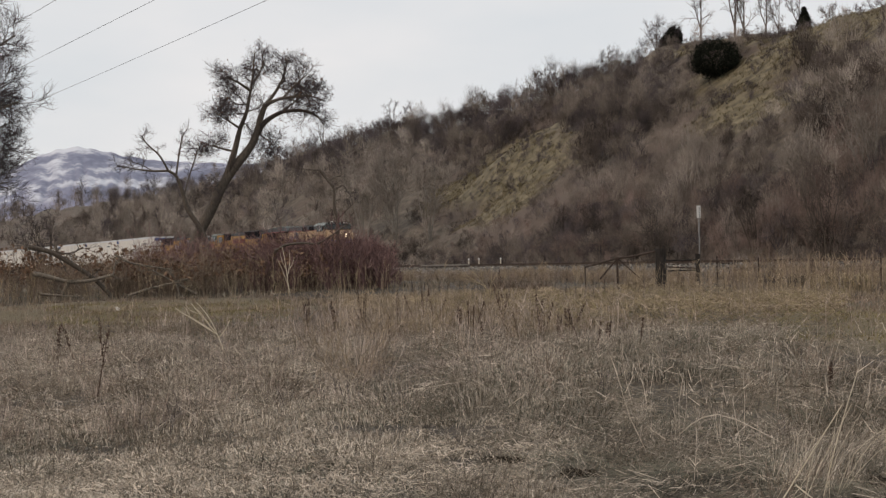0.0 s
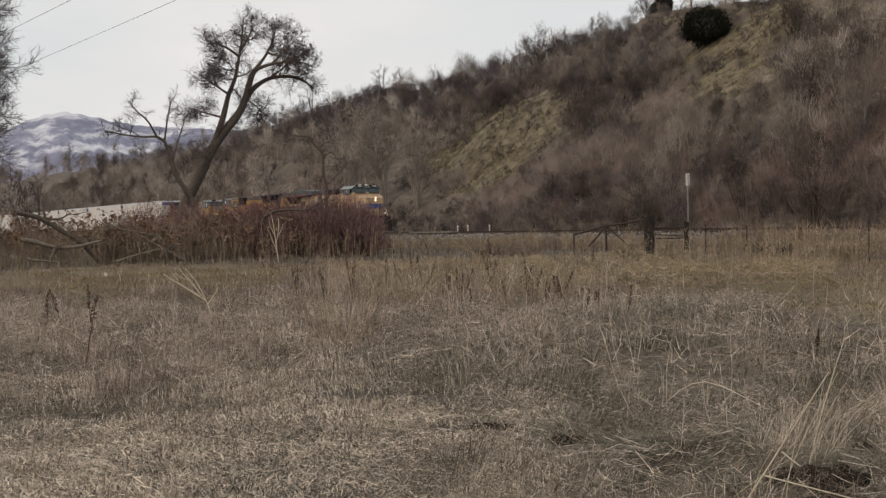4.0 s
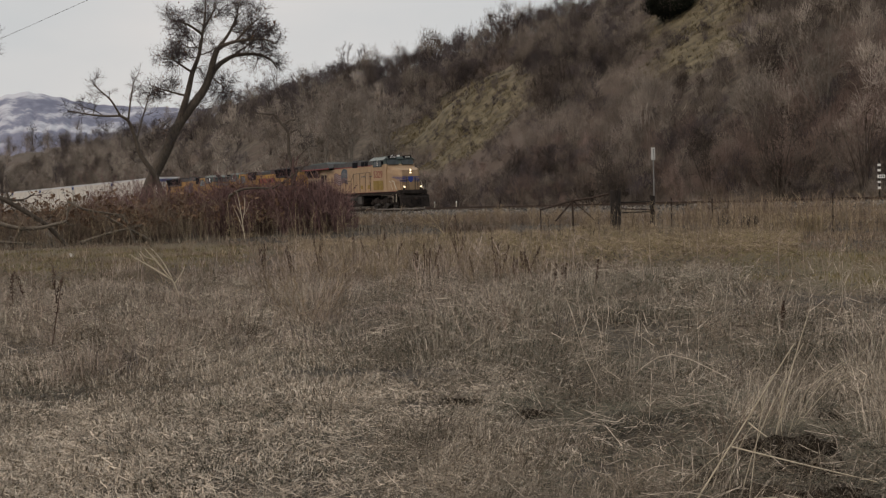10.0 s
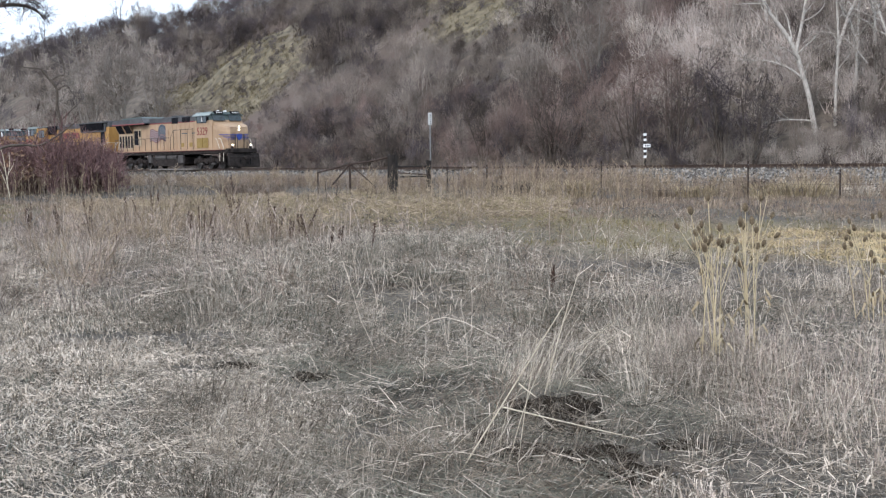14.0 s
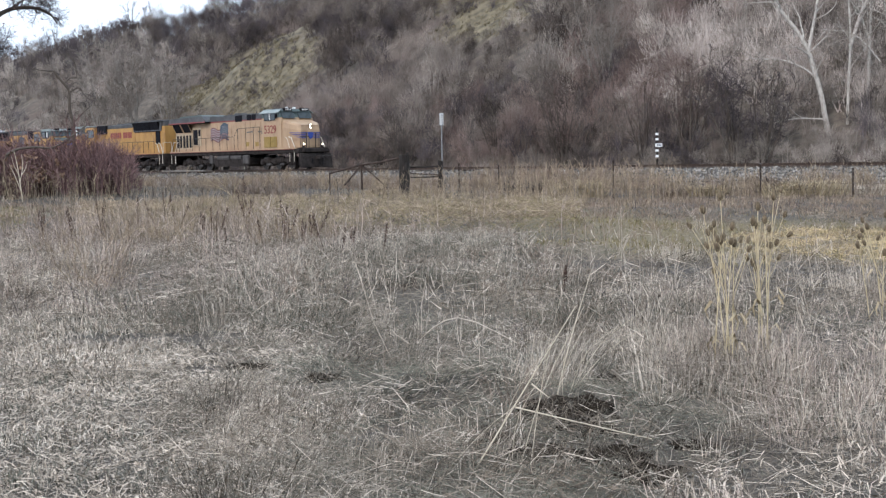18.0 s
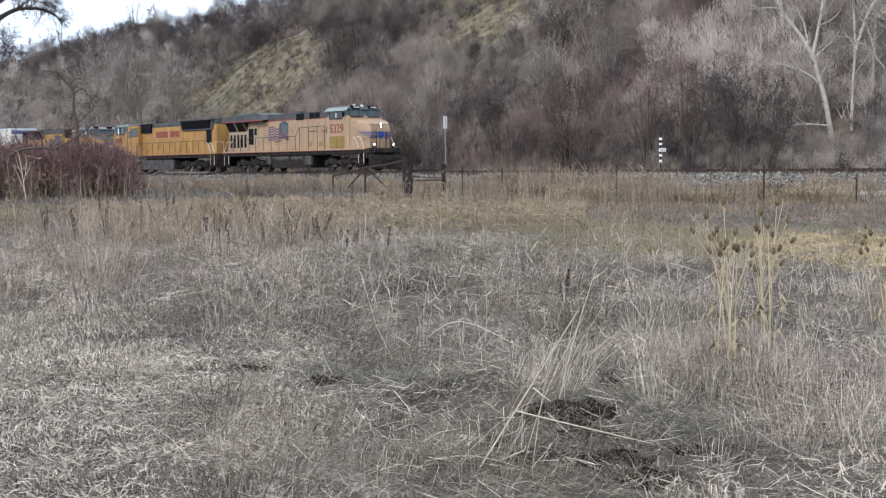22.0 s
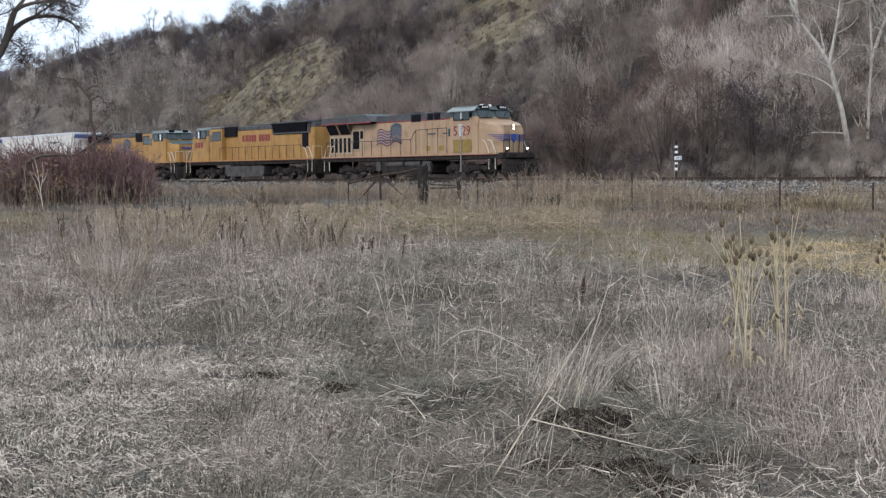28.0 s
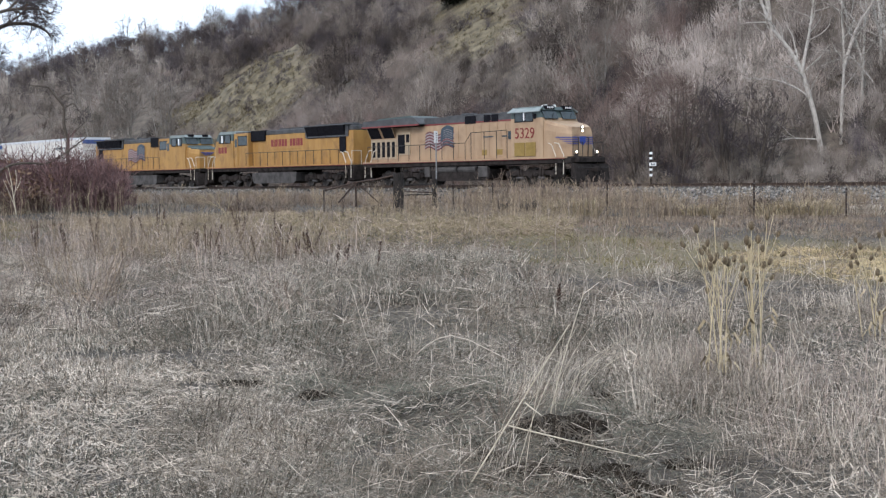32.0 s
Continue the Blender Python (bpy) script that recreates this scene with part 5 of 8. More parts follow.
    # walkway rails
    xs = [-21.3, -20.1, -18.9, -17.7, -16.5, -15.3, -14.1, -12.9, -11.7, -10.5]
    for y in (-1.46, 1.46):
        railing(L, xs, y, 1.6, 2.72, M_RAILING)
        bent(L, [(-10.5, y, 2.72), (-9.9, y, 3.35), (-6.4, y, 3.4)], 0.022, M_RAILING)
        railing(L, [-9.9, -8.6, -7.4, -6.4], y, 1.6, 3.38, M_RAILING, False)
    # front
    steps_at(L, -1.75, -1.38, 1)
    steps_at(L, -1.75, 1.38, 1)
    steps_at(L, -21.4, -1.38, -1)
    steps_at(L, -21.4, 1.38, -1)
    pilot(L, -0.3, 1)
    coupler(L, 0.0, 1)
    coupler(L, -22.3, -1)
    part("rear_plate", box(B(), -22.05, -21.95, -1.3, 1.3, 0.5, 1.5), M_UNDER, L)
    for z in (3.2, 3.42):
        lamp(L, -1.22, 0, z, 0.075, "headlamp")
    for y in (-0.85, 0.85):
        lamp(L, -0.85, y, 1.93, 0.075, "ditch_lamp")
        part("lamp_stand", box(B(), -1.0, -0.86, y - 0.08, y + 0.08, 1.6, 1.82), M_UNDER, L)
    part("front_door", box(B(), -1.26, -1.22, -0.35, 0.35, 1.75, 2.95, 0.02), M_PEACH, L)
    for y in (-0.42, 0.42):
        bent(L, [(-1.2, y, 1.6), (-1.12, y, 2.75), (-1.2, y, 2.8)], 0.03, M_RAILING)
    part("front_handrail", rod(B(), (-0.75, -1.25, 2.5), (-0.75, -0.45, 2.5), 0.024, 6), M_RAILING, L)
    part("front_handrail", rod(B(), (-0.75, 0.45, 2.5), (-0.75, 1.25, 2.5), 0.024, 6), M_RAILING, L)
    for y in (-1.25, -0.45, 0.45, 1.25):
        part("stanchion", rod(B(), (-0.75, y, 1.56), (-0.75, y, 2.5), 0.024, 6), M_RAILING, L)
    part("front_sill", box(B(), -1.2, -0.72, -1.3, 1.3, 1.56, 1.66, 0.01), M_UNDER, L)
    part("uncoupling_lever", rod(B(), (-0.2, -1.4, 1.0), (-0.2, 1.4, 1.0), 0.02, 6), M_RAILING, L)
    # emblem on the nose
    def plate(pts, out, mat, name):
        b = B()
        f = b.faces.new([b.verts.new(p) for p in pts])
        r = bmesh.ops.extrude_face_region(b, geom=[f])
        for v in r["geom"]:
            if isinstance(v, bmesh.types.BMVert):
                v.co += Vector(out) * 0.012
        bmesh.ops.recalc_face_normals(b, faces=b.faces)
        part(name, b, mat, L)
    for sg in (-1, 1):
        # cheek: from the front corner (-1.25, .85) back to (-2.05, 1.38)
        c0, c1, n = Vector((-1.25, sg * 0.86, 0)), Vector((-2.05, sg * 1.39, 0)), Vector((0.55, sg * 0.83, 0))
        def at(u, z, c0=c0, c1=c1, n=n):
            p = c0 + (c1 - c0) * u + n * 0.01
            return (p.x, p.y, z)
        for u, z0, z1 in ((1.12, 2.77, 2.835), (0.85, 2.64, 2.70), (0.62, 2.52, 2.575), (0.4, 2.40, 2.45)):
            plate([at(0.0, z0), at(u - 0.2, z0 + 0.02), at(u, z1), at(0.0, z1 - 0.01)], n, M_BLUE, "wing_feather")
            plate([(-1.23, sg * 0.3, z0), (-1.23, sg * 0.84, z0), (-1.23, sg * 0.84, z1), (-1.23, sg * 0.3, z1)], (1, 0, 0), M_BLUE, "wing_feather")
    plate([(-1.215, -0.26, 2.86), (-1.215, 0.26, 2.86), (-1.215, 0.25, 2.5), (-1.215, 0, 2.3), (-1.215, -0.25, 2.5)], (1, 0, 0), M_BLUE, "shield_emblem")
    TRAIN.append((L, 0.0, 1))
    return L


def sd_loco(back, way, flag, lettered):
    """The trailing engines: golden yellow with a narrow hood and black flared radiators."""
    L = tagged(new("locomotive"), "golden yellow diesel locomotive with black grilles" + (" and a waving-flag decal" if flag else " and red lettering"), "locomotive", "engines of the train")
    part("frame", box(B(), -22.2, -0.8, -1.4, 1.4, 1.24, 1.54, 0.02), M_UNDER, L)
    part("walkway_edge", box(B(), -22.1, -0.9, -1.5, 1.5, 1.54, 1.64, 0.01), M_GOLD, L)
    for y in (-1.505, 1.505):
        part("stripe", box(B(), -22.1, -0.9, y - 0.006, y + 0.006, 1.51, 1.54), M_RED, L)
    part("nose", nose_shape(-1.2, -2.6, 0.8, 1.35, 1.64, 3.2, 3.5, 0.5), M_GOLD, L)
    part("nose_top", nose_shape(-1.3, -2.6, 0.7, 1.2, 3.2, 3.3, 3.62, 0.4), M_CABROOF, L, "grey nose top")
    part("cab", cab_shape(-2.5, -5.4, 1.45, 1.64, 3.5, 3.75, 0.12), M_GOLD, L)
    part("cab_top", prism(B(), [(-5.4, 3.75), (-2.62, 3.75), (-2.9, 4.3), (-5.4, 4.3)], -1.44, 1.44), M_CABROOF, L, "grey cab window band")
    part("cab_roof", prism(B(), [(-5.6, 4.3), (-2.7, 4.3), (-3.0, 4.52), (-5.5, 4.52)], -1.3, 1.3), M_CABLIGHT, L, "pale grey cab roof")
    for y in (-1.46, 1.46):
        window(L, -3.9, -3.1, y, 3.6, 4.2)
        window(L, -4.9, -4.1, y, 3.6, 4.2)
        part("window_blind", box(B(), -3.7, -3.5, y - 0.016, y + 0.016, 3.62, 4.18), M_WHITEP, L, "pale sun shade")
        window(L, -7.4, -6.0, y * 0.93, 3.35, 4.05)
        dr = part("cab_door", box(B(), -6.0, -5.45, y * 0.95 - 0.02, y * 0.95 + 0.02, 1.7, 4.0, 0.01), M_GOLD, L)
        part("door_window", box(B(), -5.9, -5.55, y * 0.95 - 0.03, y * 0.95 + 0.03, 3.2, 3.85), M_GLASS, dr)
    part("rear_cab", box(B(), -7.6, -5.4, -1.36, 1.36, 1.64, 4.3, 0.02), M_GOLD, L)
    part("rear_cab_roof", box(B(), -7.6, -5.4, -1.3, 1.3, 4.3, 4.42, 0.02), M_ROOF, L)
    for y0, y1 in ((-1.25, -0.15), (0.15, 1.25)):
        b = B()
        b.faces.new([b.verts.new(p) for p in ((-2.56, y0, 3.7), (-2.56, y1, 3.7), (-2.86, y1, 4.25), (-2.86, y0, 4.25))])
        r = bmesh.ops.extrude_face_region(b, geom=b.faces[:])
        for v in r["geom"]:
            if isinstance(v, bmesh.types.BMVert):
                v.co += Vector((0.05, 0, 0.03))
        bmesh.ops.recalc_face_normals(b, faces=b.faces)
        part("windscreen", b, M_GLASS, L)
        part("number_board", box(B(), -2.95, -2.72, y0 + 0.3, y1 - 0.3, 4.36, 4.56, 0.02), M_BLACK, L)
    part("long_hood", box(B(), -21.8, -7.6, -0.95, 0.95, 1.64, 4.05, 0.03), M_GOLD, L)
    part("hood_roof", box(B(), -21.7, -7.6, -0.92, 0.92, 4.05, 4.42, 0.05), M_ROOF, L)
    part("inertial_filter_hatch", box(B(), -9.7, -7.62, -1.12, 1.12, 3.62, 4.45, 0.03), M_BLACK, L)
    if lettered:
        part("hood_panel", box(B(), -15.3, -9.75, -0.99, 0.99, 2.9, 4.06, 0.01), M_GOLD, L)
    part("radiator", prism(B(), [(-21.3, 4.5), (-21.2, 3.62), (-15.6, 3.62), (-15.5, 4.5)], -1.05, 1.05), M_ROOF, L)
    for y, sg in ((-1.0, -1), (1.0, 1)):
        b = B()
        f = b.faces.new([b.verts.new(p) for p in ((-20.9, y, 3.58), (-15.8, y, 3.58), (-15.8, y + sg * 0.28, 4.44), (-20.9, y + sg * 0.28, 4.44))])
        r = bmesh.ops.extrude_face_region(b, geom=[f])
        for v in r["geom"]:
            if isinstance(v, bmesh.types.BMVert):
                v.co.y -= sg * 0.25
        bmesh.ops.recalc_face_normals(b, faces=b.faces)
        gr = part("radiator_grille", b, M_BLACK, L, "black flared radiator grille")
        for k in range(7):
            xx = -20.7 + k * 0.8
            part("grille_bar", rod(B(), (xx, y + sg * 0.02, 3.6), (xx, y + sg * 0.29, 4.43), 0.018, 5), M_BLACK, gr)
        part("rear_intake", box(B(), -20.9, -20.1, y - 0.03, y + 0.03, 2.45, 3.58), M_BLACK, L)
        for x in np.arange(-19.9, -7.8, 0.82):
            part("hood_door", box(B(), x, x + 0.78, y * 0.95 - 0.02, y * 0.95 + 0.02, 1.75, 2.85 if lettered and -15.4 < x < -9.6 else 3.5, 0.008), M_GOLD, L)
    part("roof_rim", box(B(), -21.4, -15.4, -1.3, 1.3, 4.44, 4.52, 0.02), M_ROOF, L)
    for x in (-16.6, -18.4, -20.2):
        part("cooling_fan", rod(B(), (x, 0, 4.5), (x, 0, 4.64), 0.62, 20), M_ROOF, L)
    for x in (-11.2, -12.9):
        part("dynamic_brake_fan", rod(B(), (x, 0, 4.42), (x, 0, 4.56), 0.55, 18), M_ROOF, L)
    part("exhaust_pipe", rod(B(), (-14.2, 0, 4.42), (-14.2, 0, 4.66), 0.22, 12), M_ROOF, L)
    if flag:
        flag_decal(L, -14.6, -11.0, 2.3, 3.75, -1.0)
    if lettered:
        for sg in (-1, 1):
            x = -15.1 if sg < 0 else -15.1
            for k, wd in enumerate((.3, .34, .12, .34, .34, -.3, .3, .36, .3, .12, .28, .12, .3)):
                if wd > 0:
                    part("lettering_bar", box(B(), x, x + wd, sg * 1.0 - 0.004, sg * 1.0 + 0.004, 3.12, 3.68), M_REDTEXT, L)
                    x += wd + 0.09
                else:
                    x += 0.36
            for k in range(3):
                part("number_bar", box(B(), -4.3 + k * 0.5, -3.95 + k * 0.5, sg * 1.455 - 0.01, sg * 1.455 + 0.01, 2.75, 3.25), M_REDTEXT, L)
    part("fuel_tank", prism(B(), [(-14.6, 0.4), (-14.3, 0.25), (-8.5, 0.25), (-8.2, 0.4), (-8.1, 1.1), (-14.7, 1.1)], -1.35, 1.35), M_TANK, L)
    for y in (-1.2, 1.2):
        part("air_reservoir", rod(B(), (-14.2, y, 1.2), (-9.0, y, 1.2), 0.14, 10), M_UNDER, L)
    for x in (-4.65, -17.9):
        truck(L, x, 3, 2.0, 0.53)
    for y in (-1.46, 1.46):
        railing(L, [-20.6 + 1.1 * k for k in range(13)], y, 1.6, 2.68, M_RAILING)
    for y in (-1.38, 1.38):
        steps_at(L, -1.35, y, 1)
        steps_at(L, -21.75, y, -1)
        bent(L, [(-0.85, y * 0.95, 1.54), (-0.85, y * 0.95, 2.55), (-0.85, y * 0.35, 2.55), (-0.85, y * 0.35, 1.54)], 0.024, M_RAILWHITE)
        bent(L, [(-22.1, y * 0.95, 1.54), (-22.1, y * 0.95, 2.55), (-22.1, y * 0.35, 2.55), (-22.1, y * 0.35, 1.54)], 0.024, M_RAILWHITE)
    pilot(L, -0.35, 1)
    part("rear_plate", box(B(), -22.3, -22.2, -1.3, 1.3, 0.45, 1.5), M_UNDER, L)
    coupler(L, 0.0, 1)
    coupler(L, -22.55, -1)
    for y in (-0.11, 0.11):
        part("rear_lamp", rod(B(), (-21.8, y, 4.2), (-21.88, y, 4.2), 0.09, 12), M_WHITEP, L, "unlit glass lamp")
    for k, w in enumerate((0.62, 0.46, 0.3)):
        part("nose_emblem", box(B(), -1.2, -1.18, -w, w, 2.92 - k * 0.1, 2.98 - k * 0.1), M_BLUE, L, "blue wing emblem")
    TRAIN.append((L, back, way))
    return L


def boxcar(back):
    """A long white insulated boxcar with ribbed sides and a blue-topped end."""
    C = tagged(new("boxcar"), "weathered white insulated boxcar with ribbed sides", "boxcar", "cars of the train")
    part("underframe", box(B(), -21.3, -0.3, -1.3, 1.3, 0.95, 1.2, 0.02), M_UNDER, C)
    part("side_sill", box(B(), -21.4, -0.2, -1.47, 1.47, 1.1, 1.3, 0.02), M_CARWHITE, C)
    part("body", box(B(), -21.5, -0.1, -1.46, 1.46, 1.25, 4.75, 0.04), M_CARWHITE, C)
    part("roof", prism(B(), [(-21.55, 4.75), (-0.05, 4.75), (-0.05, 4.98), (-21.55, 4.98)], -1.5, 1.5), M_CARROOF, C)
    part("end_band", box(B(), -0.1, -0.04, -1.45, 1.45, 4.35, 4.75), M_CARBLUE, C, "dark blue band along the top of the end")
    for z in (1.7, 2.2, 2.7, 3.2, 3.7, 4.15):
        part("end_rib", box(B(), -0.1, -0.03, -1.35, 1.35, z, z + 0.14, 0.02), M_CARWHITE, C)
    for y in (-1.475, 1.475):
        for x in np.arange(-20.9, -0.6, 1.35):
            if not -12.6 < x < -9.3:
                part("side_rib", box(B(), x - 0.05, x + 0.05, y - 0.02, y + 0.02, 1.35, 4.7), M_CARWHITE, C)
        dr = part("plug_door", box(B(), -12.4, -9.2, y - 0.035, y + 0.035, 1.4, 4.6, 0.02), M_CARWHITE, C)
        for x in (-11.9, -11.3, -10.3, -9.7):
            part("door_rod", rod(B(), (x, y * 1.035, 1.45), (x, y * 1.035, 4.5), 0.03, 6), M_CARROOF, dr)
        part("door_track", box(B(), -16.0, -9.0, y - 0.05, y + 0.05, 1.28, 1.36), M_UNDER, C)
        for k in range(8):
            part("ladder_rung", box(B(), -0.75, -0.3, y - 0.05, y + 0.05, 1.3 + k * 0.42, 1.33 + k * 0.42), M_CARROOF, C)
        part("marking_bar", box(B(), -6.6, -4.4, y - 0.008, y + 0.008, 3.9, 4.1), M_FLAGGREY, C, "dark unreadable marking")
    for x in (-2.9, -18.7):
        truck(C, x, 2, 1.78, 0.46, False)
    coupler(C, 0.55, 1)
    coupler(C, -22.15, -1)
    TRAIN.append((C, back, 1))
    return C


def again(first, back, wheels):
    """Another car like the first."""
    c = copy_thing(first, pose(0, 0, 0))
    sets = [o for o in c.children if o.name.startswith("wheelset")]
    for ob, (_, x, r, way) in zip(sets, wheels):
        WHEELS.append((ob, x, r, way))
    TRAIN.append((c, back, 1))


es_loco()
sd_loco(-45.6, -1, False, True)
sd_loco(-46.0, 1, True, False)
first_wheel = len(WHEELS)
car = boxcar(-69.6)
car_wheels = WHEELS[first_wheel:]
for n_car in range(1, 6):
    again(car, -69.6 - 22.7 * n_car, car_wheels)

# ---- ballast stones and sleepers ----
M_STONE = material("ballast_stone", ramp2((0.055, 0.049, 0.043), (0.285, 0.26, 0.228), 0.35, 0.7), 5, 4, bump=0.3, island=0.95)
M_SIGN = material("white_sign_plate", ramp2((0.70, 0.71, 0.70), (0.82, 0.82, 0.80)), 4, 4, rough=0.4, bump=0)
M_SIGN_DULL = material("dull_white_sign", ramp2((0.42, 0.42, 0.41), (0.55, 0.55, 0.53)), 6, 4, rough=0.6, bump=0)
M_GALV = material("galvanised_pole", ramp2((0.17, 0.17, 0.17), (0.28, 0.28, 0.275)), 9, 4, rough=0.7, metal=0.1, bump=0)
M_OLDWOOD = material("weathered_black_wood", ramp2((0.010, 0.008, 0.007), (0.04, 0.033, 0.028)), 9, 6, bump=0.8, stretch=(2, 2, 0.3))
M_RUST = material("rusty_pipe", ramp2((0.022, 0.015, 0.012), (0.07, 0.046, 0.034)), 9, 5, rough=0.8, bump=0.2)
M_DEADWOOD = material("grey_dead_wood", ramp2((0.10, 0.083, 0.066), (0.24, 0.205, 0.165)), 8, 6, bump=0.5, stretch=(1, 1, 1))
M_TEASEL = material("teasel_stem", ramp2((0.42, 0.34, 0.205), (0.60, 0.495, 0.32)), 9, 3, bump=0, island=0.2)
M_HEAD = material("teasel_head", ramp2((0.09, 0.067, 0.041), (0.20, 0.15, 0.093)), 40, 3, bump=0.3)
M_ROCK = material("pale_rock", ramp2((0.42, 0.40, 0.36), (0.62, 0.60, 0.55)), 6, 5, bump=0.4)
M_PLANK = material("pale_crossing_plank", ramp2((0.14, 0.126, 0.11), (0.24, 0.22, 0.195)), 5, 5, bump=0.3)


def stones():
    g = np.random.default_rng(21)
    n = 38000
    s, q = 48 - np.where(g.uniform(0, 1, n) < 0.68, 41 * g.uniform(0, 1, n) ** 1.2, g.uniform(35, 112, n)), g.uniform(0, 1, n) ** 0.8
    o = -1.6 - q * 3.5
    base = np.interp(o, [-5.2, -1.75, 0], [-0.08, 0.93, 0.93])
    X, Y = plan(s, o)
    r = g.uniform(0.035, 0.1, n)
    c = np.stack([X, Y, base + r * 0.3], -1)
    octa = np.array([[1, 0, 0], [-1, 0, 0], [0, 1, 0], [0, -1, 0], [0, 0, 1], [0, 0, -1]], float)
    V = c[:, None] + octa[None] * r[:, None, None] * g.uniform(0.6, 1.3, (n, 6, 1)) + g.normal(0, 0.012, (n, 6, 3))
    F = np.array([[0, 2, 4], [2, 1, 4], [1, 3, 4], [3, 0, 4]])
    return V.reshape(-1, 3), (np.arange(n)[:, None, None] * 6 + F[None]).reshape(-1, 3)


st = new("ballast_stones", mesh_arrays("ballast_stones", *stones(), M_STONE))
tagged(st, "crushed grey and white ballast stones", "ballast", kind="stuff")

# crossing planks beside the rails, far down the line
for k in range(4):
    b = B()
    box(b, -38.0 + k * 2.0, -36.08 + k * 2.0, -1.75, -0.95, 1.08, 1.2, 0.02)
    part("crossing_plank", b, M_PLANK, railway)


# ---- bare trees ----
def grown(limbs, seed, kids, length, spread, levels, wander=0.2, up=0.06, first=0.3):
    """Branches grown on given limbs: (points, radii) in metres; levels of twigs beyond them."""
    g = np.random.default_rng(seed)
    out = []

    def grow(pts, rad, level, lo):
        out.append((pts, rad, level))
        if level >= levels:
            return
        seg = np.linalg.norm(np.diff(pts, axis=0), axis=1)
        total = seg.sum()
        cum = np.concatenate([[0], np.cumsum(seg)]) / total
        for j in range(kids[level]):
            f = min(lo + (1 - lo) * (j + g.uniform(0.1, 0.95)) / kids[level], 0.995)
            i = min(int(np.searchsorted(cum, f)) - 1, len(seg) - 1)
            i = max(i, 0)
            q = pts[i] + (pts[i + 1] - pts[i]) * ((f - cum[i]) / (cum[i + 1] - cum[i]))
            d = (pts[i + 1] - pts[i]) / seg[i]
            side = g.normal(0, 1, 3)
            side -= d * (side @ d)
            side /= np.linalg.norm(side)
            an = radians(spread[level]) * g.uniform(0.6, 1.35)
            d = d * math.cos(an) + side * math.sin(an)
            long = length[level] * g.uniform(0.55, 1.2) * (1.15 - 0.45 * f)
            n = 5 if level < 1 else (4 if level < 2 else 2)
            p, pp = q, [q]
            for k in range(n):
                d = d + g.normal(0, wander, 3) + np.array([0, 0, up])
                d /= np.linalg.norm(d)
                p = p + d * long / n
                pp.append(p)
            r0 = min(np.interp(f, cum, rad) * 0.55, 0.03 * long + 0.01)
            grow(np.array(pp), np.linspace(r0, r0 * 0.25, n + 1), level + 1, 0.15)

    for pts, rad in limbs:
        grow(np.array(pts, float), np.array(rad, float), 0, first)
    return out


def smooth_line(pts, n=4):
    """A line bent smoothly through points."""
    pts = np.array(pts, float)
    t = np.arange(len(pts))
    tt = np.linspace(0, len(pts) - 1, (len(pts) - 1) * n + 1)
    out = np.stack([np.interp(tt, t, pts[:, k]) for k in range(pts.shape[1])], -1)
    for _ in range(2):
        out[1:-1] = 0.25 * out[:-2] + 0.5 * out[1:-1] + 0.25 * out[2:]
    return out


def tree(name, limbs, seed, mat, twig_mat, place, turn, label, kids=(7, 6, 6), length=(3.0, 1.4, 0.6), spread=(50, 50, 50), levels=3, twig=0.012, wander=0.2, up=0.06, first=0.3, group="", leaves=0):
    """A bare tree: the trunk and limbs as one part, boughs as another, the twigs as the crown."""
    lines = grown(limbs, seed, kids, length, spread, levels, wander, up, first)
    T = tagged(new(name), label, "tree", group)
    T.matrix_world = Matrix.Translation(place) @ Matrix.Rotation(turn, 4, "Z")
    for k, l in enumerate([l for l in lines if l[2] == 0]):
        nm = "trunk" if k == 0 or l[0][0][2] < 0.5 else "limb"
        ob = new(nm, mesh_arrays(nm, *tubes([l], 9), mat))
        ob.parent = T
        for p in ob.data.polygons:
            p.use_smooth = True
    for l in lines:
        if l[2] == 1:
            ob = new("bough", mesh_arrays("bough", *tubes([l], 5, 0.012), mat))
            ob.parent = T
    fine = [l for l in lines if l[2] >= 2]
    second = [l for l in fine if l[2] == 2]
    parts_ = [tubes(second, 3, twig) if twig < 0.0095 else ribbons(second, twig * 1.1, seed + 1)]
    thin = [l for l in fine if l[2] >= 3]
    if thin:
        parts_.append(ribbons(thin, twig * 0.8, seed))
    ob = new("crown", mesh_arrays("crown", *join(*parts_), twig_mat))
    ob.parent = T
    if leaves:
        g = np.random.default_rng(seed)
        ends = np.array([l[0][-1] for l in fine])
        c = ends[g.integers(len(ends), size=leaves)] + g.normal(0, 0.08, (leaves, 3))
        a, b = g.normal(0, 0.045, (leaves, 3)), g.normal(0, 0.03, (leaves, 3))
        V = np.stack([c - a, c + b, c + a, c - b], 1).reshape(-1, 3)
        ob = new("dead_foliage", mesh_arrays("dead_foliage", V, np.arange(leaves * 4).reshape(-1, 4), M_LEAF))
        ob.parent = T
        ob["kind"] = "stuff"
    return T


def limb(pts, r0, r1, n=4):
    p = smooth_line(pts, n)
    return p, np.linspace(r0, r1, len(p))


def facing(az, d, z=None):
    x, y = polar(az, d)
    return Vector((x, y, float(ground_z(x, y)) - 0.1 if z is None else z)), radians(-az)


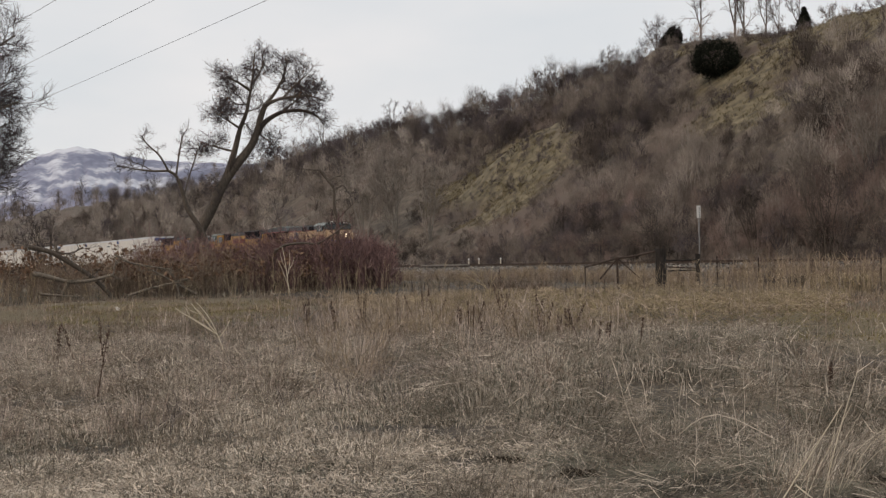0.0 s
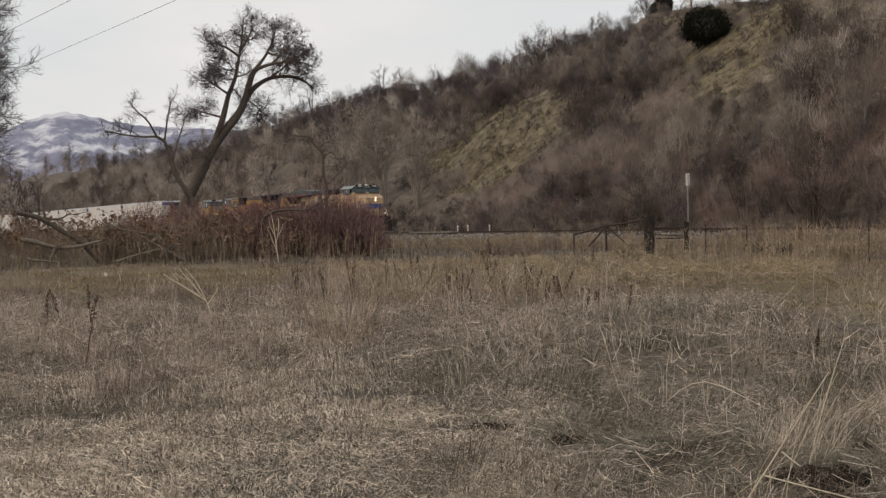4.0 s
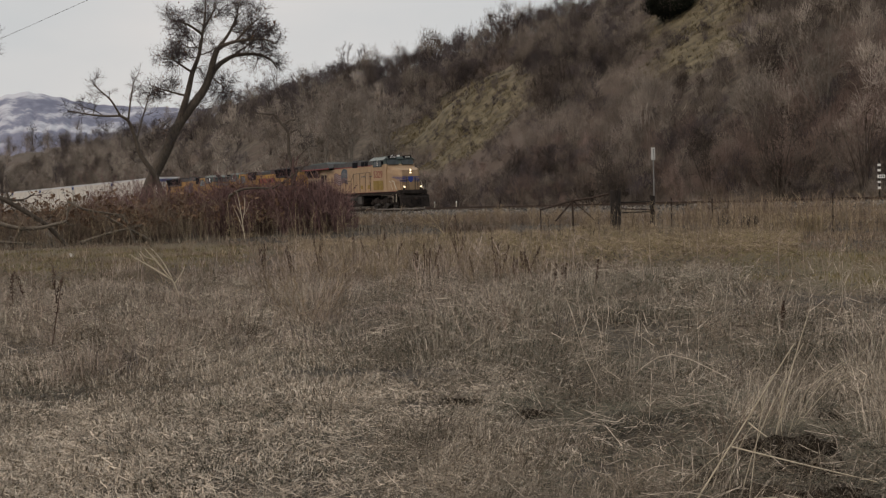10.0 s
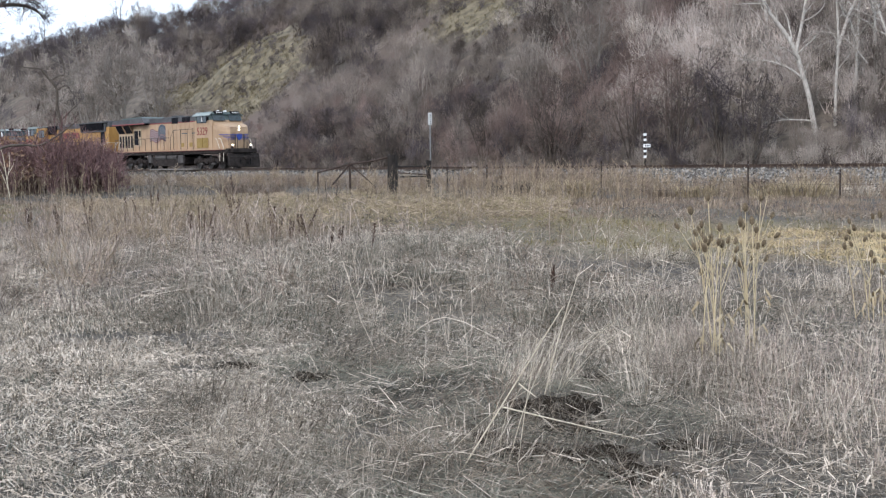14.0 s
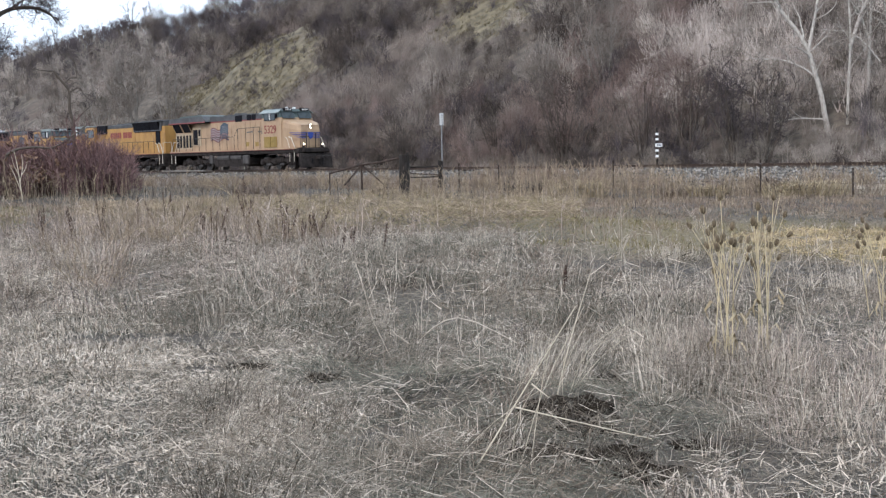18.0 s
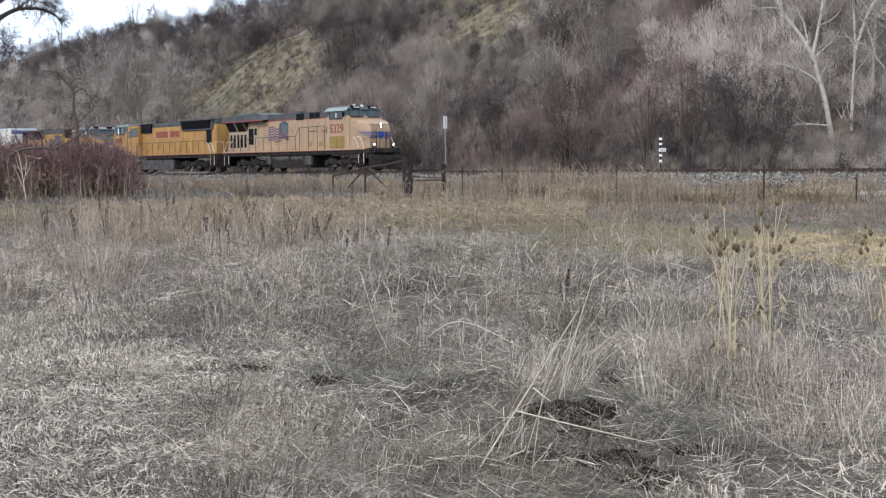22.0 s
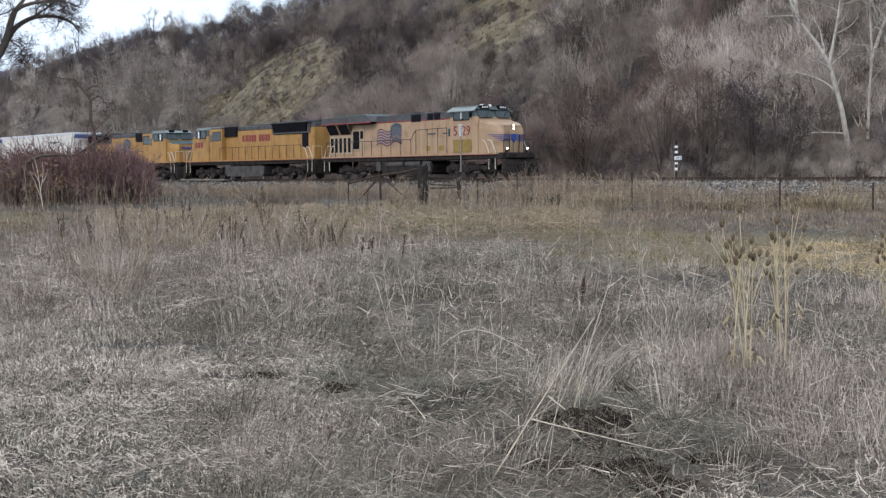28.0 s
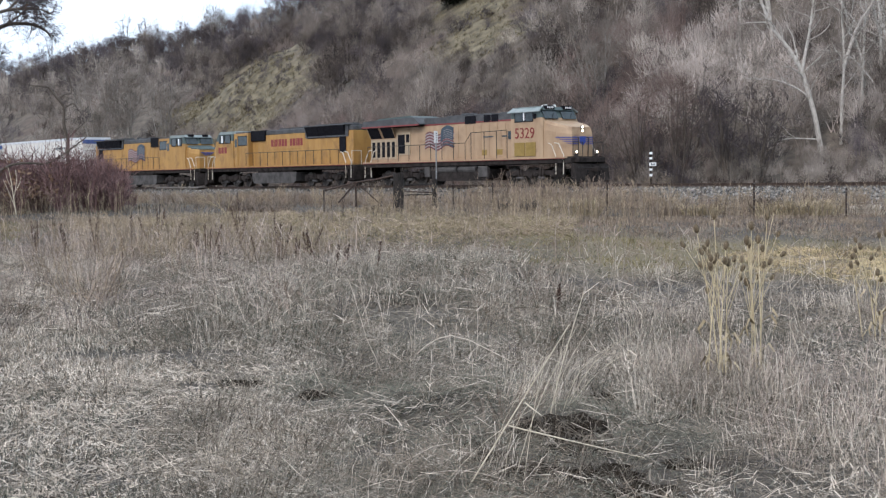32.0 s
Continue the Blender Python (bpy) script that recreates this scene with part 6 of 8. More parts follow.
# the leaning willow behind the thicket
pl, tn = facing(-21.1, 92)
tree("leaning_willow", [
    limb([(-0.6, 0, 0), (-0.2, 0, 2.0), (0.36, 0, 3.7), (1.32, 0, 5.4), (2.11, 0, 7.1), (3.08, 0, 8.4), (4.04, 0, 9.55), (4.44, 0, 10.5), (4.75, 0, 11.65), (5.05, 0, 12.4)], 0.46, 0.17),
    limb([(2.2, 0, 7.2), (2.85, -0.2, 9.0), (3.1, -0.3, 9.95), (3.28, -0.3, 10.7), (3.79, -0.4, 11.85), (4.0, -0.3, 13.0), (4.22, -0.2, 14.1), (4.4, 0, 15.9)], 0.24, 0.04),
    limb([(4.44, 0, 10.4), (5.03, 0.3, 11.3), (6.18, 0.5, 12.0), (7.7, 0.5, 12.05), (8.66, 0.4, 11.6), (9.0, 0.4, 11.0)], 0.2, 0.04),
    limb([(4.89, 0, 12.2), (5.43, -0.3, 12.55), (6.4, -0.6, 12.8), (8.1, -0.8, 12.9), (8.95, -0.8, 12.5)], 0.16, 0.03),
    limb([(5.05, 0, 12.35), (5.83, 0.5, 13.35), (6.43, 0.8, 14.5), (6.65, 0.8, 15.6)], 0.13, 0.03),
    limb([(4.0, -0.3, 13.3), (3.2, -0.6, 13.85), (2.45, -0.8, 14.1), (1.85, -0.9, 13.9)], 0.1, 0.03),
    limb([(3.28, -0.3, 10.75), (2.4, -0.8, 11.3), (1.65, -1.0, 11.75)], 0.09, 0.03),
    limb([(2.95, 0, 9.2), (1.97, 0.5, 9.5), (0.7, 0.8, 9.95)], 0.09, 0.03),
    limb([(4.5, 0, 10.5), (5.3, 0.5, 9.9), (5.65, 0.6, 9.5)], 0.05, 0.02),
    limb([(6.2, -0.5, 12.75), (7.15, -0.6, 13.75), (7.9, -0.6, 14.4)], 0.09, 0.03),
    limb([(4.17, -0.2, 13.7), (4.8, 0.3, 14.7), (5.1, 0.4, 15.6)], 0.08, 0.03),
    limb([(3.9, -0.4, 12.4), (3.2, 0.2, 12.4), (2.6, 0.4, 12.8)], 0.06, 0.02),
    limb([(6.25, 0.5, 12.0), (7.0, 0.9, 12.6), (8.4, 1.2, 13.7)], 0.08, 0.03),
], 5, M_BARK, M_SCRUB_DARK, pl, tn, "leaning bare willow with a dark crooked trunk", kids=(14, 11, 8), length=(1.4, 0.9, 0.5), spread=(70, 58, 52), levels=3, twig=0.0088, wander=0.3, up=0.03, first=0.4, leaves=900)
pl, tn = facing(-20.05, 90)
tree("crooked_willow", [
    limb([(-0.2, 0, 0), (-0.5, 0, 2.2), (-0.94, 0, 3.75), (-1.46, 0, 4.6), (-1.99, 0, 5.35), (-2.15, 0, 6.25), (-2.39, 0, 7.0), (-2.6, 0, 7.55), (-3.1, 0, 7.85)], 0.2, 0.09),
    limb([(-3.1, 0, 7.85), (-4.1, 0.3, 7.85), (-5.2, 0.4, 8.0), (-6.4, 0.4, 8.25)], 0.085, 0.03),
    limb([(-3.1, 0, 7.85), (-3.62, -0.3, 8.87), (-4.36, -0.4, 9.5), (-4.8, -0.4, 10.15)], 0.075, 0.03),
    limb([(-2.6, 0, 7.57), (-2.47, 0.2, 8.5), (-2.27, 0.2, 9.6), (-2.07, 0.2, 10.3)], 0.07, 0.03),
    limb([(-2.16, 0, 6.1), (-1.76, 0.3, 7.55), (-1.38, 0.4, 8.66), (-1.18, 0.4, 9.3)], 0.06, 0.03),
    limb([(-4.1, 0.3, 7.85), (-4.8, 0.5, 8.3), (-5.5, 0.6, 8.5)], 0.04, 0.02),
], 8, M_BARK, M_SCRUB_DARK, pl, tn, "thin crooked bare willow bending sideways", kids=(7, 6, 5), length=(1.2, 0.7, 0.4), spread=(52, 50, 45), levels=3, twig=0.0085, wander=0.24, up=0.06, first=0.4)

# the large tree at the edge of the field
pl, tn = facing(-33.2, 60)
tree("cottonwood", [
    limb([(0, 0, 0), (0.1, 0, 3), (0.0, 0, 6), (0.2, 0, 9), (0.1, 0, 13)], 0.5, 0.16),
    limb([(0, 0, 3.4), (2.2, 0.2, 4.6), (4.0, 0.2, 5.3), (5.1, 0.2, 5.5)], 0.12, 0.03),
    limb([(0, 0, 4.2), (2.4, 0.6, 5.8), (4.2, 0.9, 6.7), (5.4, 0.9, 7.0)], 0.14, 0.03),
    limb([(0, 0, 4.8), (2.2, -0.8, 6.8), (4.1, -1.2, 8.2), (5.5, -1.2, 8.8)], 0.16, 0.03),
    limb([(0, 0, 5.4), (2.4, 1.6, 7.6), (4.2, 2.0, 9.2), (5.4, 2.2, 10.0)], 0.14, 0.03),
    limb([(0, 0, 5.8), (2.2, -0.4, 8.6), (4.0, -0.8, 10.6), (5.4, -0.9, 11.6)], 0.16, 0.03),
    limb([(0, 0, 6.4), (1.8, 0.8, 9.4), (3.2, 1.0, 11.6), (4.4, 1.0, 13.0)], 0.14, 0.03),
    limb([(0.1, 0, 8.0), (1.4, 0.2, 11.0), (2.2, 0.3, 13.6)], 0.16, 0.05),
    limb([(0, 0, 5), (-2.4, 0.3, 8), (-4.5, 0.4, 10.5)], 0.2, 0.05),
    limb([(0, 0, 4.5), (2.2, 0.4, 5.4), (4.8, 0.5, 6.2)], 0.11, 0.03),
    limb([(0, 0, 6.0), (2.6, -0.3, 7.8), (4.9, -0.5, 9.6)], 0.12, 0.03),
    limb([(0, 0, 5.2), (2.6, 0.1, 6.8), (5.2, 0.1, 8.0)], 0.12, 0.03),
    limb([(0, 0, 7.0), (2.4, 0.2, 9.4), (4.4, 0.3, 11.4)], 0.12, 0.03),
], 15, M_BARK, M_SCRUB_DARK, pl, tn, "large bare cottonwood with a haze of fine twigs", kids=(19, 12, 9), length=(1.5, 0.9, 0.55), spread=(50, 48, 44), levels=3, twig=0.0082, wander=0.2, up=0.05, first=0.3)

# pale cottonwoods beyond the track
pl, tn = facing(16.3, 87)
pz = pl.z
tree("pale_cottonwood", [
    limb([(-0.2, 0, 0), (-0.46, 0, 2.7 - pz), (-0.87, 0, 5.26 - pz), (-1.67, 0, 8.08 - pz), (-2.46, 0, 9.4 - pz), (-3.56, 0, 10.84 - pz), (-4.2, 0, 12.6 - pz)], 0.19, 0.08),
    limb([(-1.05, 0, 6.2 - pz), (-2.0, 0.2, 7.0 - pz), (-3.4, 0.2, 7.57 - pz), (-5.3, 0.2, 7.63 - pz)], 0.08, 0.025),
    limb([(-0.64, 0, 3.74 - pz), (-2.0, -0.3, 3.85 - pz), (-2.7, -0.3, 3.8 - pz), (-4.06, -0.3, 3.52 - pz)], 0.055, 0.02),
    limb([(-1.67, 0, 8.0 - pz), (-1.2, 0.3, 10.4 - pz), (-0.9, 0.4, 13.0 - pz)], 0.12, 0.05),
], 25, M_BARK_PALE, M_SCRUB_PALE, pl, tn, "leaning cottonwood with a bleached white trunk", kids=(8, 7, 5), length=(2.8, 1.4, 0.7), levels=3, twig=0.012, first=0.3)
pl, tn = facing(16.74, 87.5)
tree("pale_cottonwood", [
    limb([(0, 0, 0), (0.05, 0, 2.8), (0.2, 0, 5.1), (0.02, 0, 8.4), (-0.1, 0, 12.0)], 0.11, 0.05),
    limb([(0.15, 0, 4.8), (0.95, 0.2, 7.4), (2.0, 0.2, 8.8), (2.6, 0.3, 11.5)], 0.13, 0.05),
    limb([(1.9, -0.3, 3.8), (0.9, -0.4, 5.1), (0.1, -0.4, 5.7), (-1.5, -0.3, 5.9)], 0.05, 0.02),
], 30, M_BARK_PALE, M_SCRUB_PALE, pl, tn, "forked cottonwood with a bleached white trunk", kids=(8, 7, 5), length=(2.6, 1.3, 0.6), levels=3, twig=0.012, first=0.25)
for k, (az, d, h, sd, lx) in enumerate([(17.5, 88, 13, 31, 0.3), (18.3, 90, 14, 32, -0.2), (17.6, 97, 15, 33, 0.5), (14.1, 99, 12, 34, -0.6), (19.0, 86, 12, 35, 0.2), (12.7, 104, 12, 36, 0.4)]):
    pl, tn = facing(az, d)
    tree("pale_cottonwood", [limb([(0, 0, 0), (lx * 0.3, 0, h * 0.3), (lx, 0.2, h * 0.65), (lx * 2.0, 0.2, h)], 0.13, 0.03),
                             limb([(lx * 0.5, 0, h * 0.35), (-1.0, 0.3, h * 0.6), (-1.6, 0.3, h * 0.85)], 0.1, 0.03)],
         sd, M_BARK_PALE, M_SCRUB_PALE, pl, tn, "slender bare cottonwood with a pale trunk", kids=(10, 7, 5), length=(3.0, 1.4, 0.6), levels=3, twig=0.013, first=0.15, group="pale trees by the railway")
# dark and reddish trees behind the track
for az, d, h, sd, mat, name, label in [
        (10.3, 88, 7.2, 41, M_SCRUB_RED, "red_willow", "reddish bare many-stemmed willow behind the track"),
        (8.6, 90, 6.0, 42, M_SCRUB_RED, "red_willow", "reddish bare many-stemmed willow behind the track"),
        (12.3, 86, 6.4, 43, M_SCRUB_DARK, "bare_willow", "dark bare many-stemmed willow"),
        (13.4, 84, 5.6, 44, M_SCRUB_DARK, "bare_willow", "dark bare many-stemmed willow"),
        (5.2, 96, 6.2, 45, M_SCRUB, "bare_willow", "brown bare many-stemmed willow"),
        (7.0, 104, 8.0, 46, M_SCRUB_PALE, "bare_willow", "grey bare many-stemmed willow"),
        (2.4, 103, 5.5, 47, M_SCRUB, "bare_willow", "brown bare many-stemmed willow"),
        (-1.6, 108, 5.5, 48, M_SCRUB, "bare_willow", "brown bare many-stemmed willow"),
        (-26.9, 84, 4.8, 52, M_SCRUB_DARK, "bare_willow", "small dark bare shrub behind the weeds"),
        (-13.9, 172, 13, 49, M_SCRUB_PALE, "bare_willow", "tall pale many-stemmed willow"),
        (-12.6, 168, 12.0, 50, M_SCRUB_PALE, "bare_willow", "tall pale many-stemmed willow"),
        (-11.2, 160, 10.5, 51, M_SCRUB_PALE, "bare_willow", "tall pale many-stemmed willow")]:
    g = np.random.default_rng(sd)
    stems = []
    for k in range(7):
        a, t = g.uniform(0, 6.28), g.uniform(0.08, 0.42)
        hh = h * g.uniform(0.7, 1.0)
        stems.append(limb([(0.15 * math.cos(a), 0.15 * math.sin(a), 0), (hh * t * 0.5 * math.cos(a), hh * t * 0.5 * math.sin(a), hh * 0.45), (hh * t * math.cos(a) + g.normal(0, 0.06) * h, hh * t * math.sin(a), hh)], (0.013 if d < 95 else 0.009) * h, 0.014, 3))
    pl, tn = facing(az, d)
    tree(name, stems, sd, M_BARK if mat is not M_SCRUB_PALE else M_BARK_GREY, mat, pl, tn, label, kids=(7, 6, 5), length=(h * 0.28, h * 0.14, h * 0.07), levels=3, twig=(0.0014 * h + 0.004) * (1.2 if mat is M_SCRUB_DARK else (1.4 if d > 140 else 1)), spread=(38, 42, 45), first=0.2)
pl, tn = facing(-15.0, 75)
tree("dark_snag", [
    limb([(0.1, 0, 0), (0, 0, 1.8), (-0.1, 0, 3.3), (-0.03, 0, 4.0), (-0.27, 0, 4.65), (-0.18, 0, 5.7), (-0.68, 0, 6.3), (-0.97, 0, 6.7)], 0.11, 0.06),
    limb([(-0.5, 0, 6.1), (-0.1, 0.2, 6.4), (0.22, 0.2, 6.35), (0.14, 0.3, 7.2), (-0.25, 0.3, 7.7)], 0.055, 0.02),
    limb([(-0.97, 0, 6.7), (-1.7, -0.2, 6.75), (-2.6, -0.3, 6.9)], 0.045, 0.015),
    limb([(-0.03, 0, 4.0), (0.45, 0.1, 4.5), (0.95, 0.1, 4.95)], 0.04, 0.015),
    limb([(-0.2, 0, 5.6), (0.3, -0.2, 5.9), (0.5, -0.2, 5.5), (0.75, -0.2, 5.2)], 0.04, 0.015),
], 61, M_BARK, M_SCRUB_DARK, pl, tn, "dark twisted snag with few branches", kids=(5, 4, 3), length=(0.8, 0.45, 0.3), twig=0.008, wander=0.35, first=0.45)


# trees along the skyline
def ridge(az):
    """A place on the crest of the hill, az degrees to the right."""
    for d in np.arange(90, 420, 0.5):
        x, y = polar(az, d)
        if lane(x, y)[1] > 47.5:
            return x, y
for az, h, sd, mat in [(-3.51, 4.1, 71, M_SCRUB), (-1.5, 4.8, 72, M_SCRUB_DARK), (0.36, 6.6, 73, M_SCRUB), (1.75, 7.6, 74, M_SCRUB_DARK), (2.1, 6.6, 75, M_SCRUB), (3.0, 5.0, 76, M_SCRUB_DARK), (3.5, 4.4, 77, M_SCRUB),
                       (-11.9, 5.0, 78, M_SCRUB_DARK), (-12.6, 5.4, 79, M_SCRUB_DARK), (-6.2, 4.2, 80, M_SCRUB_DARK), (4.3, 4.0, 81, M_SCRUB_DARK), (5.6, 2.6, 82, M_SCRUB), (-14.6, 6.0, 83, M_SCRUB), (-15.6, 6.5, 84, M_SCRUB)]:
    x, y = ridge(az)
    tree("ridge_tree", [limb([(0, 0, 0), (0.1, 0, h * 0.4), (0.2, 0, h)], 0.022 * h, 0.02, 3), limb([(0.05, 0, h * 0.25), (-0.5, 0, h * 0.55), (-0.8, 0, h * 0.9)], 0.015 * h, 0.02, 3)],
         sd, M_BARK, mat, Vector((x, y, float(ground_z(x, y)) - 0.1)), radians(-az), "small bare tree on the skyline", kids=(9, 6, 4), length=(h * 0.34, h * 0.17, h * 0.08), levels=3, twig=0.018, spread=(36, 40, 42), first=0.2, group="trees on the ridge")


def evergreen(name, x, y, w, h, seed, pointed=False, count=3800, fine=1.0):
    """A dark evergreen: a short trunk and a crown of many small sprays with an uneven outline."""
    g = np.random.default_rng(seed)
    T = tagged(new(name), "dark conical evergreen on the ridge" if pointed else "dark rounded evergreen bush on the hillside", "evergreen")
    z = float(ground_z(x, y))
    T.matrix_world = Matrix.Translation((x, y, z - 0.1))
    part("trunk", rod(B(), (0, 0, -0.2), (0, 0, h * 0.8), 0.14, 8, 0.04), M_BARK, T)
    u = g.normal(0, 1, (count, 3))
    u /= np.linalg.norm(u, axis=1)[:, None]
    lump = 1 + 0.13 * waves(u[:, 0] * 5, u[:, 1] * 5 + u[:, 2] * 3, 3.3, seed)
    rr = g.uniform(0.55, 1.0, count) ** 0.5 * lump
    p = u * rr[:, None]
    taper = np.where(pointed, 1 - 0.45 * (p[:, 2] + 1), 1.0)
    rise = p[:, 2] if pointed else np.where(p[:, 2] < 0, p[:, 2] * 0.75, p[:, 2])
    c = np.stack([p[:, 0] * w / 2 * taper, p[:, 1] * w / 2 * taper, h * (0.52 if pointed else 0.44) + rise * h * 0.5], -1)
    size = g.uniform(0.14, 0.34, count)[:, None] * fine
    a, b2 = g.normal(0, 1, (count, 3)) * size, g.normal(0, 1, (count, 3)) * size * 0.5
    V = np.stack([c - a, c + b2, c + a, c - b2], 1)
    ob = new("crown", mesh_arrays("crown", V.reshape(-1, 3), np.arange(count * 4).reshape(-1, 4), M_EVERGREEN))
    ob.parent = T


x, y = plan(-41.6, 35.9)
evergreen("evergreen_bush", x, y, 5.3, 4.6, 91, False, 15000, 0.26)
for az, h, sd, pointed in ((-0.75, 2.7, 92, False), (-1.05, 2.1, 95, False), (4.55, 2.5, 94, True)):
    x, y = ridge(az)
    evergreen("ridge_evergreen", x, y, h * 0.8, h, sd, pointed, 1800, 0.6)

# the red thicket between field and track
g = np.random.default_rng(51)


def band_places(count, az0, az1, d0, d1, size, tall=(0.85, 1.2)):
    out = []
    for _ in range(count):
        az = g.uniform(az0, az1)
        d = g.uniform(d0, d1)
        x, y = polar(az, d)
        out.append((x, y, float(ground_z(x, y)) - 0.05, g.uniform(*size) * float(np.interp(az, [-30, -22, -20.4, -19.2, -18.4, -16.6, -15.6, -14.0, -12.2], [0.9, 0.92, 0.95, 0.93, 0.9, 0.9, 0.97, 0.9, 0.4])), g.uniform(0, 6.28), g.uniform(*tall)))
    return out


REEDLET = [bush_shape(450 + i, stems=9, kids=(4, 2), width=0.0075, flare=0.45, twig_len=0.4) for i in range(5)]
REED = [bush_shape(400 + i, stems=11, kids=(6, 5), width=0.0042, flare=0.4, twig_len=0.4) for i in range(5)]
stuff("red_thicket", scatter(REED, band_places(60, -24, -12.4, 76, 88, (1.5, 3.0))), M_THICKET, "thicket of red-brown bare willow shoots", "thicket")
stuff("red_thicket", scatter(REED, band_places(92, -18.6, -12.9, 72, 82, (2.1, 3.7))), M_THICKET, "dense red-stemmed dogwood thicket", "thicket")
SHOOT = [bush_shape(430 + i, stems=9, kids=(5, 4), width=0.0028, flare=0.34, twig_len=0.36) for i in range(5)]
stuff("red_thicket", scatter(SHOOT, band_places(115, -23.5, -13.4, 74, 86, (2.8, 3.9))), M_THICKET, "sparse tall red-brown shoots over the thicket", "thicket")
stuff("brown_thicket", scatter(REED, band_places(110, -31, -17.5, 72, 80, (1.5, 2.7))), M_WEED, "brown weedy thicket along the field", "thicket")


def belt(count, az0, az1, o0, o1, size, seed):
    """Places in a strip along the track: x, y, size, turn, height."""
    g = np.random.default_rng(seed)
    out = []
    while len(out) < count:
        s, o = g.uniform(-60, 48), g.uniform(o0, o1)
        x, y = plan(s, o)
        az = math.degrees(math.atan2(x, y))
        if az > 8 and g.uniform() < 0.7 and o > -9:
            continue
        if az0 < az < az1 and y > 30 and float(waves(x, y, 6, seed)) > g.uniform(-1.3, 0.4):
            out.append((x, y, g.uniform(*size), g.uniform(0, 6.28), g.uniform(0.8, 1.2)))
    return out


def weeds(count, az0, az1, d0, d1, h, w, seed, keep=None):
    """Tall dry weed stalks, each with a few short side shoots."""
    g = np.random.default_rng(seed)
    r, az = g.uniform(d0, d1, count), np.radians(g.uniform(az0, az1, count))
    x, y = r * np.sin(az), r * np.cos(az)
    if keep is not None:
        m = keep(x, y)
        x, y = x[m], y[m]
    lines = []
    for i in range(len(x)):
        hh = g.uniform(*h)
        b = np.array([x[i], y[i], float(ground_z(x[i], y[i])) - 0.03])
        tip = b + np.array([g.normal(0, 0.12) * hh, g.normal(0, 0.12) * hh, hh])
        lines.append((np.array([b, (b + tip) / 2 + g.normal(0, 0.03, 3) * hh, tip]), None, 0))
        for k in range(5):
            f = g.uniform(0.35, 0.95)
            q = b + (tip - b) * f
            lines.append((np.array([q, q + np.array([g.normal(0, 0.09), g.normal(0, 0.09), g.uniform(0.08, 0.2)]) * hh]), None, 1))
    return ribbons(lines, w, seed)


stuff("weed_stalks", weeds(300, -30, -12, 64, 76, (0.5, 1.6), 0.008, 61), M_TAN, "tall pale weed stalks before the thicket", "weeds")
stuff("weed_stalks", weeds(240, -30, -14, 70, 80, (0.8, 2.2), 0.009, 62), M_STRAW, "tan weed stalks before the thicket", "weeds")
for mat_, seed_, label_ in ((M_TAN, 164, "tan weeds before the ballast bank"), (M_WEED, 165, "brown weeds before the ballast bank"), (M_SCRUB_PALE, 166, "pale grey weeds before the ballast bank")):
    stuff("weed_stalks", scatter(REEDLET, [(x, y, float(ground_z(x, y)) - 0.05, k, a, t) for x, y, k, a, t in belt(190, -14, 0, -11, -4.2, (0.4, 1.0), seed_)]), mat_, label_, "weeds")
stuff("weed_stalks", scatter(REEDLET, [(x, y, float(ground_z(x, y)) - 0.05, k, a, t) for x, y, k, a, t in belt(330, -14, 20, -12, -5.6, (0.5, 1.25), 161)]), M_TAN, "tan weeds along the fence and the ballast", "weeds")
stuff("weed_stalks", scatter(REEDLET, [(x, y, float(ground_z(x, y)) - 0.05, k, a, t) for x, y, k, a, t in belt(300, -14, 20, -14, -5.2, (0.45, 1.05), 162)]), M_WEED, "brown weeds along the fence and the ballast", "weeds")
stuff("weed_stalks", scatter(REEDLET, [(x, y, float(ground_z(x, y)) - 0.05, k, a, t) for x, y, k, a, t in belt(60, 1.5, 9.5, -15, -8, (1.0, 1.7), 163)]), M_WEED, "tall brown weeds standing at the fence", "weeds")
stuff("weed_stalks", weeds(520, -3, 19, 50, 62, (0.5, 1.4), 0.008, 63, lambda x, y: lane(x, y)[1] < -5.5), M_TAN, "tan weed stalks along the fence", "weeds")
stuff("weed_stalks", weeds(380, -12, 18, 44, 62, (0.5, 1.2), 0.008, 64, lambda x, y: lane(x, y)[1] < -5.5), M_SCRUB, "brown weed stalks along the fence", "weeds")
stuff("weed_stalks", weeds(2600, -8, 21, 50, 80, (0.2, 0.7), 0.010, 67, lambda x, y: (lane(x, y)[1] < -4.6) & (lane(x, y)[1] > -10) & ((x < 0.15 * y) | (lane(x, y)[1] < -6.6))), M_SCRUB, "low brown weeds at the foot of the ballast", "weeds")
stuff("weed_stalks", weeds(1500, -8, 21, 46, 80, (0.15, 0.55), 0.010, 68, lambda x, y: (lane(x, y)[1] < -5) & (lane(x, y)[1] > -15) & ((x < 0.15 * y) | (lane(x, y)[1] < -6.6))), M_TAN, "low tan weeds at the foot of the ballast", "weeds")
stuff("weed_stalks", weeds(2400, -16, 6, 60, 130, (0.4, 1.0), 0.012, 71, lambda x, y: (lane(x, y)[1] < -2.6) & (lane(x, y)[1] > -8)), M_WEED, "brown weeds on the ballast bank", "weeds")
stuff("weed_stalks", weeds(90, -29, -10, 66, 73, (0.7, 1.9), 0.010, 69), M_TAN, "pale branching weeds before the thicket", "weeds")
stuff("weed_stalks", weeds(260, 1.5, 10, 52, 58, (0.8, 1.8), 0.009, 70), M_TAN, "tall tan weeds standing at the fence", "weeds")
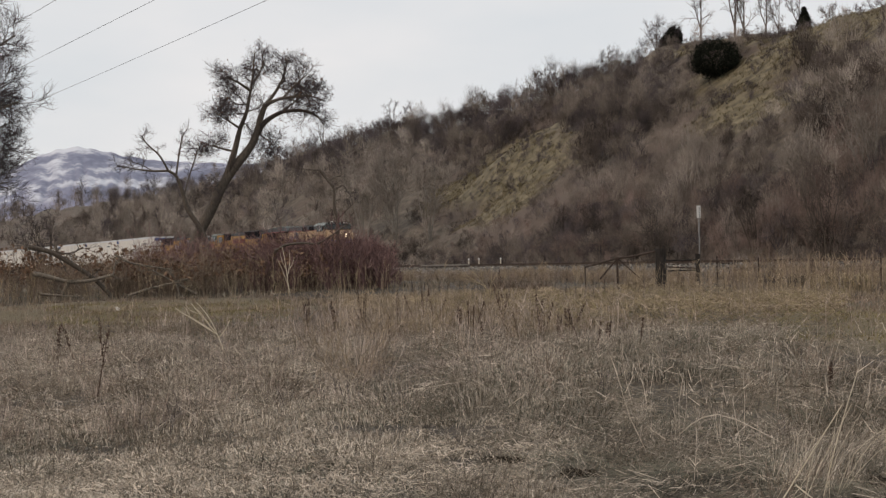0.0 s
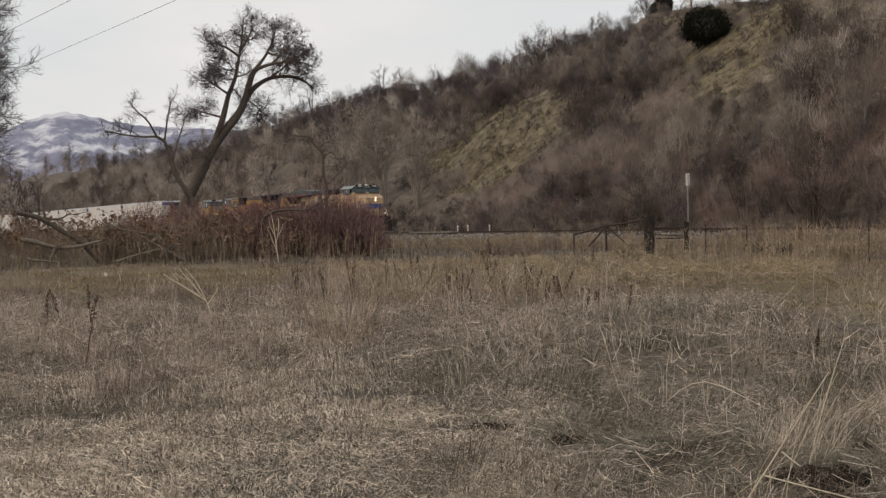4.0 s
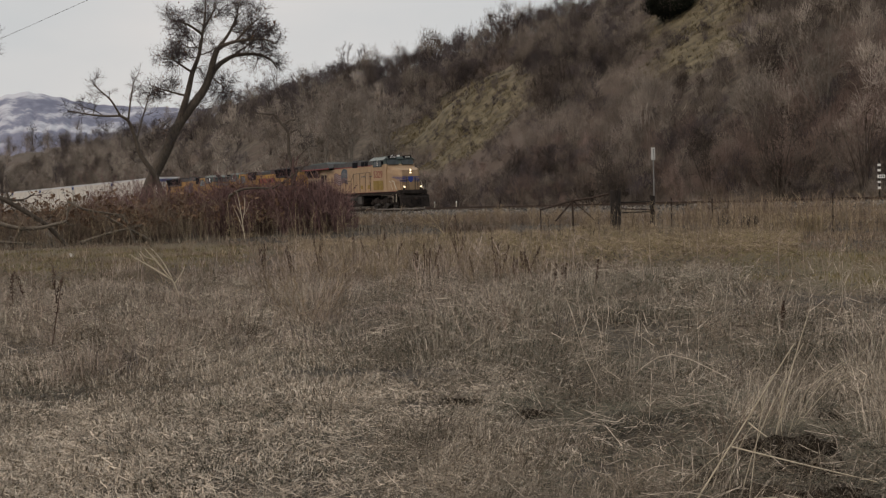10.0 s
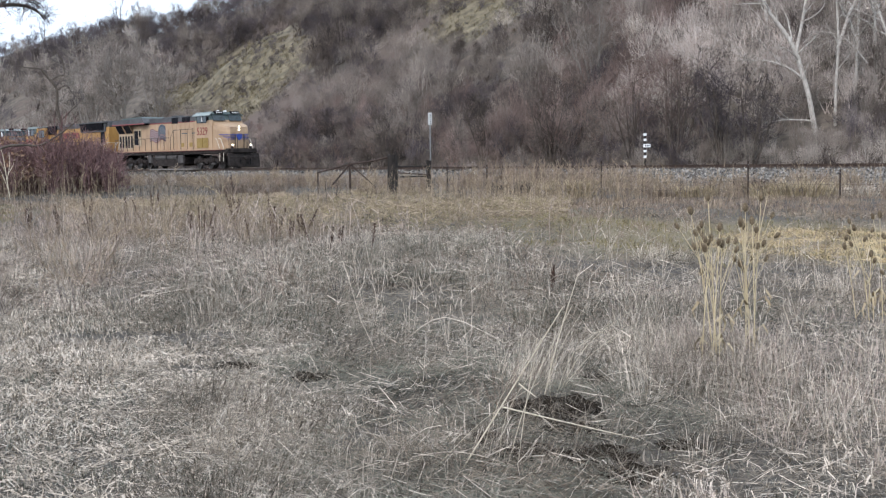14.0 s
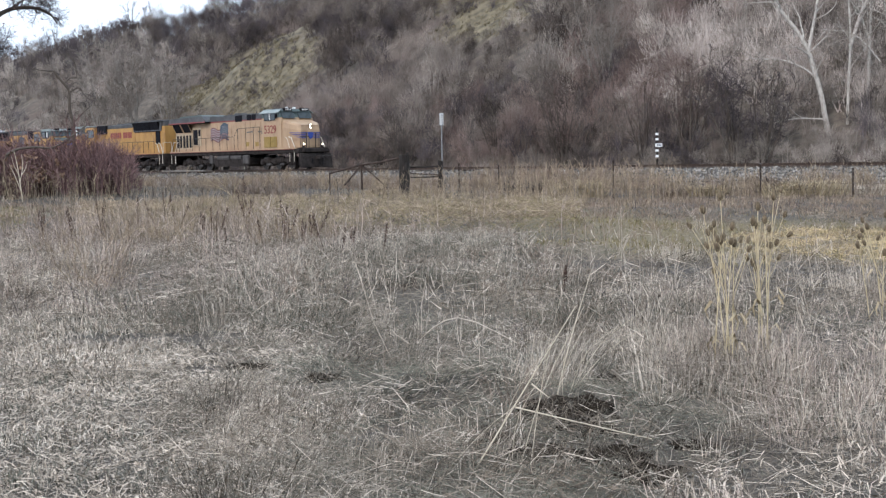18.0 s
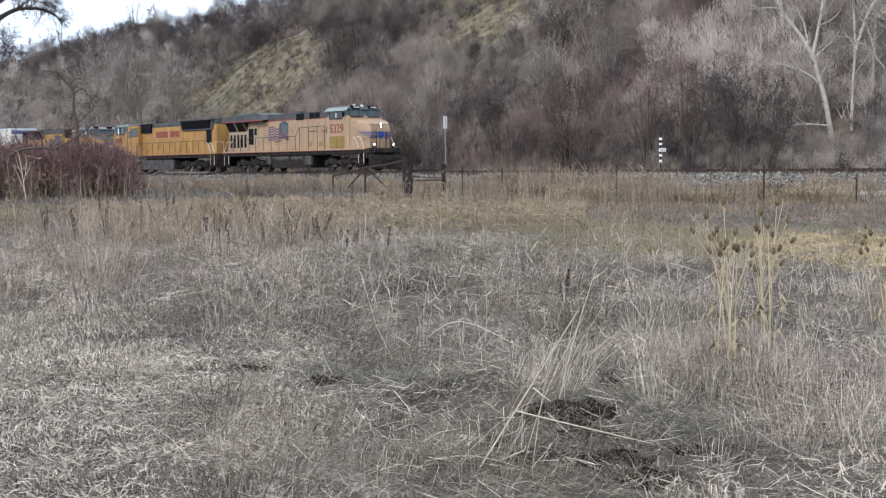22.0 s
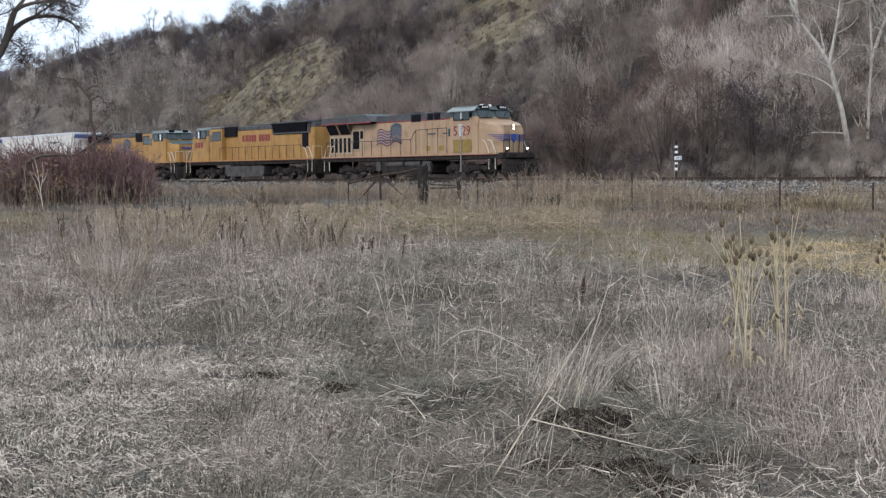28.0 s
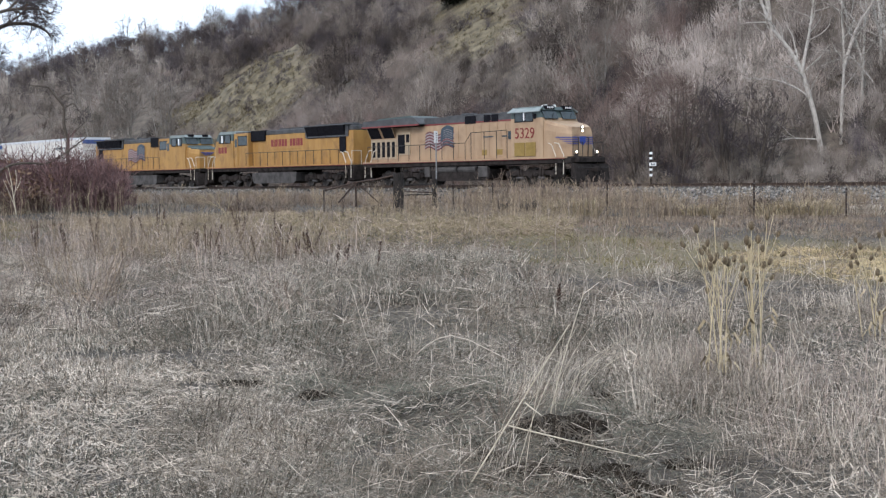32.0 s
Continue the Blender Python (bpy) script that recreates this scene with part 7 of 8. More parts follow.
stuff("dry_weeds", scatter(MAT, [(*polar(a_, d_), float(ground_z(*polar(a_, d_))) - 0.03, k_, 1.7 * a_, 1.25) for a_, d_, k_ in ((-14.9, 18.0, 1.0), (-14.2, 18.4, 0.9), (-14.6, 17.6, 0.8), (-13.2, 26.5, 1.1), (-12.0, 30.0, 1.2), (-11.2, 31.0, 1.1), (-9.9, 33.0, 1.2), (-9.2, 32.0, 1.0), (-8.4, 30.2, 1.0), (-7.2, 29.0, 0.9), (-5.2, 26.0, 0.8), (-10.4, 28.0, 0.9), (-15.8, 24.0, 1.0))]), M_TAN, "branching tan dead weeds among the docks", "weeds")
stuff("weed_stalks", weeds(150, -17, -3, 20, 36, (0.5, 1.15), 0.004, 167), M_GRASS_ROSY, "bleached branching weed stalks among the docks", "weeds")
stuff("weed_stalks", weeds(170, -28, 8, 22, 42, (0.4, 0.95), 0.004, 65), M_GRASS_ROSY, "pale weed stalks in the field", "weeds")
stuff("weed_stalks", weeds(200, -6, 21, 9, 20, (0.35, 0.85), 0.003, 66), M_GRASS_PALE, "thin pale weed stalks near the camera", "weeds")


def leafy(count, az0, az1, d0, d1, h, seed):
    """Tall dead weeds hung with curled brown leaves: the stalks and the leaves."""
    g = np.random.default_rng(seed)
    lines, quads = [], []
    for _ in range(count):
        x, y = polar(g.uniform(az0, az1), g.uniform(d0, d1))
        hh = g.uniform(*h)
        b = np.array([x, y, float(ground_z(x, y)) - 0.03])
        tip = b + np.array([g.normal(0, 0.15) * hh, g.normal(0, 0.1) * hh, hh])
        lines.append((np.array([b, (b + tip) / 2 + g.normal(0, 0.04, 3) * hh, tip]), None, 0))
        for k in range(6):
            q = b + (tip - b) * g.uniform(0.55, 1.0)
            e = q + np.array([g.normal(0, 0.22), g.normal(0, 0.15), g.uniform(-0.02, 0.16)])
            lines.append((np.array([q, e]), None, 1))
            for m in range(4):
                c = e + g.normal(0, 0.05, 3)
                u, v = g.normal(0, 0.055, 3), g.normal(0, 0.04, 3)
                quads.append(np.array([c - u, c + v, c + u, c - v]))
    return ribbons(lines, 0.008, seed), (np.concatenate(quads), np.arange(len(quads) * 4).reshape(-1, 4))


stalks, leaves = leafy(150, -31, -21.5, 71, 77, (1.6, 3.0), 171)
stuff("leafy_weeds", stalks, M_WEED, "tall dead branching weeds before the thicket", "weeds")
stuff("leafy_weeds", leaves, M_LEAF, "curled brown leaves on tall dead weeds", "weeds")
stalks, leaves = leafy(80, -23, -15, 70, 78, (1.3, 2.5), 172)
stuff("leafy_weeds", stalks, M_WEED, "tall dead branching weeds at the dogwood", "weeds")
stuff("leafy_weeds", leaves, M_LEAF, "curled brown leaves on dead weeds at the dogwood", "weeds")
stalks, leaves = leafy(50, -20.5, -14.5, 72, 80, (1.8, 3.0), 173)
stuff("leafy_weeds", stalks, M_THICKET, "tall thin red-brown shoots over the dogwood", "weeds")
stuff("leafy_weeds", leaves, M_LEAF, "curled brown leaves on tall shoots", "weeds")

# ---- fence, signs and small things ----
def level(x, y):
    return float(ground_z(x, y))


def thing(name, label, category, x=0.0, y=0.0, z=None, turn=0.0, group=""):
    ob = tagged(new(name), label, category, group)
    ob.matrix_world = Matrix.Translation((x, y, level(x, y) if z is None else z)) @ Matrix.Rotation(turn, 4, "Z")
    return ob


def rough_post(r, h, seed, sides=10, rings=7):
    """A worn wooden post: uneven rings, a split top."""
    g = np.random.default_rng(seed)
    b = B()
    loops = []
    for k in range(rings + 1):
        z = -0.3 + (h + 0.3) * k / rings
        ring = []
        for i in range(sides):
            a = i * 2 * math.pi / sides
            rr = r * (1 + g.normal(0, 0.06)) * (1.0 - 0.08 * k / rings)
            ring.append(b.verts.new((math.cos(a) * rr, math.sin(a) * rr, z + (g.uniform(-0.06, 0.05) if k == rings else 0))))
        loops.append(ring)
    for r0, r1 in zip(loops, loops[1:]):
        for i in range(sides):
            b.faces.new((r0[i], r0[(i + 1) % sides], r1[(i + 1) % sides], r1[i]))
    b.faces.new(loops[-1])
    return b


# the thick corner post with its pipe brace
px, py = polar(-1.5, 61.2)
gp = thing("corner_post", "thick black weathered wooden corner post in the grass", "fence post", px, py)
part("post", rough_post(0.26, 1.76, 3), M_OLDWOOD, gp)
part("top_splinter", rough_post(0.05, 1.86, 4, 6, 4), M_OLDWOOD, gp).location = (0.14, 0.02, 0)
br = thing("fence_brace", "rusty pipe fence brace with sloping rail and struts", "fence brace", px, py, turn=radians(1.5))


def pipe(parent, pts, r, name, mat=M_RUST):
    b = B()
    for p, q in zip(pts, pts[1:]):
        rod(b, p, q, r, 7)
    return part(name, b, mat, parent)


pipe(br, [(-0.2, 0, 1.66), (-1.0, 0.3, 1.49), (-2.0, 0.6, 1.36), (-3.45, 1.4, 1.0)], 0.045, "brace_rail")
pipe(br, [(-1.95, 0.6, -0.2), (-1.95, 0.6, 1.42)], 0.05, "brace_post")
pipe(br, [(-1.95, 0.6, 1.36), (-2.75, 0.6, 0.45)], 0.04, "strut")
pipe(br, [(-1.9, 0.6, 1.34), (-0.55, 0.3, 0.1)], 0.03, "strut")
pipe(br, [(-3.45, 1.4, -0.2), (-3.45, 1.4, 1.05)], 0.035, "brace_post")
pipe(br, [(0.2, 0, 0.95), (1.6, 0.6, 0.85)], 0.03, "low_rail")

# the marker sign and the old post at its foot
mx, my = polar(0.1, 63.0)
sg = thing("marker_sign", "narrow white marker sign on a thin metal pole", "sign", mx, my)
part("pole", rod(B(), (0, 0, -0.3), (0, 0, 3.6), 0.03, 8), M_GALV, sg)
pl_ = part("plate", box(B(), -0.09, 0.09, -0.045, -0.03, 3.08, 3.64, 0.004), M_SIGN_DULL, sg, "white plate")
for k in range(5):
    part("text_bar", box(B(), 0.015, 0.05, -0.048, -0.0455, 3.1 + k * 0.1, 3.16 + k * 0.1), M_FLAGGREY, pl_)
part("bolt", rod(B(), (0, -0.06, 3.55), (0, -0.04, 3.55), 0.015, 6), M_GALV, sg)
ox, oy = polar(0.02, 62.2)
op = thing("old_fence_post", "short split wooden fence post under the marker sign", "fence post", ox, oy)
part("post", rough_post(0.12, 1.45, 8), M_OLDWOOD, op)

fr = thing("fence_rail", "two weathered wooden rails nailed between old posts", "fence rail", 0, 0, 0)
for zz in (0.76, 1.22):
    p, q = Vector((px, py - 0.05, level(px, py) + zz)), Vector((ox, oy - 0.05, level(ox, oy) + zz - 0.03))
    part("rail", rod(B(), p, q, 0.032, 7), M_OLDWOOD, fr)

# fence of steel posts and wire
posts = [(-3.3, 64.5, 1.1), (0.8, 60.5, 1.35), (2.47, 58.8, 1.3), (7.28, 55.0, 1.62), (13.3, 52.0, 1.5), (16.95, 50.0, 1.05), (21.0, 49.0, 1.4)]
fence_tops = []
for az, d, h in posts:
    x, y = polar(az, d)
    z = level(x, y)
    fp = thing("steel_fence_post", "dark rusty steel fence post in dry weeds", "fence post", x, y, group="posts of the wire fence")
    b = B()
    box(b, -0.03, 0.03, -0.008, 0.008, -0.3, h)
    box(b, -0.008, 0.008, -0.04, 0.008, -0.3, h)
    part("shaft", b, M_RUST, fp)
    part("anchor_plate", box(B(), -0.06, 0.06, 0.008, 0.014, -0.2, 0.05), M_RUST, fp)
    for k in range(4):
        part("wire_clip", box(B(), -0.02, 0.02, -0.05, -0.035, h * (0.3 + 0.2 * k) - 0.012, h * (0.3 + 0.2 * k) + 0.012), M_GALV, fp)
    fence_tops.append((x, y, z, h))
fw = thing("fence_wire", "four rusty strands of fence wire between the posts", "fence wire", 0, 0, 0)
for k in range(4):
    pts = []
    for (x0, y0, z0, h0), (x1, y1, z1, h1) in zip(fence_tops, fence_tops[1:]):
        for q in range(4):
            f = q / 4
            pts.append((x0 + (x1 - x0) * f, y0 + (y1 - y0) * f - 0.04, z0 + (z1 - z0) * f + (h0 + (h1 - h0) * f) * (0.3 + 0.2 * k) - 0.06 * math.sin(f * math.pi)))
    line = np.array(pts)
    ob = new("strand", mesh_arrays("strand", *tubes([(line, np.full(len(line), 0.0035), 0)], 5), M_RUST))
    ob.parent = fw

# the striped marker post beyond the track
for d in np.arange(70, 110, 0.1):
    x, y = polar(9.1, d)
    if lane(x, y)[1] > 2.9:
        break
mp = thing("striped_marker_post", "dark post with white bars beside the railway", "marker post", x, y, turn=radians(-9.1))
zz = -level(x, y)
part("post", box(B(), -0.05, 0.05, -0.03, 0.03, -0.3, zz + 3.35, 0.01), M_OLDWOOD, mp)
for z0, w, h in ((2.98, 0.18, 0.14), (2.67, 0.18, 0.13), (2.32, 0.42, 0.2), (2.0, 0.18, 0.13), (1.66, 0.18, 0.15)):
    part("white_bar", box(B(), -0.09 if w < 0.3 else -0.1, 0.09 if w < 0.3 else 0.32, -0.05, -0.032, zz + z0 - h / 2, zz + z0 + h / 2, 0.004), M_SIGN, mp)
for k in range(3):
    part("text_bar", box(B(), 0.0 + k * 0.1, 0.06 + k * 0.1, -0.056, -0.051, zz + 2.27, zz + 2.37), M_FLAGGREY, mp)

# small yellow stakes by the far crossing
for az in (-9.55, -9.12, -8.2):
    for d in np.arange(80, 160, 0.2):
        x, y = polar(az, d)
        if lane(x, y)[1] > 2.6:
            break
    stk = thing("survey_stake", "small pale wooden stake behind the rails", "stake", x, y, group="stakes by the crossing")
    part("stake", box(B(), -0.05, 0.05, -0.03, 0.03, -0.2, 1.35, 0.01), M_RAILWHITE, stk)
    part("tip", box(B(), -0.055, 0.055, -0.035, 0.035, 1.25, 1.4, 0.005), M_SIGN, stk)

# power lines overhead
pw = thing("power_line", "three sagging power cables against the sky", "power line", 0, 0, 0)
for (a0, e0), (a1, e1) in (((-17.74, 10.98), (-26.43, 7.14)), ((-22.4, 10.95), (-26.73, 8.72)), ((-26.35, 10.86), (-27.69, 10.04))):
    up_ = 9.0
    p = Vector((*polar(a0, up_ / math.tan(radians(e0))), EYE + up_))
    q = Vector((*polar(a1, up_ / math.tan(radians(e1))), EYE + up_))
    way = (q - p).normalized()
    b = B()
    pts = [p + way * t + Vector((0, 0, 0.00006 * (t - 15) ** 2)) for t in np.linspace(-110, 140, 40)]
    for u, v in zip(pts, pts[1:]):
        rod(b, u, v, 0.008, 5)
    part("cable", b, M_RAILING, pw)


# ---- plants that stand out in the field ----
def ellipsoid(b, c, rx, rz, axis, rings=5, sides=8):
    q = Vector(axis).to_track_quat("Z", "Y").to_matrix().to_4x4()
    bmesh.ops.create_uvsphere(b, u_segments=sides, v_segments=rings, radius=1, matrix=Matrix.Translation(c) @ q @ Matrix.Diagonal((rx, rx, rz, 1)))


def teasel(az, d, seed, stems, h, label):
    """A dead teasel: stiff stems that branch from one root, each with a spiny oval head and a few curled leaves."""
    g = np.random.default_rng(seed)
    x, y = polar(az, d)
    T = thing("teasel", label, "teasel", x, y, turn=radians(-az), group="teasels in the field")
    for k in range(stems):
        base = Vector((g.normal(0, 0.05), g.normal(0, 0.05), -0.02))
        hh = h * g.uniform(0.5, 1.0)
        sx = g.normal(0, 0.055) * h
        kn = Vector((base.x + sx * 0.35, base.y + g.normal(0, 0.05), hh * g.uniform(0.3, 0.5)))
        tip = Vector((base.x + sx, base.y + g.normal(0, 0.12), hh))
        b = B()
        rod(b, base, kn, 0.0052, 6)
        rod(b, kn, tip, 0.004, 6, 0.003)
        stem = part("stem", b, M_TEASEL, T)
        heads = [(tip, tip - kn, 1.0)]
        for j in range(3):
            s = kn + (tip - kn) * g.uniform(0.15, 0.6)
            e = s + Vector((g.normal(0, 0.11), g.normal(0, 0.08), g.uniform(0.18, 0.4)))
            part("side_stem", rod(B(), s, e, 0.0028, 5, 0.0024), M_TEASEL, T)
            if g.uniform() < 0.8:
                heads.append((e, e - s, 0.8))
        for c, ax, sc in heads:
            b = B()
            rz = 0.04 * sc
            ellipsoid(b, c + ax.normalized() * rz, 0.023 * sc, rz, ax)
            hd = part("seed_head", b, M_HEAD, T)
            vs = []
            for q in range(5):
                a = q * 1.2566 + g.uniform(0, 1)
                d0 = Vector((math.cos(a), math.sin(a), 0.5))
                vs.append((np.array([c, c + d0 * 0.03 * sc, c + d0 * 0.035 * sc + Vector((0, 0, 0.045 * sc))], float), None, 0))
            sp = new("bract", mesh_arrays("bract", *ribbons(vs, 0.0016, seed), M_TEASEL))
            sp.parent = hd
    for k in range(12):
        z = g.uniform(0.03, 0.42) * h
        a = g.uniform(0, 6.28)
        pts = np.array([[0.05 * math.cos(a), 0.05 * math.sin(a), z], [0.12 * math.cos(a), 0.12 * math.sin(a), z + 0.05], [0.17 * math.cos(a), 0.17 * math.sin(a), z - 0.02], [0.14 * math.cos(a), 0.14 * math.sin(a), z - 0.09]])
        lf = new("dead_leaf", mesh_arrays("dead_leaf", *ribbons([(pts, None, 0)], 0.015, seed + k), M_STRAW))
        lf.parent = T
    return T


teasel(13.4, 11.2, 1, 6, 1.3, "tall dead golden teasel with brown seed heads")
teasel(11.9, 10.7, 2, 6, 1.32, "tall dead golden teasel with brown seed heads")
teasel(18.2, 13.6, 3, 4, 1.12, "dead golden teasel with leaning stems")
teasel(19.6, 12.4, 4, 4, 1.0, "dead golden teasel with leaning stems")


def dock(az, d, h, seed, name="dock_plant"):
    """A dead dock: one dark stem with whorls of rust-brown seeds."""
    g = np.random.default_rng(seed)
    x, y = polar(az, d)
    T = thing(name, "dead dock plant with rust-dark seed spikes", "weed", x, y, group="docks in the field")
    for k in range(int(g.integers(1, 4))):
        lean = Vector((g.normal(0, 0.16) * h, g.normal(0, 0.1) * h, h * g.uniform(0.7, 1.0)))
        part("stem", rod(B(), (g.normal(0, 0.03), 0, -0.03), lean, 0.008, 5, 0.005), M_DOCK, T)
        n = 90
        f = g.uniform(0.45, 1.02, n)
        wid = (0.023 * np.sin(np.clip((f - 0.42) / 0.62, 0, 1) * 3.14) + 0.008) * min(1.0, h + 0.1)
        a = g.uniform(0, 6.28, n)
        c = np.outer(f, lean) + np.stack([np.cos(a) * wid, np.sin(a) * wid, g.normal(0, 0.01, n)], -1)
        u, v = g.normal(0, 0.009, (n, 3)) * min(1.0, h + 0.2), g.normal(0, 0.009, (n, 3)) * min(1.0, h + 0.2)
        V = np.stack([c - u, c + v, c + u, c - v], 1).reshape(-1, 3)
        ob = new("seed_spike", mesh_arrays("seed_spike", V, np.arange(n * 4).reshape(-1, 4), M_DOCK))
        ob.parent = T
        ob["kind"] = "stuff"


for k, (az, d, h) in enumerate([(-15.1, 31, 0.8), (-14.0, 33, 0.9), (-12.58, 35.5, 0.85), (-11.76, 35.3, 0.75), (-11.51, 38.8, 0.8), (-11.01, 36.7, 0.7), (-9.99, 31.7, 0.7), (-9.45, 31.7, 0.75), (-8.11, 35.4, 1.1), (-8.2, 34.2, 0.8), (-7.5, 30.7, 0.55),
                              (-6.54, 30.0, 0.75), (-6.45, 29.4, 0.5), (-5.9, 28.9, 0.5), (-5.44, 29.1, 0.6), (-4.99, 26.8, 0.55), (-4.18, 26.0, 0.48), (-3.82, 27.1, 0.45), (-2.45, 25.8, 0.5), (-16.4, 33, 0.8), (-9.0, 28.3, 0.5), (-12.9, 30, 0.7)]):
    dock(az, d - 2.0, h * 1.3, 500 + k)
dock(5.15, 15.4, 0.4, 560)
dock(-25.2, 16.5, 0.95, 561)
dock(-25.9, 24, 0.9, 562)
dock(-24.9, 25, 0.8, 563)
dock(-26.6, 23, 0.8, 564)


def loose_stalks(name, label, az, d, rods_, mat, seed):
    """Fallen or leaning straw: a few long bent stalks from one foot."""
    x, y = polar(az, d)
    T = thing(name, label, "dead plant", x, y, turn=radians(-az))
    g = np.random.default_rng(seed)
    for pts, r in rods_:
        p = smooth_line(pts, 3)
        ob = new("stalk", mesh_arrays("stalk", *tubes([(p, np.linspace(r, r * 0.5, len(p)), 0)], 5), mat))
        ob.parent = T
    return T


# the leaning golden stalk in the near grass, with its bunch
loose_stalks("leaning_straw", "long golden straws leaning over matted grass", 1.23, 7.08, [
    ([(0, 0, 0), (0.27, 0, 0.43), (0.55, 0.02, 0.87)], 0.0052), ([(0.25, 0.1, 0.0), (0.36, 0.1, 0.4), (0.6, 0.1, 0.86)], 0.0026), ([(0.3, 0.05, 0), (0.36, 0.1, 0.42), (0.44, 0.1, 0.72)], 0.0024),
    ([(0.2, 0.05, 0.0), (0.22, 0.0, 0.3), (0.42, 0.0, 0.58)], 0.002), ([(0.1, 0.2, 0.0), (0.2, 0.2, 0.35), (0.4, 0.2, 0.62)], 0.0018), ([(-0.15, 0, 0), (0.1, 0.1, 0.25), (0.42, 0.1, 0.45)], 0.0018),
    ([(0.31, 0.02, 0.46), (0.36, 0.0, 0.42), (0.40, 0.0, 0.39)], 0.005)], M_STALK, 1)
loose_stalks("leaning_straw", "bunch of pale straws swept over sideways", 4.73, 8.8, [
    ([(0, 0, 0), (0.1, 0, 0.42), (0.24, 0.0, 0.86)], 0.005), ([(0.05, 0, 0), (0.05, 0, 0.3), (0.12, 0.0, 0.62)], 0.0024), ([(0.12, 0.5, 0), (0.3, 0.5, 0.34), (0.62, 0.5, 0.56)], 0.0024), ([(0.14, 0.6, 0), (0.36, 0.6, 0.28), (0.66, 0.6, 0.44)], 0.0024),
    ([(0.1, 0.4, 0), (0.2, 0.4, 0.3), (0.46, 0.4, 0.48)], 0.0024), ([(0.02, 0.3, 0), (0.1, 0.3, 0.3), (0.3, 0.3, 0.62)], 0.002), ([(-0.1, 0.2, 0), (-0.06, 0.2, 0.3), (0.05, 0.2, 0.7)], 0.0018)], M_STALK, 7)
loose_stalks("fallen_stalk", "long pale stalk lying on the matted grass", 3.03, 8.0, [([(0, 0, 0.14), (0.34, -0.3, 0.11), (0.73, -0.75, 0.1)], 0.0055)], M_STALK, 2)
loose_stalks("fallen_stalk", "thin pale stalk lying on the matted grass", -0.88, 7.2, [([(0, 0, 0.06), (0.25, -0.05, 0.11), (0.53, -0.2, 0.05)], 0.004)], M_GRASS_PALE, 3)
loose_stalks("fallen_stalk", "bent pale stalk arching over the grass", -0.9, 12.2, [([(0, 0, 0.03), (0.3, -0.3, 0.3), (0.8, -0.9, 0.08)], 0.006)], M_GRASS_PALE, 8)
loose_stalks("dead_straw_bush", "pale dead branching weed fanned over the grass", -19.83, 24.6, [
    ([(0, 0, 0), (-0.05, 0, 0.17), (-0.14, 0, 0.42)], 0.017), ([(-0.14, 0, 0.42), (-0.46, 0, 0.63), (-0.88, 0, 0.92)], 0.012), ([(-0.14, 0, 0.42), (-0.4, 0.05, 0.74), (-0.6, 0.05, 1.0)], 0.012),
    ([(-0.16, 0, 0.48), (-0.31, -0.05, 0.79), (-0.5, -0.05, 1.01)], 0.010), ([(-0.24, 0, 0.5), (-0.56, 0.02, 0.72), (-0.8, 0.02, 0.84)], 0.010), ([(-0.11, 0, 0.37), (0.02, 0, 0.53), (0.08, 0, 0.67)], 0.009),
    ([(-0.29, 0, 0.62), (-0.45, 0, 0.85), (-0.55, 0, 0.91)], 0.008), ([(-0.6, 0, 0.72), (-0.66, 0, 0.85), (-0.74, 0, 0.96)], 0.006), ([(-0.45, 0, 0.8), (-0.62, 0, 0.86), (-0.7, 0, 0.98)], 0.006)], M_STALK, 4)
loose_stalks("dead_straw_bush", "pale dead branching bush before the railway", -8.54, 50, [
    ([(-0.1, 0, 0), (-0.16, 0, 0.2), (-0.23, 0, 0.42)], 0.018), ([(-0.23, 0, 0.41), (-0.62, 0, 0.71), (-1.35, 0, 1.14)], 0.011), ([(-0.23, 0, 0.41), (-0.56, 0, 0.88), (-1.01, 0, 1.24)], 0.011),
    ([(-0.12, 0, 0.3), (-0.05, 0, 0.81), (-0.03, 0, 1.21)], 0.010), ([(-0.28, 0, 0.53), (-0.79, 0, 0.72), (-1.19, 0, 0.84)], 0.010), ([(-0.6, 0, 0.9), (-0.75, 0, 1.1), (-0.8, 0, 1.3)], 0.008), ([(-0.7, 0, 0.75), (-1.0, 0, 0.95), (-1.2, 0, 1.2)], 0.008), ([(-0.4, 0, 0.66), (-0.4, 0.1, 0.95), (-0.5, 0.1, 1.2)], 0.008), ([(-0.08, 0, 0.6), (0.12, 0, 0.9), (0.2, 0, 1.15)], 0.008)], M_STRAW, 9)
loose_stalks("dead_straw_bush", "tall pale branching weed before the thicket", -17.14, 68, [
    ([(0.04, 0, -0.05), (-0.07, 0, 0.77), (-0.18, 0, 1.85), (-0.31, 0, 2.45)], 0.03), ([(-0.03, 0, 0.46), (-0.28, 0, 1.24), (-0.56, 0, 1.86)], 0.02), ([(-0.09, 0, 0.92), (0.08, 0, 1.69), (0.04, 0, 2.3)], 0.02),
    ([(-0.12, 0, 1.3), (-0.35, 0, 1.8), (-0.42, 0, 2.2)], 0.016), ([(0.0, 0, 1.3), (0.2, 0, 1.6), (0.28, 0, 1.95)], 0.014)], M_STALK, 10)
loose_stalks("fallen_twig", "pale fallen twig among the docks", -8.6, 27.0, [([(-0.5, 0, 0.3), (0.1, 0, 0.2), (0.7, 0, 0.05)], 0.012)], M_DEADWOOD, 5)
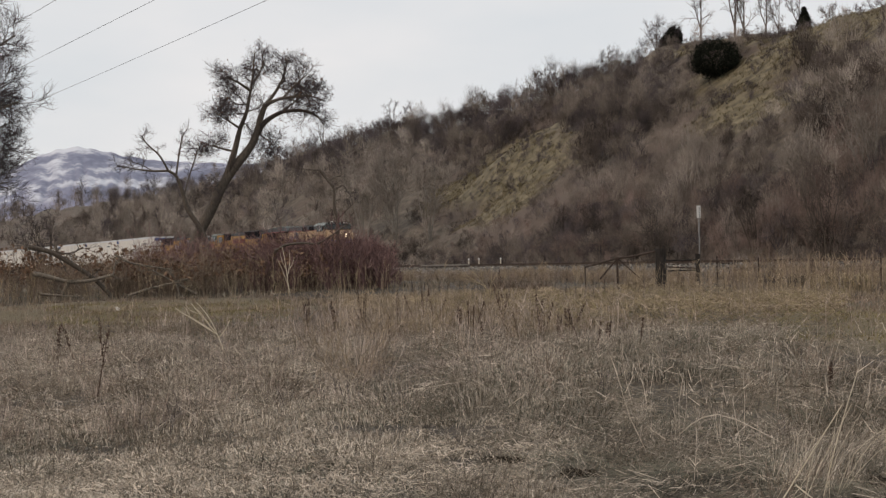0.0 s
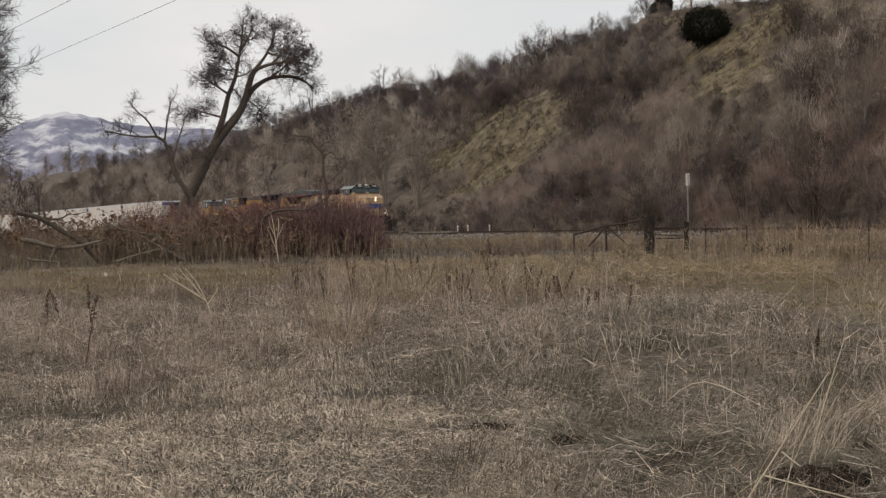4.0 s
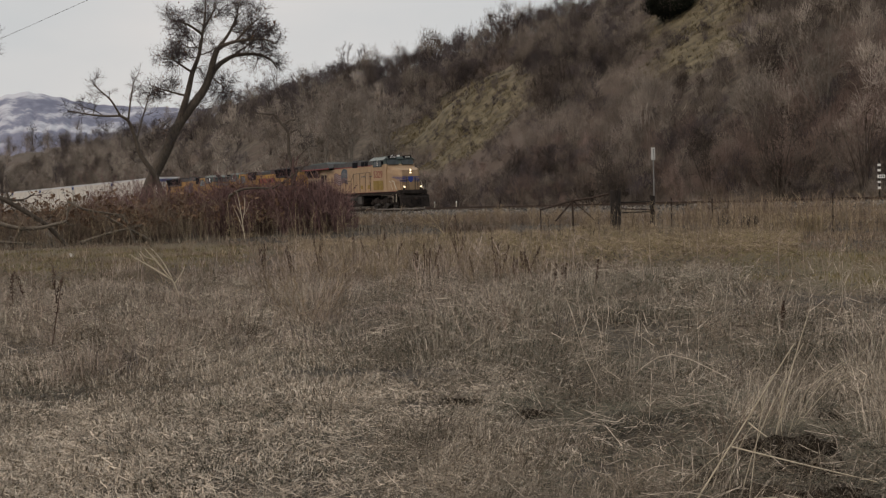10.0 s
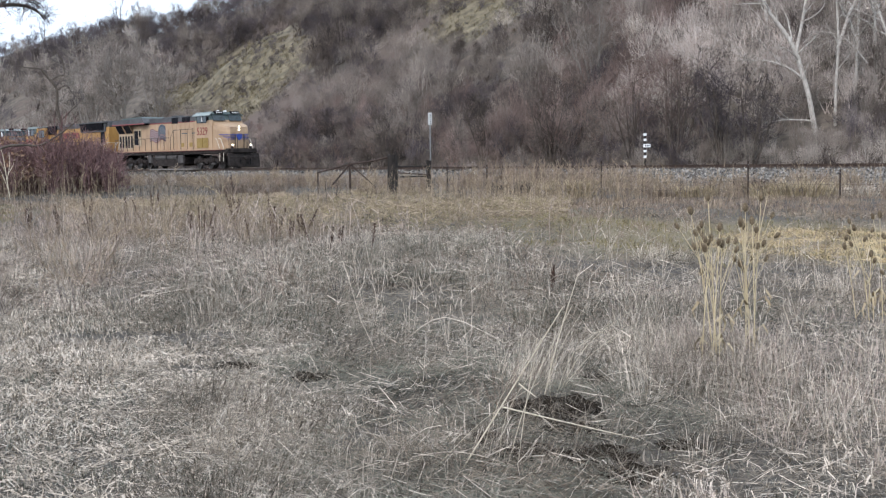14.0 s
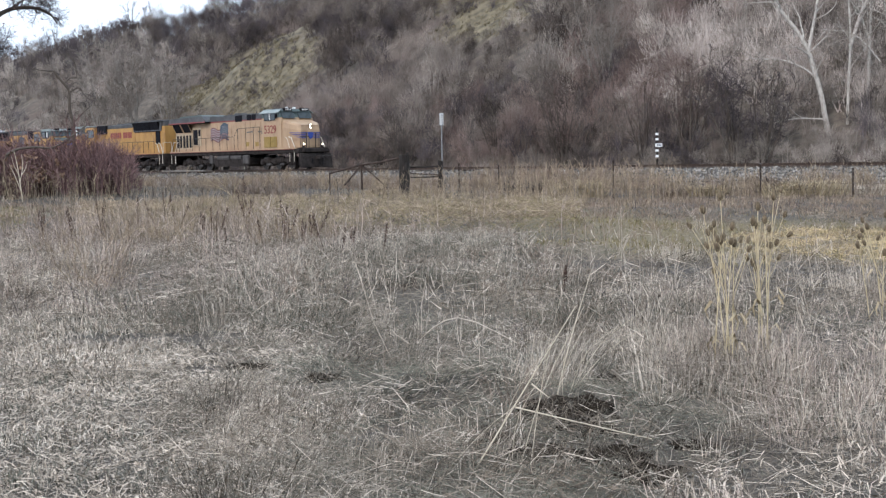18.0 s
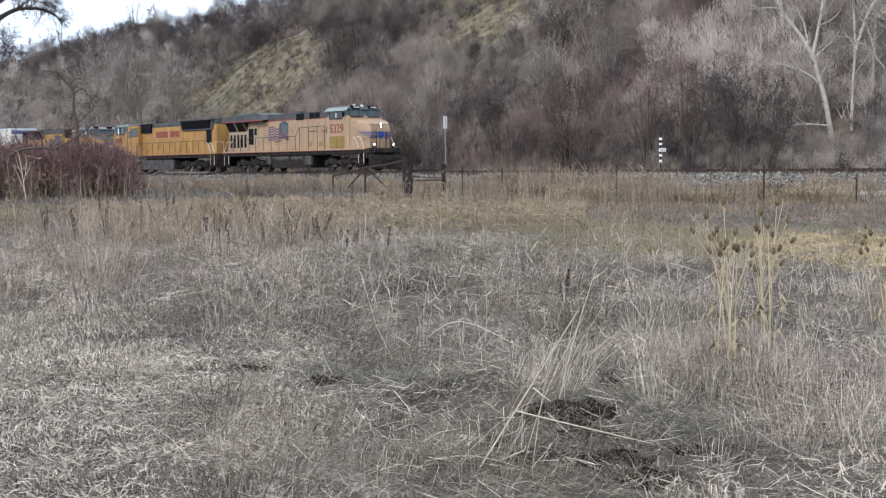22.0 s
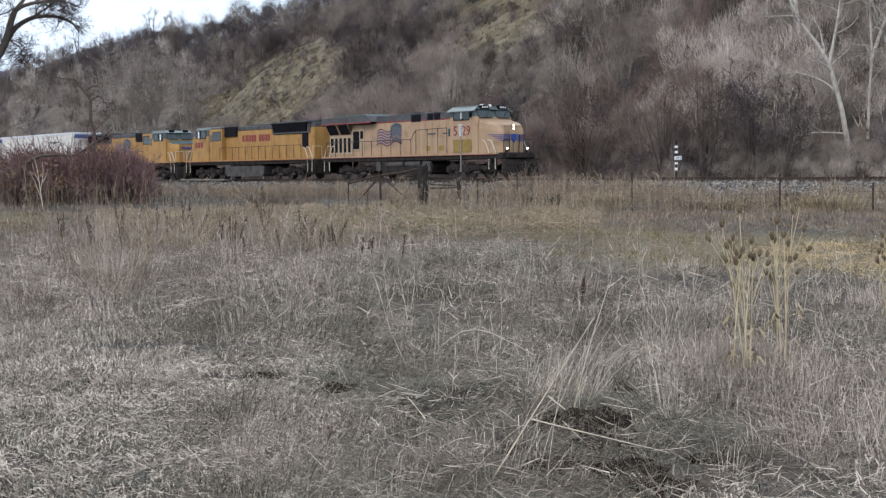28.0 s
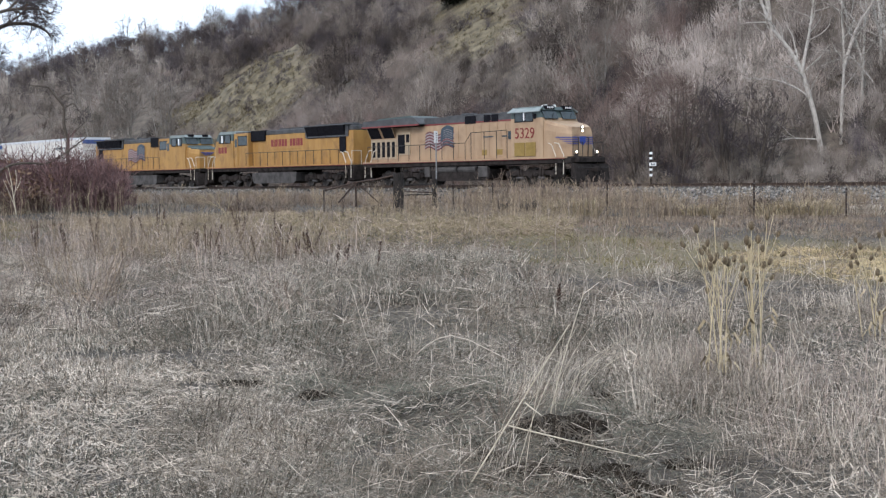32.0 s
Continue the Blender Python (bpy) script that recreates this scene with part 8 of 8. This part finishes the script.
loose_stalks("fallen_twig", "pale fallen twig among the docks", -11.0, 31.0, [([(-0.5, 0, 0.1), (0.0, 0, 0.35), (0.5, 0, 0.6)], 0.012)], M_DEADWOOD, 6)

# the mound of fine straw round the leaning stalks
def straw_clump(az, d, w, h, n, way, mat, seed, label, bend=(0.15, 1.3), thick=(0.0009, 0.002)):
    g = np.random.default_rng(seed)
    x, y = polar(az, d)
    T = thing("straw_clump", label, "grass clump", x, y, turn=radians(-az), group="straw clumps in the field")
    a = g.uniform(0, 6.28, n)
    q = g.uniform(0, 1, n) ** 0.7
    xx, yy = np.cos(a) * w * q, np.sin(a) * w * 0.6 * q
    head = np.arctan2(0.8 * np.sin(a), 0.8 * np.cos(a) + way) + g.normal(0, 0.75, n)
    V, F = curved(xx, yy, 0 * xx, g.uniform(0.25, 1.0, n) ** 1.4 * h, g.uniform(*thick, n), head, g.uniform(*bend, n), g.uniform(0, 6.28, n))
    ob = new("straw", mesh_arrays("straw", V, F, mat))
    ob.parent = T
    ob["kind"] = "stuff"


straw_clump(4.3, 9.6, 0.34, 0.62, 420, 0.9, M_GRASS_PALE, 1, "mound of fine pale straw swept sideways")
straw_clump(5.6, 9.9, 0.34, 0.5, 320, 1.2, M_GRASS, 2, "low mound of tan straw swept sideways")
straw_clump(3.2, 8.6, 0.2, 0.5, 160, 0.3, M_WEED, 3, "brown upright dead stalks beside the leaning straw")
straw_clump(2.6, 8.0, 0.3, 0.26, 260, -0.8, M_GRASS, 4, "low tangle of dry grass at the foot of the straw")
straw_clump(4.4, 19.5, 0.4, 0.55, 320, 0.1, M_WEED, 5, "upright brown grass clump in the field")
straw_clump(7.3, 17.5, 0.5, 0.4, 320, -0.6, M_WEED, 6, "low brown grass clump in the field")
straw_clump(-13.2, 23.0, 0.5, 0.65, 360, 0.2, M_GRASS_ROSY, 7, "tall rosy-beige grass clump in the field")
straw_clump(-15.4, 27.0, 0.6, 0.7, 360, 0.0, M_GRASS_ROSY, 8, "tall rosy-beige grass clump in the field")
for k, (az, d, w, h) in enumerate([(-16.8, 22, 0.5, 0.6), (-17.6, 30, 0.7, 0.7), (-11.0, 19.5, 0.4, 0.5), (-14.3, 18.5, 0.45, 0.5), (-9.0, 23.5, 0.5, 0.55), (-6.2, 20.5, 0.45, 0.5), (1.0, 18.0, 0.4, 0.42), (-20.5, 24, 0.5, 0.55), (-22.8, 28, 0.6, 0.55), (10.0, 20.5, 0.5, 0.45), (-2.8, 26.5, 0.6, 0.5)]):
    straw_clump(az, d, w, h, 340, 0.3 if k % 2 else -0.3, M_GRASS_ROSY if az < -8 else M_GRASS_PALE, 20 + k, "tall rosy-beige grass clump in the field" if az < -8 else "tall bleached grass clump in the field")

# thin tall stalks that stand together among the docks
for k, (az, d, w, h, n) in enumerate([(-14.5, 18.1, 0.5, 1.2, 170), (-9.7, 33.3, 0.8, 1.5, 190), (-11.7, 30.6, 0.75, 1.5, 190), (-8.3, 30.4, 0.7, 1.2, 150), (-13.0, 27.0, 0.7, 1.4, 180), (-6.7, 28.6, 0.7, 1.0, 140), (-4.7, 25.4, 0.6, 0.9, 130), (-15.6, 24.5, 0.6, 1.1, 150), (-10.6, 25.5, 0.6, 0.9, 130), (-12.2, 34.5, 0.8, 1.2, 150), (-7.5, 34.0, 0.8, 1.1, 130), (-5.6, 31.0, 0.7, 1.0, 120), (-14.0, 22.0, 0.5, 0.9, 130)]):
    straw_clump(az, d, w, h, n, (0.5, -0.9, 0.2)[k % 3], (M_GRASS_ROSY, M_WEED, M_TAN)[k % 3], 60 + k, "loose clump of tall thin bleached weed stalks", (0.02, 1.1), (0.0012 + 0.00004 * d, 0.0022 + 0.00007 * d))

# clumps of matted dark grass and earth
def clump(az, d, r, h, seed):
    g = np.random.default_rng(seed)
    x, y = polar(az, d)
    T = thing("grass_hummock", "dark hollow hummock of matted dead grass", "hummock", x, y)
    b = B()
    bmesh.ops.create_icosphere(b, subdivisions=3, radius=1)
    for v in b.verts:
        k = 1 + 0.5 * noise.noise(v.co * 3 + Vector((seed, 0, 0)))
        v.co = Vector((v.co.x * r * k, v.co.y * r * 0.8 * k, v.co.z * h * k))
    part("earth", b, M_DARKEARTH, T)
    n = int(650 * r)
    a, q = g.uniform(0, 6.28, n), g.uniform(0.3, 1.1, n)
    xx, yy = np.cos(a) * r * q, np.sin(a) * r * 0.8 * q
    V, F = curved(xx, yy, h * np.sqrt(np.clip(1 - q * q, 0, 1)), g.uniform(0.04, 0.17, n), g.uniform(0.0012, 0.0024, n), a + g.normal(0, 1.3, n), g.uniform(0.8, 1.9, n), g.uniform(0, 6.28, n))
    ob = new("dead_blade", mesh_arrays("dead_blade", V, F, M_GRASS))
    ob.parent = T


M_DARKEARTH = material("dark_damp_earth", ramp2((0.010, 0.008, 0.006), (0.045, 0.035, 0.026)), 20, 5, bump=0.8, spec=0.0)
clump(5.3, 8.45, 0.3, 0.1, 1)
clump(5.9, 7.9, 0.2, 0.06, 9)
clump(7.0, 7.35, 0.22, 0.05, 7)
clump(4.0, 7.4, 0.2, 0.05, 8)
clump(2.5, 7.8, 0.13, 0.03, 12)
clump(8.6, 7.0, 0.2, 0.04, 13)
clump(10.5, 7.7, 0.14, 0.03, 14)
clump(7.0, 9.7, 0.1, 0.06, 2)
clump(-5.1, 10.1, 0.16, 0.05, 3)
clump(-8.2, 10.8, 0.2, 0.04, 4)

# a pale rock in the clearing
rx_, ry_ = polar(-24.2, 53.0)
rk = thing("pale_rock", "small pale rock in short green grass", "rock", rx_, ry_)
b = B()
bmesh.ops.create_icosphere(b, subdivisions=2, radius=0.11)
for v in b.verts:
    v.co *= 1 + 0.25 * noise.noise(v.co * 9)
    v.co.z += 0.06
part("stone", b, M_ROCK, rk)


# fallen limbs in front of the thicket
def fallen(az, d, limbs, label, seed, mat=M_DEADWOOD):
    x, y = polar(az, d)
    T = thing("fallen_branch", label, "dead branch", x, y, turn=radians(-az))
    lines = grown(limbs, seed, (5, 4, 3), (1.1, 0.6, 0.3), (50, 50, 50), 2, 0.25, 0.02, 0.3)
    for l in lines:
        if l[2] == 0:
            ob = new("limb", mesh_arrays("limb", *tubes([l], 8), mat))
            ob.parent = T
    for l in lines:
        if l[2] == 1:
            ob = new("side_branch", mesh_arrays("side_branch", *tubes([l], 5, 0.012), mat))
            ob.parent = T
    for l in lines:
        if l[2] == 2:
            ob = new("twig", mesh_arrays("twig", *tubes([l], 3, 0.01), mat))
            ob.parent = T


fallen(-25.1, 70, [limb([(-3.1, 0, 2.85), (-2.05, 0, 2.6), (-1.2, 0, 2.05), (-0.05, 0, 1.3), (0.9, 0.2, 0.2)], 0.13, 0.1), limb([(-1.82, 0.1, 2.95), (-1.77, 0, 2.5), (-1.03, 0, 2.48), (-0.5, -0.1, 2.8)], 0.06, 0.03)], "dark broken limb leaning in the weeds", 3, M_BARK)
fallen(-25.1, 69.5, [limb([(-2.9, 0, 1.5), (-2.25, 0, 1.37), (-1.24, 0, 1.03), (-0.2, 0, 1.07), (0.92, 0, 1.35)], 0.13, 0.07), limb([(-1.24, 0, 1.0), (-1.5, 0.2, 0.5), (-1.7, 0.3, 0.0)], 0.1, 0.09), limb([(0.9, 0, 1.3), (1.0, 0.1, 1.65), (1.1, 0.1, 2.05)], 0.05, 0.03), limb([(-2.6, 0, 0.5), (-1.7, 0, 0.4), (-0.7, 0, 0.3)], 0.07, 0.04)], "grey fallen branch propped in the weeds", 5)
fallen(-25.1, 70.6, [limb([(1.04, 0, 2.4), (1.77, 0, 1.95), (2.82, 0, 1.75), (3.8, 0, 1.6)], 0.06, 0.03), limb([(3.7, 0, 1.62), (4.1, 0.1, 0.8), (4.3, 0.1, 0)], 0.06, 0.06)], "thin grey dead branch across the weeds", 6)
fallen(-22.6, 71, [limb([(2.0, 0, 0.2), (0.8, 0, 0.9), (-0.2, 0, 1.5)], 0.07, 0.04), limb([(-1.5, 0, 0.2), (-0.2, 0, 0.6), (1.6, 0, 1.0)], 0.08, 0.04)], "grey fallen branches crossed in the weeds", 4)

fallen(-16.6, 73.0, [limb([(-1.4, 0, 2.2), (-0.8, 0, 2.55), (0.2, 0, 2.6), (0.9, 0, 2.5), (2.0, 0, 3.2), (2.9, 0, 3.9)], 0.075, 0.03), limb([(-1.35, 0, 2.25), (-1.5, 0.3, 1.2), (-1.45, 0.5, 0)], 0.08, 0.09)], "dark broken limb caught in the thicket", 7, M_BARK)

# golden tufts against the ballast
def tuft_thing(az, d, w, h, n, mat, seed, label):
    g = np.random.default_rng(seed)
    x, y = polar(az, d)
    T = thing("grass_tussock", label, "grass tussock", x, y, group="tussocks along the railway")
    a = g.uniform(0, 6.28, n)
    q = g.uniform(0, 1, n) ** 0.6
    xx, yy = np.cos(a) * w * q, np.sin(a) * w * 0.5 * q
    V, F = curved(xx, yy, 0 * xx, g.uniform(0.5, 1.0, n) * h, g.uniform(0.006, 0.012, n), a + g.normal(0, 0.5, n), g.uniform(0.2, 1.2, n), g.uniform(0, 6.28, n))
    ob = new("tussock", mesh_arrays("tussock", V, F, mat))
    ob.parent = T
    ob["kind"] = "stuff"


for k, (az, d, w, h, mat) in enumerate([(14.7, 53, 1.3, 1.0, M_STRAW), (15.5, 52.5, 1.2, 1.05, M_STRAW), (13.6, 57, 0.6, 1.2, M_WEED), (17.4, 54, 1.0, 0.7, M_GRASS_PALE), (5.6, 60, 1.1, 1.2, M_STRAW), (6.2, 58, 0.8, 1.3, M_STRAW),
                                      (9.9, 58, 0.7, 0.7, M_WEED), (11.2, 57, 0.8, 0.8, M_STRAW), (-2.6, 60, 0.7, 0.5, M_TAN), (-0.6, 60, 0.6, 0.6, M_TAN), (3.4, 60, 0.9, 0.9, M_SCRUB), (-6.8, 66, 0.8, 0.9, M_WEED), (-8.2, 68, 0.7, 1.1, M_WEED)]):
    tuft_thing(az, d, w, h, 420, mat, 700 + k, "golden dry grass tussock by the railway" if mat in (M_STRAW, M_TAN) else "dry brown weed tussock by the railway")

# sleepers, last
TIE = bpy.data.meshes.new("sleeper")
b = box(B(), -0.115, 0.115, -1.3, 1.3, RAIL - 0.34, RAIL - 0.178, 0.012)
b.to_mesh(TIE)
b.free()
TIE.materials.append(M_TIE)
for k in range(220):
    ob = new("sleeper", TIE)
    ob.parent = railway
    ob.location = (-70 + k * 0.54, 0, 0)

# ---- what moves ----
def run(t):
    """Where the train's front is along the track at t seconds."""
    return -57.64 + 2.5545 * t - 0.012168 * t * t + 0.0001217 * t ** 3


def motions():
    for ob, back, way in TRAIN:
        walk(ob, [(t, TRACK_M @ pose(run(t) + back, 0, RAIL, 0, 0, 0 if way > 0 else 180)) for t in range(0, 33)])
    ways = {ob: way for ob, back, way in TRAIN}
    times = [round(0.2 * k, 2) for k in range(161)]
    for ob, x, r, way in WHEELS:
        turn = ways[ob.parent]
        walk(ob, [(t, Matrix.Translation((x, 0, r)) @ Matrix.Rotation(turn * (run(t) - run(0)) / r, 4, "Y")) for t in times])


motions()
